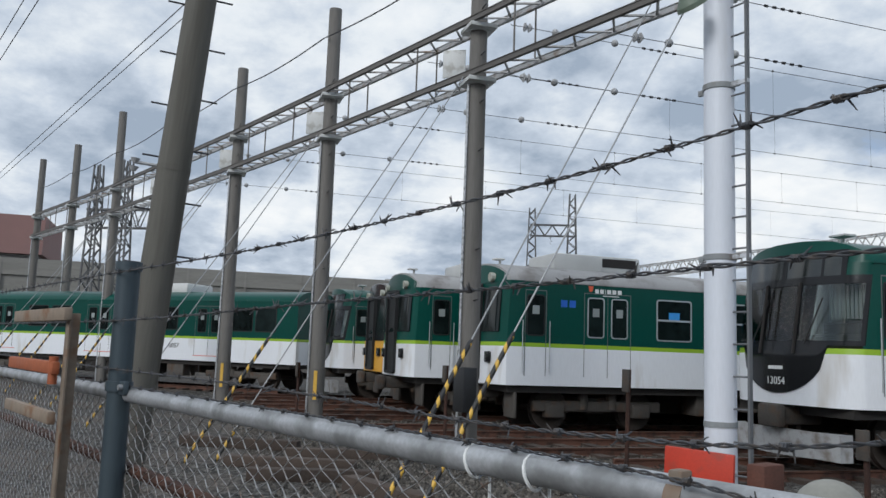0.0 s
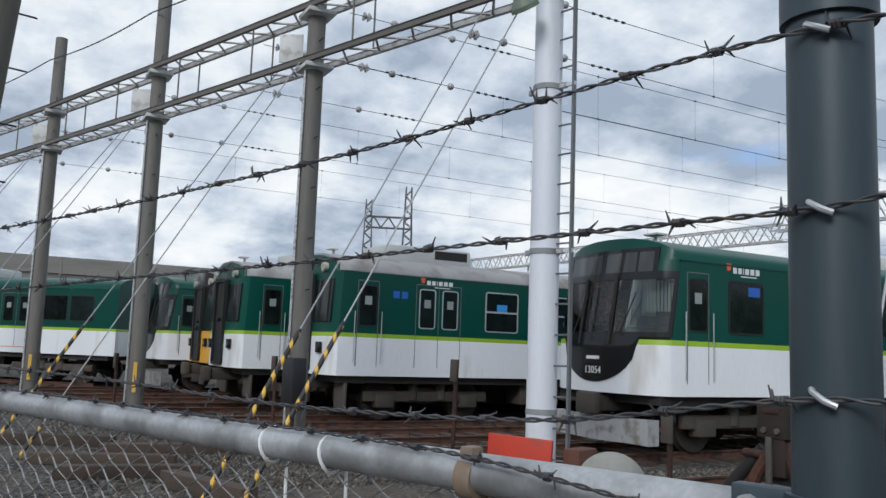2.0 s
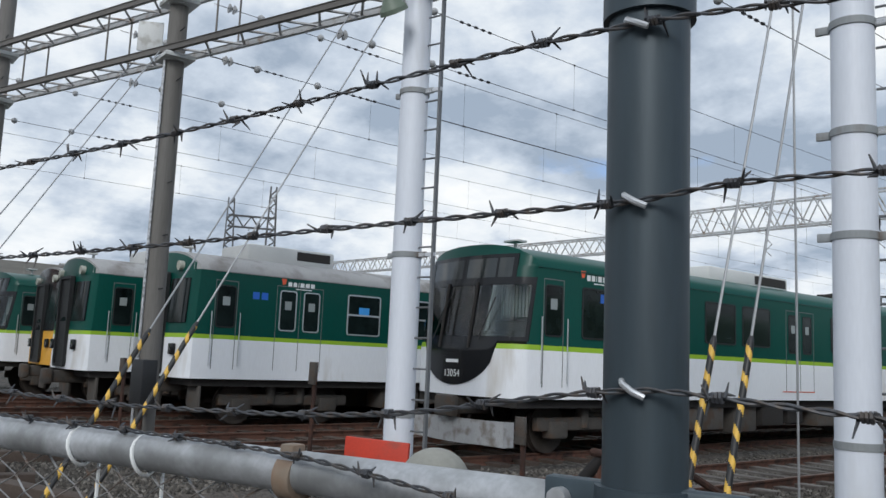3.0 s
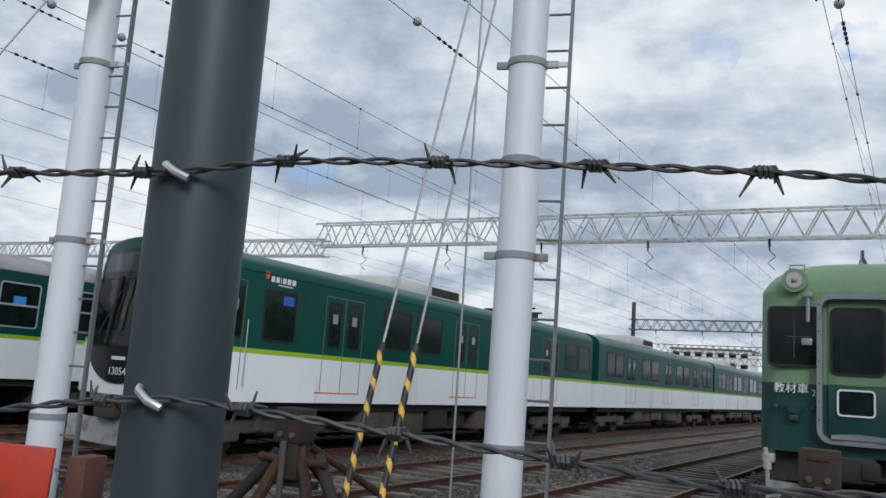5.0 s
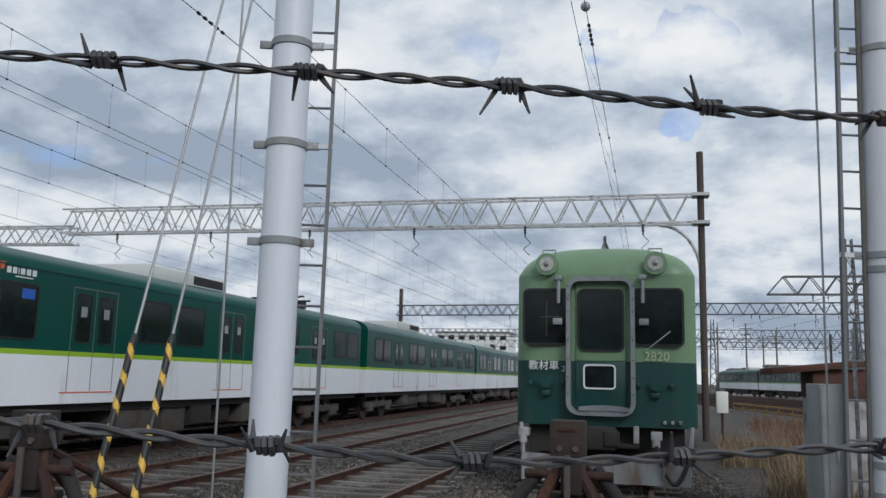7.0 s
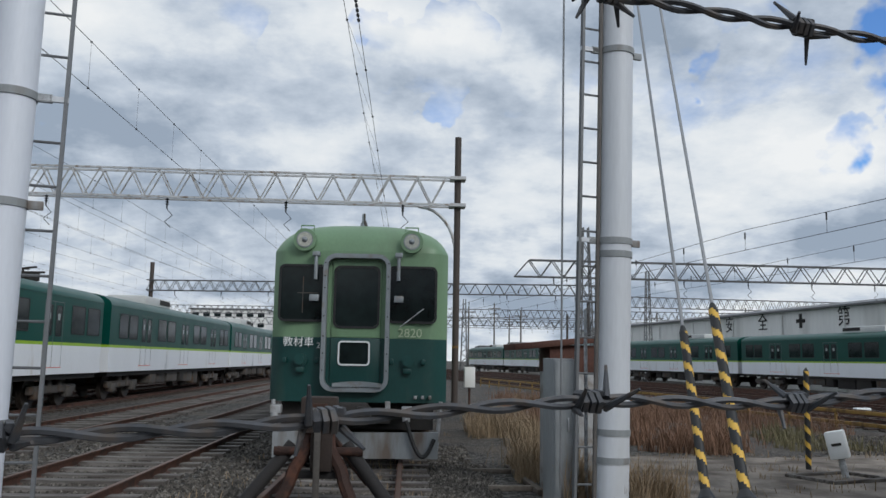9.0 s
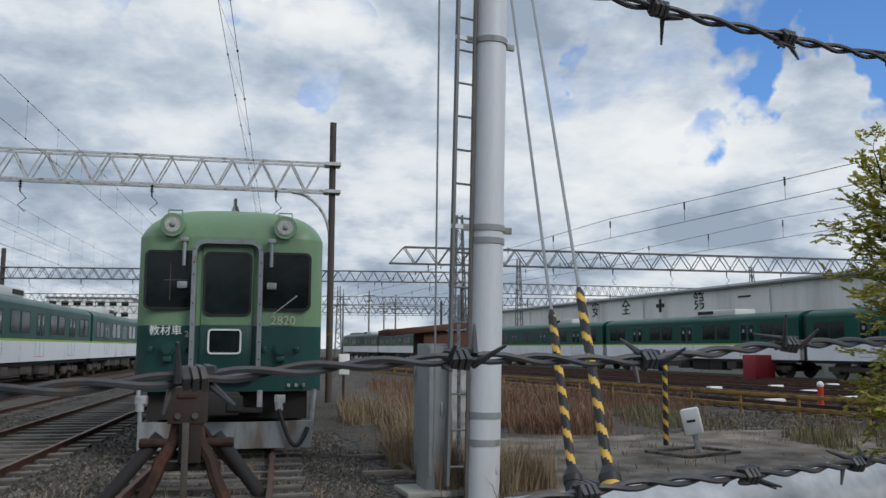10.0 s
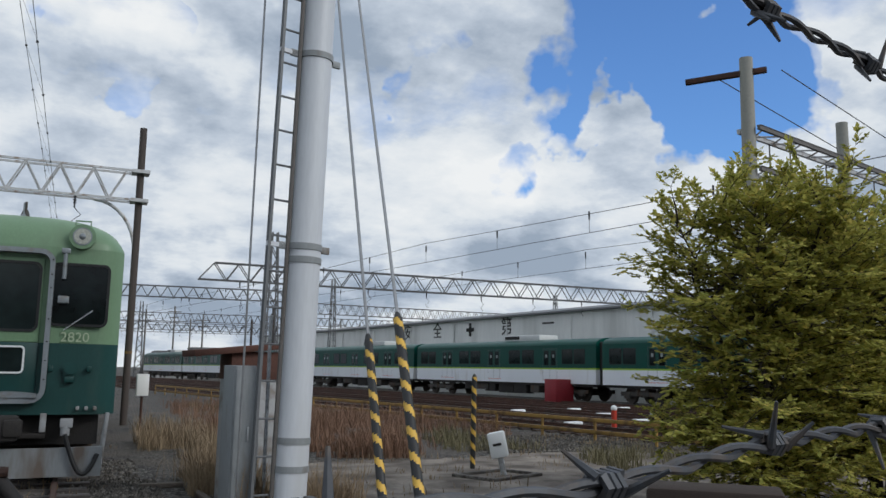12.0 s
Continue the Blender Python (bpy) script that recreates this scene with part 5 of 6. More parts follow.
ladder(2, 1, 0.15, 9.5)
ladder(1, 1, 0.15, 9.5)
ladder(0, -1, 0.15, 9.5)
BANDS = {0: (5.3, 3.05, 2.9, 0.92, 0.62), 1: (5.0, 3.95, 2.97, 1.08), 2: (5.3, 3.05, 0.95)}
for k, zs in BANDS.items():
    x, y, kind = ROW[k]
    t = thing("band_set", pose(x, y, 0, 0, LEAN.get(k, 0), 0) @ pose(0, 0, 0, 0, 0, 16), "steel clamp bands with lugs round the gantry pole", "band", "pole bands")
    for z in zs:
        band(t, z, 0.208, "cabinet", ear=z > 2.95)
        if k == 0 and z == 2.9:
            continue
    for z in zs:
        if z > 3:
            bm = bmesh.new()
            box(bm, *((-0.46, -0.2) if k == 0 else (0.2, 0.46)), -0.02, 0.02, z - 0.025, z + 0.025)
            part("ladder_bracket", bm, M["polegrey"], t)


def gantry_beam(p, q, z0, z1, name="lattice_beam"):
    """A box girder of four chords round the poles, with zigzag lacing in the two flat faces."""
    p, q = Vector(p), Vector(q)
    d = (q - p).normalized(); nrm = Vector((-d.y, d.x, 0))
    ang = math.degrees(math.atan2(d.y, d.x))
    ln = (q - p).length
    t = thing(name, pose(p.x, p.y, 0, 0, 0, ang), "weathered steel lattice beam clamped along the gantry poles", "gantry beam", "lattice beams")
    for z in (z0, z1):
        # camera-side chords in the darker steel, far-side chords in the paler
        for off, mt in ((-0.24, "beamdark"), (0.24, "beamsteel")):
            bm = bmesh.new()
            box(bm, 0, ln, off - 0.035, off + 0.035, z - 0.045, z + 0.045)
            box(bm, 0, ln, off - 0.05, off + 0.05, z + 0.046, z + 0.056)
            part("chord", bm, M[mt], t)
        bm = bmesh.new()
        s, k = 0.2, 1
        while s < ln - 0.5:
            a, b = Vector((s, -0.24 * k, z)), Vector((s + 0.42, 0.24 * k, z))
            rod(bm, a, b, 0.022, 5)
            s += 0.42; k = -k
        part("lacing", bm, M["beamsteel"], t)["kind"] = "stuff"
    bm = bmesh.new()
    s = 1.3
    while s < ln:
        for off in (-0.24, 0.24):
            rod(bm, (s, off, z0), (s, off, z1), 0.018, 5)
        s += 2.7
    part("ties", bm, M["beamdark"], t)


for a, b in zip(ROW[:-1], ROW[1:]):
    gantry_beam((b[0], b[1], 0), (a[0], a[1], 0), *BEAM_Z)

for k, f in ((3, 0.13), (4, 0.14), (5, 0.14), (6, 0.2)):
    a, b = Vector(ROW[k][:2]), Vector(ROW[k + 1][:2])
    c = a.lerp(b, f)
    bm = bmesh.new(); box(bm, -0.22, 0.22, -0.02, 0.02, 6.95, 7.5, 0.01)
    solid("hanging_panel", bm, M["panel"], "pale metal number panel hung between the beams", "panel", pose(c.x, c.y, 0, 0, 0, 60), "hanging panels")

# floodlight on the white pole
fl = thing("floodlight", pose(-8.72, 5.80, 6.30, 35, 10, 0), "green bell-shaped floodlight on the white pole", "lamp")
bm = bmesh.new()
rod(bm, (0, 0, 0.18), (0, 0, 0.0), 0.06, 24, 0.19); rod(bm, (0, 0, 0.0), (0, 0, -0.06), 0.19, 24, 0.20)
part("shade", bm, M["lampgreen"], fl)
bm = bmesh.new()
for k in range(4):
    rod(bm, (0, 0, -0.062 - 0.004 * k), (0, 0, -0.066 - 0.004 * k), 0.165 - 0.04 * k, 24)
part("ribbed_glass", bm, M["lens"], fl)
bm = bmesh.new(); tube(bm, [(0, 0, 0.18), (0, 0.12, 0.34), (0, 0.4, 0.36)], 0.025, 8)
part("arm", bm, M["polegrey"], fl)


# ---- guys with striped guards ----
def guy(top, foot, guard=2.1, group="striped guy wires", r=0.027, period=0.2, start=0.0, flare=""):
    top, foot = Vector(top), Vector(foot)
    d = (top - foot).normalized()
    t = thing("guy_wire", pose(0, 0, 0), "steel guy wire with a yellow and black striped guard", "guy wire", group)
    bm = bmesh.new(); rod(bm, foot + d * 0.02, top, 0.011, 6)
    part("wire", bm, M["guy"], t)
    s, k = 0.0, 0
    a = d.orthogonal().normalized(); b = d.cross(a)
    bms = [bmesh.new(), bmesh.new()]
    n, seg = int((guard - start) / 0.015), 16
    rings = []
    for c in range(2):
        bmk = bms[c]
        vs = [[bmk.verts.new(foot + d * (start + i * (guard - start) / n) + r * (math.cos(j * math.tau / seg) * a + math.sin(j * math.tau / seg) * b)) for j in range(seg)] for i in range(n + 1)]
        for i in range(n):
            for j in range(seg):
                ph = i * (guard - start) / n / period + j / seg
                if (0 if ph % 1 < 0.35 else 1) == c:
                    bmk.faces.new((vs[i][j], vs[i][(j + 1) % seg], vs[i + 1][(j + 1) % seg], vs[i + 1][j])).smooth = True
        loose = [v for v in bmk.verts if not v.link_faces]
        bmesh.ops.delete(bmk, geom=loose, context="VERTS")
    part("guard_yellow", bms[0], M["hazy"], t, "yellow stripes")
    part("guard_black", bms[1], M["hazb"], t, "black stripes")
    bm = bmesh.new(); rod(bm, foot + d * guard, foot + d * (guard + 0.05), r, 12, 0.015)
    part("guard_cap", bm, M["hazb"], t)
    if flare:
        bm = bmesh.new(); rod(bm, foot + d * (start + 0.05), foot + d * (start - 0.01), r, 18, r * 2.1); rod(bm, foot + d * (start - 0.01), foot + d * (start - 0.05), r * 2.1, 18)
        part("guard_foot", bm, M["hazb"], t, "flared black foot")
        bm = bmesh.new(); rod(bm, foot + d * (start - 0.05), foot + d * (start - 0.30), r * 1.9, 18)
        part("foot_band", bm, M[flare], t)
        bm = bmesh.new(); rod(bm, foot, foot + d * (start - 0.29), 0.015, 8)
        part("anchor_rod", bm, M["galv"], t)
    return t


guy((2.36, 9.75, 8.3), (1.705, 4.46, 0.0), 2.23, r=0.027, period=0.148, start=1.12, flare="hazb")
guy((2.55, 9.75, 8.3), (1.76, 3.98, 0.0), 2.45, r=0.029, period=0.155, start=1.22, flare="hazy")
guy((-3.36, 7.62, 9.0), (-3.29, 4.96, 0.0), 1.99)
guy((-3.62, 7.62, 9.0), (-3.605, 4.94, 0.0), 1.99)
for k, (x, y, _) in enumerate(ROW[2:8]):
    guy((x, y - 0.25, 6.8), (x + 1.02, y - 4.28, 0.0), 0.5 if k in (1, 2) else 2.25)
    guy((x - 1.1, y - 0.33, 6.9), (x + 1.2, y - 4.74, 0.0), 0.5 if k == 2 else 2.25)


# ---- overhead wires ----
def insulator(bm, p, d, r=0.075, n=3):
    d = Vector(d).normalized()
    for k in range(n):
        c = Vector(p) + d * 0.09 * k
        rod(bm, c - d * 0.02, c + d * 0.03, r, 14, r * 0.45)


DIRY = Vector((-math.sin(radians(YAW)), math.cos(radians(YAW)), 0))


def row_y(x):
    for a, b in zip(ROW[:-1], ROW[1:]):
        if b[0] <= x <= a[0]:
            return b[1] + (a[1] - b[1]) * (x - b[0]) / (a[0] - b[0])
    return ROW[0][1] + (x - ROW[0][0]) * 0.33


def catenary(x0, split=0.0, y_end=150):
    """Messenger and contact wire of one track, anchored to the row beams, with droppers."""
    t = thing("overhead_line", pose(x0, 0, 0), "overhead messenger and contact wires with droppers", "overhead wire", "overhead wires")
    ys = row_y(x0) + 0.25
    mes, con = [], []
    for k in range(51):
        y = ys + (y_end - ys) * k / 50
        sag = 0.16 * math.sin(math.pi * ((y - 27) / 35 % 1)) if y > 27 else 0.06 * math.sin(math.pi * (y - ys) / (27 - ys))
        mes.append(DIRY * y + Vector((-split, 0, 7.68 - sag))); con.append(DIRY * y + Vector((split, 0, 6.72 - 0.04 * min(1, (y - ys) / 20))))
    for nm, pts in (("messenger_wire", mes), ("contact_wire", con)):
        bm = bmesh.new(); tube(bm, pts, 0.0065, 4)
        part(nm, bm, M["wire"], t)
    bm = bmesh.new()
    for k in range(2, 50):
        rod(bm, mes[k], con[k], 0.003, 3)
        if k < 26:
            for p in (mes[k], con[k]):
                bmesh.ops.create_icosphere(bm, subdivisions=1, radius=0.026, matrix=Matrix.Translation(p))
    part("dropper_set", bm, M["wire"], t)["kind"] = "stuff"
    for pts in (mes, con):
        a = pts[0]
        v = (pts[1] - a).normalized()
        for d in (0.9, 2.15):
            bm = bmesh.new(); bmesh.ops.create_uvsphere(bm, u_segments=14, v_segments=10, radius=0.068, matrix=Matrix.Translation(a + v * d))
            for f in bm.faces:
                f.smooth = True
            part("ball_insulator", bm, M["porcelain"], t, "grey porcelain ball insulator")
        bm = bmesh.new(); insulator(bm, a + v * 0.3, v, 0.085, 2)
        part("strain_insulator", bm, M["porcelain"], t, "grey porcelain strain insulator")
    bm = bmesh.new()
    for pts in (mes, con):
        a, v = pts[0], (pts[1] - pts[0]).normalized()
        for k in range(5):
            c = a + v * (2.75 + 0.17 * k)
            rod(bm, c, c + v * 0.06, 0.024, 8)
    part("strain_fitting", bm, M["wire"], t, "dark strain fitting")["kind"] = "stuff"


catenary(-0.82, 0.18)
for wx in (-6.0, -10.8, -13.3, -15.8, -20.7, -26.3):
    catenary(wx)
for z, off in ((9.2, 0.06),):
    pts = []
    for a, b in zip(ROW[2:-1], ROW[3:]):
        pts += [Vector((a[0], a[1] - 0.25, z)).lerp(Vector((b[0], b[1] - 0.25, z)), k / 8) - Vector((0, 0, 0.12 * math.sin(math.pi * k / 8) + off)) for k in range(8)]
    bm = bmesh.new(); tube(bm, pts, 0.016, 5)
    solid("feeder_cable", bm, M["wire"], "black feeder cable strung along the gantry poles", "cable", group="feeder cables")


# ---- lattice gantries across the tracks ----
def portal(p, q, z0, z1, poles=(), lattice_pole=(), knee=True, step=0.9, label="galvanised lattice portal across the tracks", heavy=1.0, pole_r=0.105, pole_up=1.4, mt="beamsteel", cut=0.0):
    p, q = Vector((*p, 0)), Vector((*q, 0))
    d = (q - p).normalized(); ln = (q - p).length
    t = thing("catenary_portal", pose(p.x, p.y, 0, 0, 0, math.degrees(math.atan2(d.y, d.x))), label, "gantry", "lattice portals")
    h = heavy
    for off in (-0.22, 0.22):
        bm = bmesh.new(); box(bm, 0, ln, off - 0.03 * h, off + 0.03 * h, z0 - 0.03 * h, z0 + 0.03 * h)
        part("bottom_chord", bm, M[mt], t)
        bm = bmesh.new(); box(bm, cut, ln, off - 0.03 * h, off + 0.03 * h, z1 - 0.03 * h, z1 + 0.03 * h)
        part("top_chord", bm, M[mt], t)
        bm = bmesh.new()
        s, k = 0.0, 0
        if cut:
            rod(bm, (0, off, z0), (cut, off, z1), 0.026 * h, 5)
            s, k = cut, 1
        while s < ln - step / 2:
            a, b = ((s, off, z0), (s + step / 2, off, z1)) if k % 2 == 0 else ((s, off, z1), (s + step / 2, off, z0))
            rod(bm, a, b, 0.026 * h, 5)
            s += step / 2; k += 1
        part("web", bm, M[mt], t)["kind"] = "stuff"
    for s in poles:
        bm = bmesh.new(); rod(bm, (s, 0, 0), (s, 0, z1 + pole_up), pole_r, 18)
        part("column", bm, M["darkcolumn"], t, "dark brown round column")
        bm = bmesh.new(); rod(bm, (s, 0, 2.05), (s, 0, 2.13), pole_r + 0.004, 18)
        part("tag_band", bm, M["railyellow"], t, "dull yellow band")
        for z in (z0, z1):
            bm = bmesh.new(); box(bm, s - 0.25, s + 0.25, -0.26, 0.26, z - 0.05, z + 0.05)
            part("saddle", bm, M[mt], t)
        if knee:
            bm = bmesh.new()
            pts = [(s - 1.25 + 1.2 * math.sin(a), 0.0, z0 - 0.05 - 1.5 * (1 - math.cos(a))) for a in [k * math.pi / 16 for k in range(9)]]
            tube(bm, pts, 0.05, 8)
            part("knee_brace", bm, M[mt], t, "curved knee brace")
    for s, top in lattice_pole:
        bm = bmesh.new()
        w = 0.38 * h
        for a in (-w, w):
            for b in (-w, w):
                rod(bm, (s + a, b, 0), (s + a * 0.35, b * 0.35, top), 0.045 * h, 4)
        z, k = 0.0, 1
        while z < top - 0.8:
            f0, f1 = 1 - 0.65 * z / top, 1 - 0.65 * (z + 0.7) / top
            for b in (-w, w):
                rod(bm, (s - k * w * f0, b * f0, z), (s + k * w * f1, b * f1, z + 0.7), 0.028 * h, 4)
                rod(bm, (s + b * f0, -k * w * f0, z), (s + b * f1, k * w * f1, z + 0.7), 0.028 * h, 4)
            z += 0.7; k = -k
        part("lattice_column", bm, M[mt], t)
    s = 2.2
    while s < ln - 0.8:
        bm = bmesh.new()
        rod(bm, (s, 0, z0), (s, 0, z0 - 0.35), 0.025, 6)
        for k in range(3):
            rod(bm, (s, 0, z0 - 0.08 * k - 0.03), (s, 0, z0 - 0.08 * k - 0.07), 0.06, 10, 0.03)
        tube(bm, [(s, 0, z0 - 0.35), (s + 0.18, 0, z0 - 0.55), (s - 0.05, 0, z0 - 0.75), (s + 0.15, 0, z0 - 0.95)], 0.014, 5)
        part("hanger", bm, M["wire"], t, "dark hanger with a loop")
        s += 3.7
    return t


portal((-21.3, 25.75), (1.14, 26.72), 6.58, 7.46, poles=(22.45,), pole_up=1.38)
portal((-46.0, 24.0), (-21.3, 26.4), 6.3, 6.95, poles=(), knee=False)
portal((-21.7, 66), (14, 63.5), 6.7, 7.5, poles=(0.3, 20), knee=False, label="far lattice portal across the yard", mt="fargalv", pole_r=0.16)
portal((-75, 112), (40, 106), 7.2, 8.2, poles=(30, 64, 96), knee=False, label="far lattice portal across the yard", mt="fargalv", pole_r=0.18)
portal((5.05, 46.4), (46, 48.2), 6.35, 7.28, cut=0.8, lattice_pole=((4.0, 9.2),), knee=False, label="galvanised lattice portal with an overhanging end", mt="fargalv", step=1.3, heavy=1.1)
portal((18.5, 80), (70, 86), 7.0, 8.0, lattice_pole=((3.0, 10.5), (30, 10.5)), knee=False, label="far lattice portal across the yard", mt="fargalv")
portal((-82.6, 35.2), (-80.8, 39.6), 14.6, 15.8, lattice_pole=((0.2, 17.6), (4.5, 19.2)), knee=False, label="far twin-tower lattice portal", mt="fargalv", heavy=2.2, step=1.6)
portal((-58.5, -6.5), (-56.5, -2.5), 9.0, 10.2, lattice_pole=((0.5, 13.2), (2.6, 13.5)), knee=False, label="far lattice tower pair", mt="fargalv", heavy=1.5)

# ---- the dark utility pole ----
up_ = thing("utility_pole", pose(-9.15, -0.66, 0, -4.6, 0.3, 0), "dark weathered utility pole with step bolts", "pole")
bm = bmesh.new(); rod(bm, (0, 0, 0), (0, 0, 12), 0.19, 32, 0.135)
part("shaft", bm, M["polewood"], up_)
for k in range(9):
    for s in (-1, 1):
        bm = bmesh.new()
        rod(bm, (0, s * 0.12, 2.6 + 0.58 * k + 0.06 * s), (0, s * 0.34, 2.6 + 0.58 * k + 0.06 * s), 0.011, 6)
        part("step_bolt", bm, M["wire"], up_)
bm = bmesh.new(); rod(bm, (0, 0, 3.55), (0, 0, 3.62), 0.178, 28)
part("band", bm, M["polewood"], up_)
bm = bmesh.new(); rod(bm, (0, -0.13, 3.6), (0, -0.42, 3.6), 0.02, 6); insulator(bm, (0, -0.40, 3.62), (0, 0, -1), 0.05, 2)
part("bracket_insulator", bm, M["porcelain"], up_)
for y0, x0 in ((2.70, -6.1), (2.92, -6.1), (0.15, -6.1), (0.38, -6.1)):
    bm = bmesh.new()
    tube(bm, [(x0, y0, 8.0), (x0 - 30, y0 - 10.3, 7.98), (x0 - 70, y0 - 24.0, 8.0)], 0.010, 4)
    solid("street_wire", bm, M["wire"], "thin overhead wire strung along the fence line", "wire", group="street wires")

# ---- ground clutter near the white pole ----
bm = bmesh.new()
box(bm, -0.40, 0.40, -0.03, 0.03, 0.02, 0.74, 0.01, pose(-8.02, 5.41, 0, 0, 2, 32))
solid("red_board", bm, M["redboard"], "plain red board standing in front of the white pole", "board")
# brown block put in for the shaded patch by the red board
bm = bmesh.new()
box(bm, -0.11, 0.11, -0.2, 0.2, 0, 0.62, 0.02, pose(-7.75, 6.1, 0, 0, 0, 20))
solid("rusty_box", bm, M["rustroof"], "brown block in place of the shade beside the red board", "box")
mk = thing("track_marker", pose(-11.3, 6.4, 0, 0, 2, 0), "thin rusty marker post with a dark plate", "marker post")
bm = bmesh.new(); rod(bm, (0, 0, 0), (0, 0, 1.56), 0.035, 8)
part("stake", bm, M["rust"], mk)
bm = bmesh.new(); box(bm, -0.09, 0.09, -0.07, -0.03, 1.22, 1.56, 0.008)
part("plate", bm, M["undergrey"], mk)
copy_thing(mk, pose(-7.6, 7.35, -0.55))
copy_thing(mk, pose(-20.2, 2.6, -0.2)); copy_thing(mk, pose(-16.0, 5.0, -0.1))

sb = thing("switch_box", pose(-13.55, 4.55, 0, 0, 0, 15), "black switch box mounted low on a brown pole", "switch box")
bm = bmesh.new(); box(bm, -0.16, 0.16, -0.14, 0.14, 0.72, 1.48, 0.02)
part("case", bm, M["hazb"], sb)
bm = bmesh.new(); rod(bm, (0, 0, 0), (0, 0, 0.73), 0.04, 8)
part("stand", bm, M["rust"], sb)
for px, py, _ in ROW[4:6]:
    bm = bmesh.new(); rod(bm, (0, 0, 0.5), (0, 0, 1.25), 0.196, 28)
    solid("pole_sleeve", bm, M["polebrown"], "grey sleeve round the foot of the pole", "sleeve", pose(px, py, 0), "pole sleeves")
    bm = bmesh.new(); box(bm, -0.04, 0.04, -0.205, -0.19, 0.55, 1.2, 0, pose(0, 0, 0, 0, 0, 75))
    solid("yellow_tag", bm, M["hazy"], "narrow yellow tag strip on the pole sleeve", "tag", pose(px, py, 0), "yellow tags")

rnd = random.Random(31)
for x, y, ln, yaw in ((-12.1, 1.45, 1.9, 68), (-10.9, 1.6, 1.7, 78), (-14.5, 0.9, 2.1, 62), (-9.4, 2.2, 1.6, 20), (-13.0, 2.6, 2.2, 80)):
    bm = bmesh.new(); box(bm, -ln / 2, ln / 2, -0.11, 0.11, 0, 0.15 + rnd.uniform(0, .06), 0.012)
    solid("old_sleeper", bm, M["sleeper_dark"], "old dark timber sleeper lying on the ballast", "timber", pose(x, y, 0, 0, 0, yaw), "loose old sleepers")

# ---- cabinets by the grey pole ----
cb = thing("relay_cabinet", pose(1.74, 10.2, 0, 0, 0, 8), "tall grey steel relay cabinet with conduits", "cabinet")
bm = bmesh.new(); box(bm, -0.10, 0.16, -0.2, 0.2, 0.05, 1.72, 0.012)
part("body", bm, M["cabinet"], cb)
bm = bmesh.new(); box(bm, -0.08, 0.14, -0.214, -0.2, 0.2, 1.68, 0.006)
d_ = part("door", bm, M["cabinet"], cb)
bm = bmesh.new(); box(bm, 0.07, 0.09, -0.235, -0.214, 0.9, 1.05, 0.004)
part("handle", bm, M["alu"], d_)
for dx in (0.22, 0.33):
    bm = bmesh.new(); rod(bm, (dx, -0.1, 0), (dx, -0.1, 2.3 if dx > 0.3 else 1.6), 0.022, 8)
    part("conduit", bm, M["galv"], cb)
bm = bmesh.new(); box(bm, -0.35, 0.6, -0.35, 0.3, 0.0, 0.06, 0.01)
part("plinth", bm, M["dome"], cb, "concrete plinth")
rb = thing("rusty_cabinet", pose(2.15, 11.6, 0, 0, 0, 8), "rust-red sheet-metal cabinet with a sloping lid", "cabinet")
bm = bmesh.new(); box(bm, -0.35, 0.35, -0.25, 0.25, 0, 1.9, 0.01)
part("body", bm, M["skirt"], rb)
bm = bmesh.new(); box(bm, -0.65, 0.5, -0.35, 0.3, 1.9, 1.98, 0.01, pose(0, 0, 0, 0, -6, 0)); box(bm, -0.36, 0.36, -0.26, 0.26, 1.55, 1.9, 0.005)
part("lid", bm, M["rustroof"], rb)
bm = bmesh.new()
rod(bm, (-0.205, -0.05, 0), (-0.205, -0.05, 9.5), 0.026, 8)
solid("pole_conduit", bm, M["beamdark"], "dark conduit running up the grey pole", "conduit", pose(2.27, 9.76, 0, 0, 1.2, 0) @ pose(0, 0, 0, 0, 0, 8))
bm = bmesh.new(); rod(bm, (0, 0, 0), (0, 0, 12), 0.012, 6)
solid("drop_wire", bm, M["guy"], "thin vertical wire beside the pole", "wire", pose(1.74, 9.9, 0, 0, 0.5, 0))
bm = bmesh.new(); rod(bm, (0, 0, 0), (0, 0, 12), 0.012, 6)
solid("drop_wire", bm, M["guy"], "thin vertical wire beside the pole", "wire", pose(-4.1, 7.6, 0))

# ---- the open ground on the east side ----
ws = thing("white_box_marker", pose(6.62, 13.2, 0, 0, -12, -32), "weathered white box on a short post", "marker box")
bm = bmesh.new(); rod(bm, (0, 0, 0), (0, 0, 0.34), 0.05, 10)
part("post", bm, M["galv"], ws)
bm = bmesh.new(); box(bm, -0.14, 0.14, -0.12, 0.12, 0.30, 0.72, 0.03)
part("case", bm, M["text_white"], ws)
bm = bmesh.new(); box(bm, -0.07, 0.07, -0.128, -0.118, 0.50, 0.54)
part("slot", bm, M["under"], ws)
bm = bmesh.new()
for a in ((-0.62, 0.62, -0.45, -0.37), (-0.62, 0.62, 0.37, 0.45), (-0.62, -0.54, -0.37, 0.37), (0.54, 0.62, -0.37, 0.37)):
    box(bm, *a, 0.0, 0.06, 0.01)
solid("pit_frame", bm, M["sleeper"], "low weathered wooden frame round a pit", "frame", pose(6.45, 13.1, 0, 0, 0, 24))
guy((6.52, 14.2, 1.66), (6.5, 14.2, 0.0), 1.6, r=0.045, period=0.24)
bm = bmesh.new(); box(bm, -0.66, 0.66, -0.5, 0.5, 0, 1.35, 0.03)
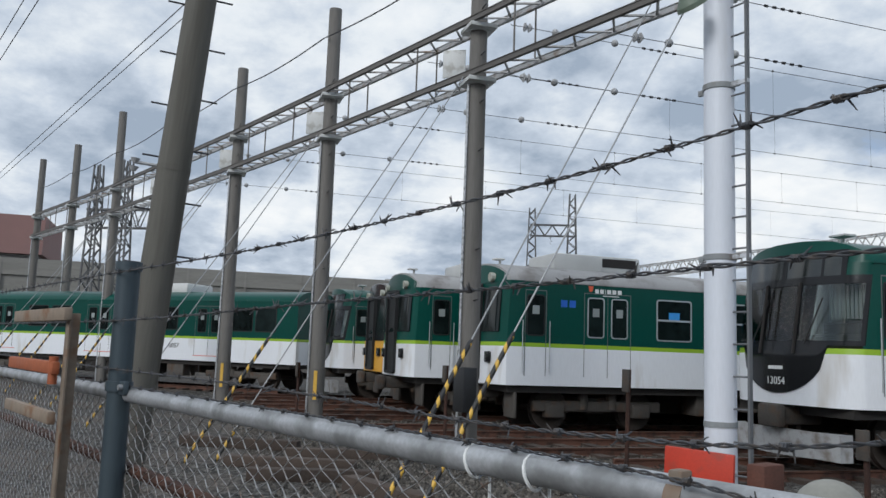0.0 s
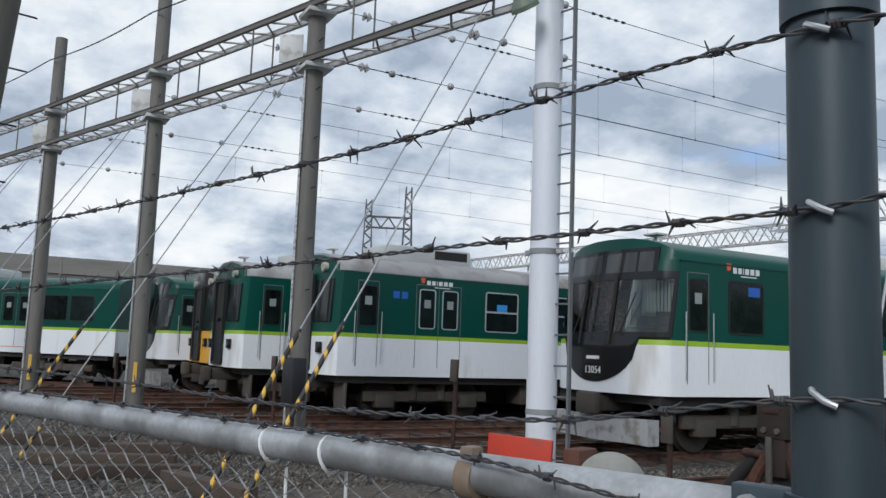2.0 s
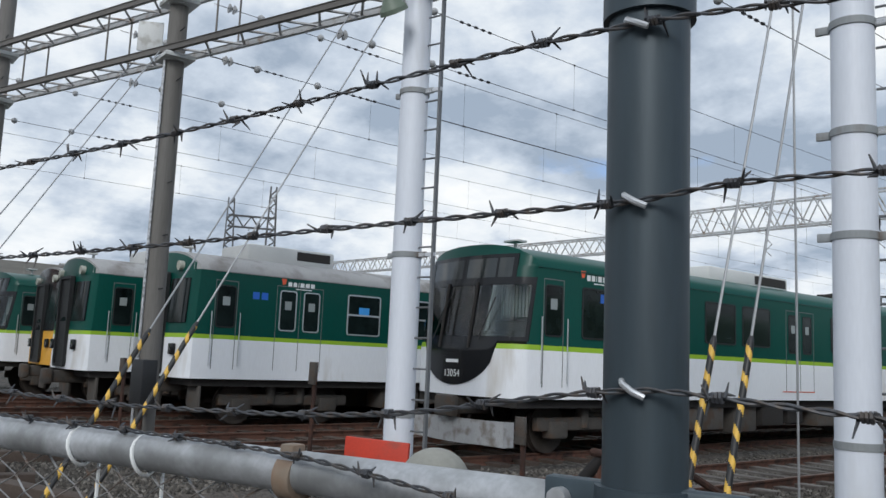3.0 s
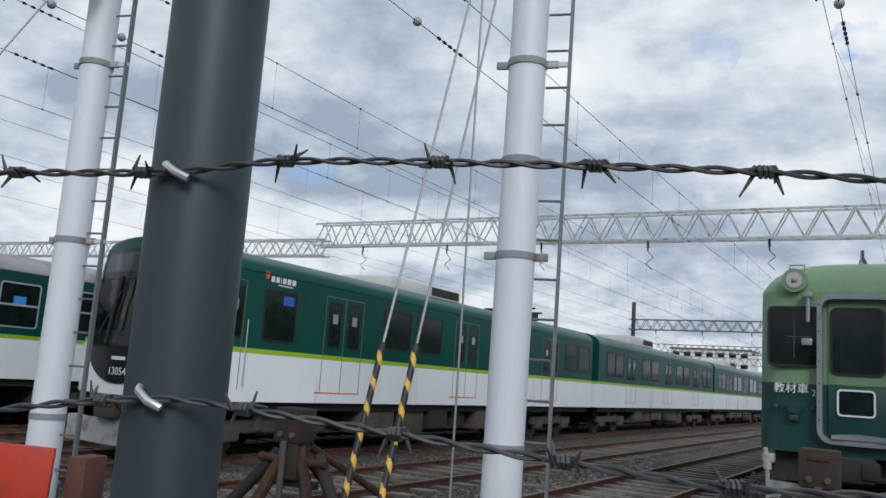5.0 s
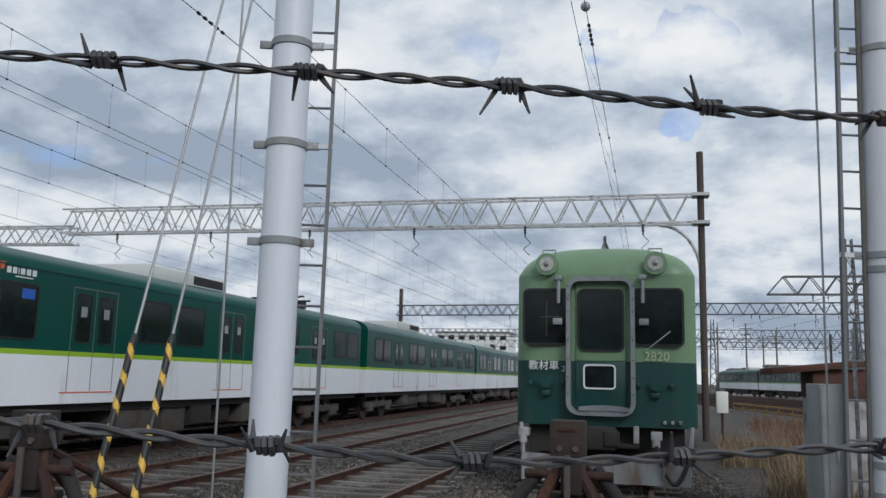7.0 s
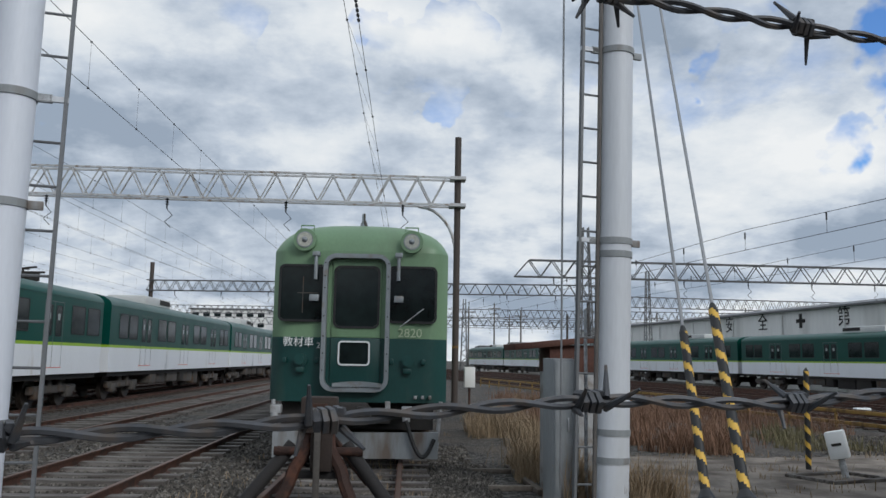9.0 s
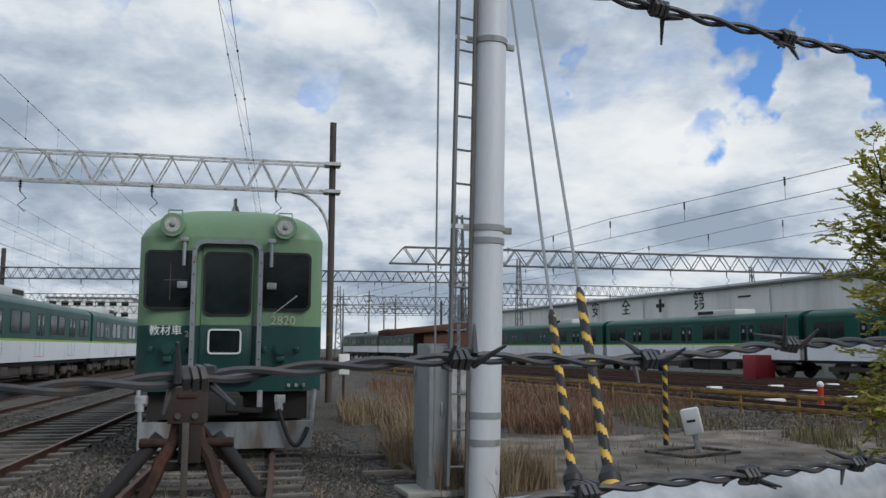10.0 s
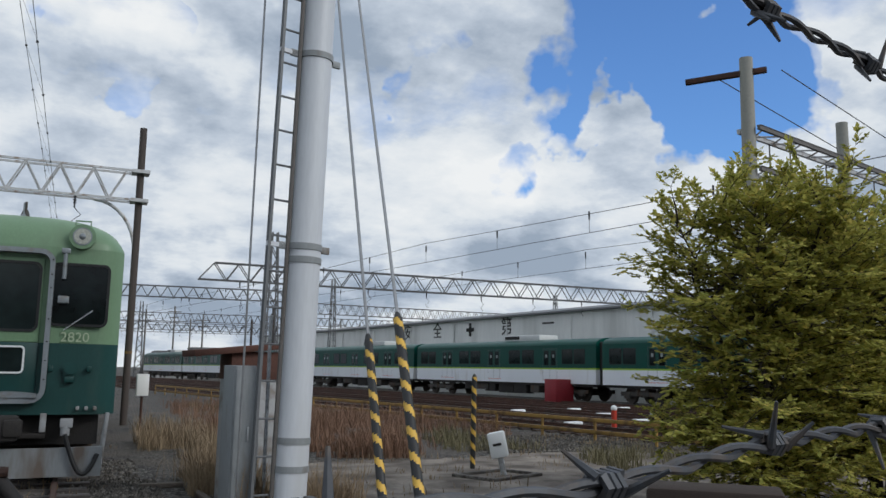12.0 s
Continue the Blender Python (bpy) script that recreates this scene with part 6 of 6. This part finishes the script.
solid("red_bin", bm, M["redbox"], "dark red steel box beside the tracks", "box", pose(24.8, 42.5, 0, 0, 0, 10))

yr = thing("yellow_railing", pose(12.6, 17.1, 0, 0, 0, 12.6), "low yellow railing along the outer track", "railing")
for z in (0.52, 0.22):
    bm = bmesh.new(); box(bm, -0.04, 0.04, -14, 40, z - 0.045, z + 0.045, 0.005)
    part("rail", bm, M["railyellow"], yr)
for k in range(28):
    bm = bmesh.new(); box(bm, -0.025, 0.025, -14 + 2 * k, -13.94 + 2 * k, 0, 0.50)
    part("stanchion", bm, M["railyellow"], yr)
for k in range(9):
    bm = bmesh.new(); box(bm, -0.32, 0.32, -0.12, 0.12, 0, 0.17, 0.03)
    solid("white_cover", bm, M["text_white"], "white point-motor cover between the rails", "cover", pose(14.5 + 1.1 * k, 24 + (k * 37 % 11), 0, 0, 0, 12), "white covers")

# shed with its safety slogan
shed = thing("shed", pose(29.2, 51.4, 0, 0, 0, 8.1), "long white shed with a grey eave and black slogan", "building")
bm = bmesh.new(); box(bm, 0, 14, -45, 62, 0, 5.75)
part("wall", bm, M["shedwall"], shed)
bm = bmesh.new(); prism(bm, [(-0.35, 5.75), (14.5, 5.75), (14.5, 6.0), (7, 6.9), (-0.35, 5.87)], 108, Matrix.Translation((0, -45.5, 0)))
part("roof", bm, M["shedroof"], shed)
SIDE_W = Matrix(((0, 0, -1, 0), (-1, 0, 0, 0), (0, 1, 0, 0), (0, 0, 0, 1)))
for ch, yy in (("\u5b89", 20.62), ("\u5168", 15.33), ("+", 10.12), ("\u7b2c", 5.08), ("\u4e00", 0.04)):
    if ch == "+":
        bm = bmesh.new(); box(bm, -0.05, -0.01, yy - 0.55, yy + 0.55, 4.85, 5.13); box(bm, -0.05, -0.012, yy - 0.16, yy + 0.16, 4.47, 5.51)
        part("cross", bm, M["under"], shed, "green-black cross")
    else:
        lettering(ch, 1.42, M["under"], Matrix.Translation((-0.02, yy, 5.0)) @ SIDE_W, "slogan_character", shed, 0.02)
for k in range(14):
    bm = bmesh.new(); rod(bm, (-0.08, -40 + 7.5 * k, 0), (-0.08, -40 + 7.5 * k, 5.5), 0.06, 6)
    part("downpipe", bm, M["shedwall"], shed)


def far_block(x, y, w, d, h, mt, yaw=0, rows=3, cols=8, label="far low pale building with window rows"):
    b = thing("far_building", pose(x, y, 0, 0, 0, yaw), label, "building", "far buildings")
    bm = bmesh.new(); box(bm, -w / 2, w / 2, 0, d, 0, h)
    part("wall", bm, M[mt], b)
    bm = bmesh.new(); box(bm, -w / 2 - 0.3, w / 2 + 0.3, -0.3, d + 0.3, h, h + 0.4)
    part("roof", bm, M["shedroof"], b)
    for r in range(rows):
        for c in range(cols):
            x0 = -w / 2 + w * (c + 0.2) / cols
            z0 = h * (r + 0.35) / rows
            bm = bmesh.new(); box(bm, x0, x0 + w / cols * 0.6, -0.05, 0.02, z0, z0 + h / rows * 0.4)
            part("window", bm, M["glass"], b)


far_block(24, 135, 30, 10, 3.7, "farwhite", rows=2, cols=12)
far_block(-14, 230, 16, 12, 7, "farwhite", rows=3, cols=8)
far_block(44, 230, 40, 12, 6.5, "farwhite", rows=2, cols=12)
far_block(-57, 243, 22, 12, 15, "shedwall", rows=5, cols=7)
far_block(-30, 265, 26, 12, 9, "farwhite", rows=3, cols=8)
far_block(-80, 150, 30, 12, 5, "farwhite", rows=2, cols=8)

# viaduct and maroon-roofed house in the west
vd = thing("viaduct", pose(-68, 0, 0), "long grey concrete viaduct wall behind the yard", "viaduct", kind="structure")
bm = bmesh.new(); box(bm, -6, 0, -90, 24, 0, 6.6)
part("wall", bm, M["viaduct"], vd)
bm = bmesh.new(); box(bm, -0.02, 0.14, -90, 24, 6.3, 7.55)
part("parapet", bm, M["viaduct"], vd)
for k in range(26):
    bm = bmesh.new(); box(bm, 0.0, 0.18, -88 + 4.4 * k, -87.86 + 4.4 * k, 5.2, 7.5)
    part("rib", bm, M["viaduct"], vd)
hs = thing("house", pose(-84, -17, 0, 0, 0, 0), "house with a maroon sheet roof behind the viaduct", "building")
bm = bmesh.new(); box(bm, -5, 5, -8, 4.5, 0, 9.2)
part("wall", bm, M["farwhite"], hs)
bm = bmesh.new(); prism(bm, [(-6, 8.8), (6, 8.8), (5.4, 12.2), (-5.4, 12.2)], 14, Matrix.Translation((0, -9, 0)))
part("roof", bm, M["brickred"], hs)

# second pole row beyond the tree
for k, (x, y) in enumerate(((12.9, 14.1), (17.1, 15.4), (21.5, 16.8))):
    t = thing("gantry_pole", pose(x, y, 0), "pale concrete gantry pole with a crossarm", "pole", "east gantry poles")
    bm = bmesh.new(); rod(bm, (0, 0, 0), (0, 0, 8.55 if k == 0 else 8.0), 0.18, 28, 0.14)
    part("shaft", bm, M["dome"], t)
    if k == 0:
        bm = bmesh.new(); box(bm, -0.85, 0.85, -0.06, 0.06, 8.15, 8.27, 0.01, pose(0, 0, 0, 0, -3, -45))
        part("crossarm", bm, M["rust"], t)
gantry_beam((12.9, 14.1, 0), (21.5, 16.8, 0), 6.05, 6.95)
def line_wire(pts, r):
    bm = bmesh.new(); tube(bm, pts, r, 4)
    solid("line_wire", bm, M["wire"], "thin overhead wire over the east tracks", "wire", group="east wires")


for z, o in ((8.2, 0.5), (8.25, -0.5)):
    line_wire([(12.9 + o, 14.1 - o, z), (22 + o, 17 - o, z - 0.9), (40 + o, 22 - o, z - 0.5)], 0.012)
def east_catenary(x0, zm, zc):
    t = thing("overhead_line", pose(x0, 0, 0, 0, 0, RIGHT_YAW), "overhead messenger and contact wires with droppers", "overhead wire", "overhead wires")
    for nm, z, sag in (("messenger_wire", zm, 0.25), ("contact_wire", zc, 0.0)):
        bm = bmesh.new(); tube(bm, [(0, -5 + 3.0 * k, z - sag * math.sin(math.pi * (k % 12) / 12)) for k in range(56)], 0.011, 4)
        part(nm, bm, M["wire"], t)
    for k in range(1, 34):
        y = -5 + 4.5 * k
        bm = bmesh.new(); rod(bm, (0, y, zm - 0.12), (0, y, zc), 0.007, 4); rod(bm, (0, y, zm - 0.35), (0, y, zm - 0.1), 0.03, 6)
        part("dropper", bm, M["wire"], t)


east_catenary(18.0, 6.6, 5.85)
east_catenary(25.2, 6.85, 6.05)

# masts and portals far down the yard
rnd = random.Random(4)
for k in range(16):
    x, y = rnd.uniform(-30, 60), rnd.uniform(120, 210)
    bm = bmesh.new(); h = rnd.uniform(8, 12)
    rod(bm, (0, 0, 0), (0, 0, h), 0.16, 10, 0.12); box(bm, -1.1, 1.1, -0.06, 0.06, h - 1.0, h - 0.85); box(bm, -0.8, 0.8, -0.06, 0.06, h - 2.0, h - 1.85)
    solid("far_mast", bm, M["polebrown"], "far mast with crossarms down the yard", "mast", pose(x, y, 0, 0, 0, rnd.uniform(-20, 20)), "far masts")
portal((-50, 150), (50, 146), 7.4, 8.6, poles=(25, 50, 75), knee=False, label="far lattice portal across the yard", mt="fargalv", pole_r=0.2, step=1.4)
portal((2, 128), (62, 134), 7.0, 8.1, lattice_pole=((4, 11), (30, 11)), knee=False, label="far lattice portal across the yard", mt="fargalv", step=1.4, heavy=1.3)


# ---- plants ----
def grass(name, mt, spots, label, seed, hmin, hmax, n, width=0.012):
    rnd = random.Random(seed)
    vs, fs = [], []
    for _ in range(n):
        x0, x1, y0, y1 = rnd.choice(spots)
        x, y = rnd.uniform(x0, x1), rnd.uniform(y0, y1)
        if noise.noise(Vector((x * 0.9, y * 0.9, seed))) < 0.0:
            continue
        tuft = rnd.uniform(0.45, 1.0)
        for _ in range(4):
            a, h = rnd.uniform(0, math.tau), tuft * rnd.uniform(hmin, hmax)
            lean = rnd.uniform(0.05, 0.75) * h
            w = width * rnd.uniform(0.6, 1.5)
            bx, by = x + rnd.uniform(-.12, .12), y + rnd.uniform(-.12, .12)
            ca, sa = math.cos(a), math.sin(a)
            i = len(vs)
            vs += [(bx - w * sa, by + w * ca, 0), (bx + w * sa, by - w * ca, 0), (bx + lean * .35 * ca + w * .8 * sa, by + lean * .35 * sa - w * .8 * ca, h * .6), (bx + lean * .35 * ca - w * .8 * sa, by + lean * .35 * sa + w * .8 * ca, h * .6), (bx + lean * ca, by + lean * sa, h)]
            fs += [(i, i + 1, i + 2, i + 3), (i + 3, i + 2, i + 4)]
    me = bpy.data.meshes.new(name)
    me.from_pydata(vs, [], fs)
    me.materials.append(mt)
    tagged(new(name, me), label, "grass", kind="stuff")


grass("dry_grass", M["straw"], ((1.62, 2.0, 10.8, 14.2), (1.3, 2.7, 14, 24), (1.25, 2.4, 15, 22), (1.9, 2.1, 9.9, 11.4), (2.5, 3.2, 9.6, 10.3), (2.4, 3.4, 15.5, 19)), "tall straw-coloured dry grass", 1, 0.22, 0.80, 5600, 0.005)
grass("brown_weeds", M["redweed"], ((2.6, 7.5, 17.5, 26), (3.0, 6.5, 16.2, 18), (6, 11, 21, 30), (3, 9, 24, 40)), "red-brown dry weeds", 2, 0.12, 0.75, 7500, 0.007)
grass("green_weeds", M["weed"], ((7.5, 9.5, 17.0, 22), (4, 9, 27, 40), (9.0, 11.5, 13, 16)), "olive-green roadside weeds", 3, 0.12, 0.45, 1900, 0.008)
grass("low_straw", M["straw"], ((2.7, 9, 11, 16.5), (-2.6, 0.8, 9, 20), (8, 13, 16, 21)), "sparse low tufts of dry grass", 7, 0.04, 0.20, 900, 0.006)
for a in ((0, 0.09, 0, 2.6, pose(1.66, 11.2, 0, 0, 0, 4)), (-0.62, 0.0, 0, 0.09, pose(1.56, 13.2, 0, 0, 0, 4)), (-0.6, 0.0, 0, 0.09, pose(1.66, 11.5, 0, 0, 0, 4))):
    bm = bmesh.new()
    box(bm, *a[:4], 0, 0.07, 0.01, a[4])
    solid("edging_kerb", bm, M["yard"], "low worn concrete edging beside the grass", "edging", group="edging kerbs")

# worn concrete and earth of the yard in front of the weeds
rnd = random.Random(21)
bm = bmesh.new()
edge = [(2.5, 3.0), (9.5, 3.0), (13.5, 9.0), (11.0, 17.5), (7.0, 15.9), (4.4, 15.9), (2.9, 15.4), (2.4, 11.0)]
loop = []
for k, (a, b) in enumerate(edge):
    c = edge[(k + 1) % len(edge)]
    for q in range(12):
        u = q / 12
        loop.append((a + (c[0] - a) * u + rnd.uniform(-.12, .12), b + (c[1] - b) * u + rnd.uniform(-.12, .12)))
prism(bm, [(x, y) for x, y in loop], -0.03, Matrix(((1, 0, 0, 0), (0, 0, 1, 0), (0, 1, 0, 0.0), (0, 0, 0, 1))) @ Matrix.Translation((0, 0.012, 0)))
solid("pavement", bm, M["yard"], "worn yard concrete with earth stains", "yard", kind="structure")


def stones(spots, n, seed):
    """Loose angular stones, half sunk."""
    rnd = random.Random(seed)
    vs, fs = [], []
    for _ in range(n):
        x0, x1, y0, y1 = rnd.choice(spots)
        x, y = rnd.uniform(x0, x1), y0 + (y1 - y0) * rnd.random() ** 1.4
        r = rnd.uniform(0.018, 0.042)
        a = rnd.uniform(0, math.tau)
        i = len(vs)
        z = rnd.uniform(0.0, 0.012)
        for k in range(4):
            q = a + k * math.pi / 2 + rnd.uniform(-.3, .3)
            vs.append((x + r * rnd.uniform(.7, 1.2) * math.cos(q), y + r * rnd.uniform(.7, 1.2) * math.sin(q), z - 0.004))
        vs.append((x + rnd.uniform(-.4, .4) * r, y + rnd.uniform(-.4, .4) * r, z + r * rnd.uniform(.5, 1.1)))
        fs += [(i + k, i + (k + 1) % 4, i + 4) for k in range(4)]
    me = bpy.data.meshes.new("ballast_stones")
    me.from_pydata(vs, [], fs)
    me.materials.append(M["stone"])
    tagged(new("ballast_stones", me), "loose grey-brown angular ballast stones", "gravel", kind="stuff")


stones(((-2.9, 1.0, 8.5, 17), (-2.9, 1.0, 8.5, 13), (0.3, 1.2, 9, 14), (-6, -2.9, 8, 22), (-9.5, -6, 7, 22), (-9.5, -2.5, 6, 12)), 46000, 5)
stones(((-34, -9.5, 1, 9), (-20, -9.5, 2, 8)), 26000, 6)
stones(((8.0, 14, 16.5, 21),), 6000, 8)

# small things by the outer tracks
bx = thing("meter_box", pose(1.28, 20.8, 0, 0, 0, 4), "pale grey box on a thin post by the grass", "box")
bm = bmesh.new(); rod(bm, (0, 0, 0), (0, 0, 1.05), 0.03, 8)
part("post", bm, M["rust"], bx)
bm = bmesh.new(); box(bm, -0.13, 0.13, -0.08, 0.08, 1.03, 1.52, 0.012)
part("case", bm, M["shedwall"], bx)
mp_ = thing("marker_peg", pose(14.9, 22.3, 0), "short red marker peg with a white cap", "marker")
bm = bmesh.new(); rod(bm, (0, 0, 0), (0, 0, 0.62), 0.08, 12)
part("peg", bm, M["redboard"], mp_)
bm = bmesh.new(); bmesh.ops.create_uvsphere(bm, u_segments=12, v_segments=8, radius=0.10, matrix=Matrix.Translation((0, 0, 0.66)))
part("cap", bm, M["text_white"], mp_)


def tree(x, y, h, wide, seed, label):
    """Several stems from one foot, branches that flatten out into layered sprays, small leaves along every twig."""
    rnd = random.Random(seed)
    t = thing("tree", pose(x, y, 0), label, "tree")
    bm = bmesh.new()
    vs, fs = [], []

    def leaf(p, d):
        u = (d + Vector((rnd.uniform(-.5, .5), rnd.uniform(-.5, .5), rnd.uniform(-.35, .25)))).normalized() * rnd.uniform(0.026, 0.048)
        w = u.cross(Vector((rnd.uniform(-.6, .6), rnd.uniform(-.6, .6), 1))).normalized() * u.length * 0.52
        i = len(vs)
        vs.extend((p, p + u + w, p + u * 2, p + u - w))
        fs.append((i, i + 1, i + 2, i + 3))

    def twig(p, d, ln):
        q = p.copy()
        n = max(3, int(ln / 0.028))
        for _ in range(n):
            d = (d + Vector((rnd.gauss(0, .10), rnd.gauss(0, .10), rnd.gauss(0.01, .06)))).normalized()
            q = q + d * (ln / n)
            side = Vector((-d.y, d.x, rnd.uniform(-.2, .2)))
            leaf(q, d + side); leaf(q, d - side)
            if rnd.random() < 0.8:
                leaf(q, side * rnd.choice((-1, 1)))
        rod(bm, p, q, 0.0045, 3, 0.002, caps=False)

    stems = []
    for k in range(5):
        a = k * math.tau / 5 + rnd.uniform(-.4, .4)
        reach = wide * rnd.uniform(0.25, 0.55)
        pts = [Vector((0.10 * math.cos(a), 0.10 * math.sin(a), 0))]
        for j in range(7):
            f = (j + 1) / 7
            pts.append(Vector((reach * f ** 1.3 * math.cos(a) + rnd.uniform(-.06, .06), reach * f ** 1.3 * math.sin(a) + rnd.uniform(-.06, .06), h * rnd.uniform(0.90, 0.93) * f)))
        for j in range(7):
            rod(bm, pts[j], pts[j + 1], 0.05 * (1 - j / 8), 7, 0.05 * (1 - (j + 1) / 8), caps=False)
        stems.append(pts)
    for _ in range(400):
        pts = rnd.choice(stems)
        f = rnd.uniform(0.9, 6.98)
        j = int(f)
        p = pts[j].lerp(pts[min(7, j + 1)], f - j)
        u = p.z / h
        a = rnd.uniform(0, math.tau)
        env = wide * min(1.0, 0.80 + 0.6 * u) * (1 - 0.72 * u ** 3) * (0.86 + 0.50 * noise.noise(Vector((1.6 * math.cos(a), 1.6 * math.sin(a), 4.0 * u + seed))))
        rise = 0.05 + 0.9 * u * u + rnd.uniform(-.35, .45)
        d = Vector((math.cos(a), math.sin(a), rise)).normalized()
        ln = max(0.3, env - Vector((p.x, p.y)).dot(Vector((d.x, d.y)))) * rnd.uniform(0.55, 1.0)
        n = max(3, int(ln / 0.085))
        q, side = p.copy(), 1
        for i in range(n):
            nd = (d + Vector((rnd.gauss(0, .10), rnd.gauss(0, .10), rnd.gauss(-0.015, .07)))).normalized()
            nq = q + nd * (ln / n)
            rod(bm, q, nq, 0.013 * (1 - i / (n + 1)), 4, 0.013 * (1 - (i + 1) / (n + 1)), caps=False)
            q, d = nq, nd
            if i > n * 0.15:
                side = -side
                sd = (d * 0.7 + Vector((-d.y, d.x, 0)) * side + Vector((0, 0, rnd.uniform(-.5, .75)))).normalized()
                twig(q, sd, rnd.uniform(0.16, 0.36) * (1.15 - 0.6 * i / n))
        twig(q, d, 0.2)
    part("trunk", bm, M["bark"], t)
    me = bpy.data.meshes.new("crown"); me.from_pydata(vs, [], fs); me.materials.append(M["leaf"])
    ob = new("crown", me); ob.parent = t
    ob["label"] = "small olive and yellowing leaves"
    return t


tree(7.55, 8.2, 4.0, 1.9, 12, "bushy tree with olive-green leaves turning yellow")
tree(9.75, 8.6, 3.7, 2.2, 17, "bushy tree with olive-green leaves turning yellow")

bm = bmesh.new()
box(bm, -0.5, 0.5, -0.25, 0.25, 0, 0.84, 0.03, pose(4.75, 5.85, 0, 0, 0, -40))
solid("timber_box", bm, M["timber"], "weathered brown timber box under the tree", "box")

# plain wall added unseen behind the camera: darkens glass reflections, closes the place
bm = bmesh.new()
box(bm, -45, 45, -0.1, 0.1, 0, 4.6, 0, pose(0, -15, 0, 0, 0, FENCE))
solid("wall_street", bm, M["viaduct"], "plain grey wall added out of view to darken reflections", "wall", kind="structure")
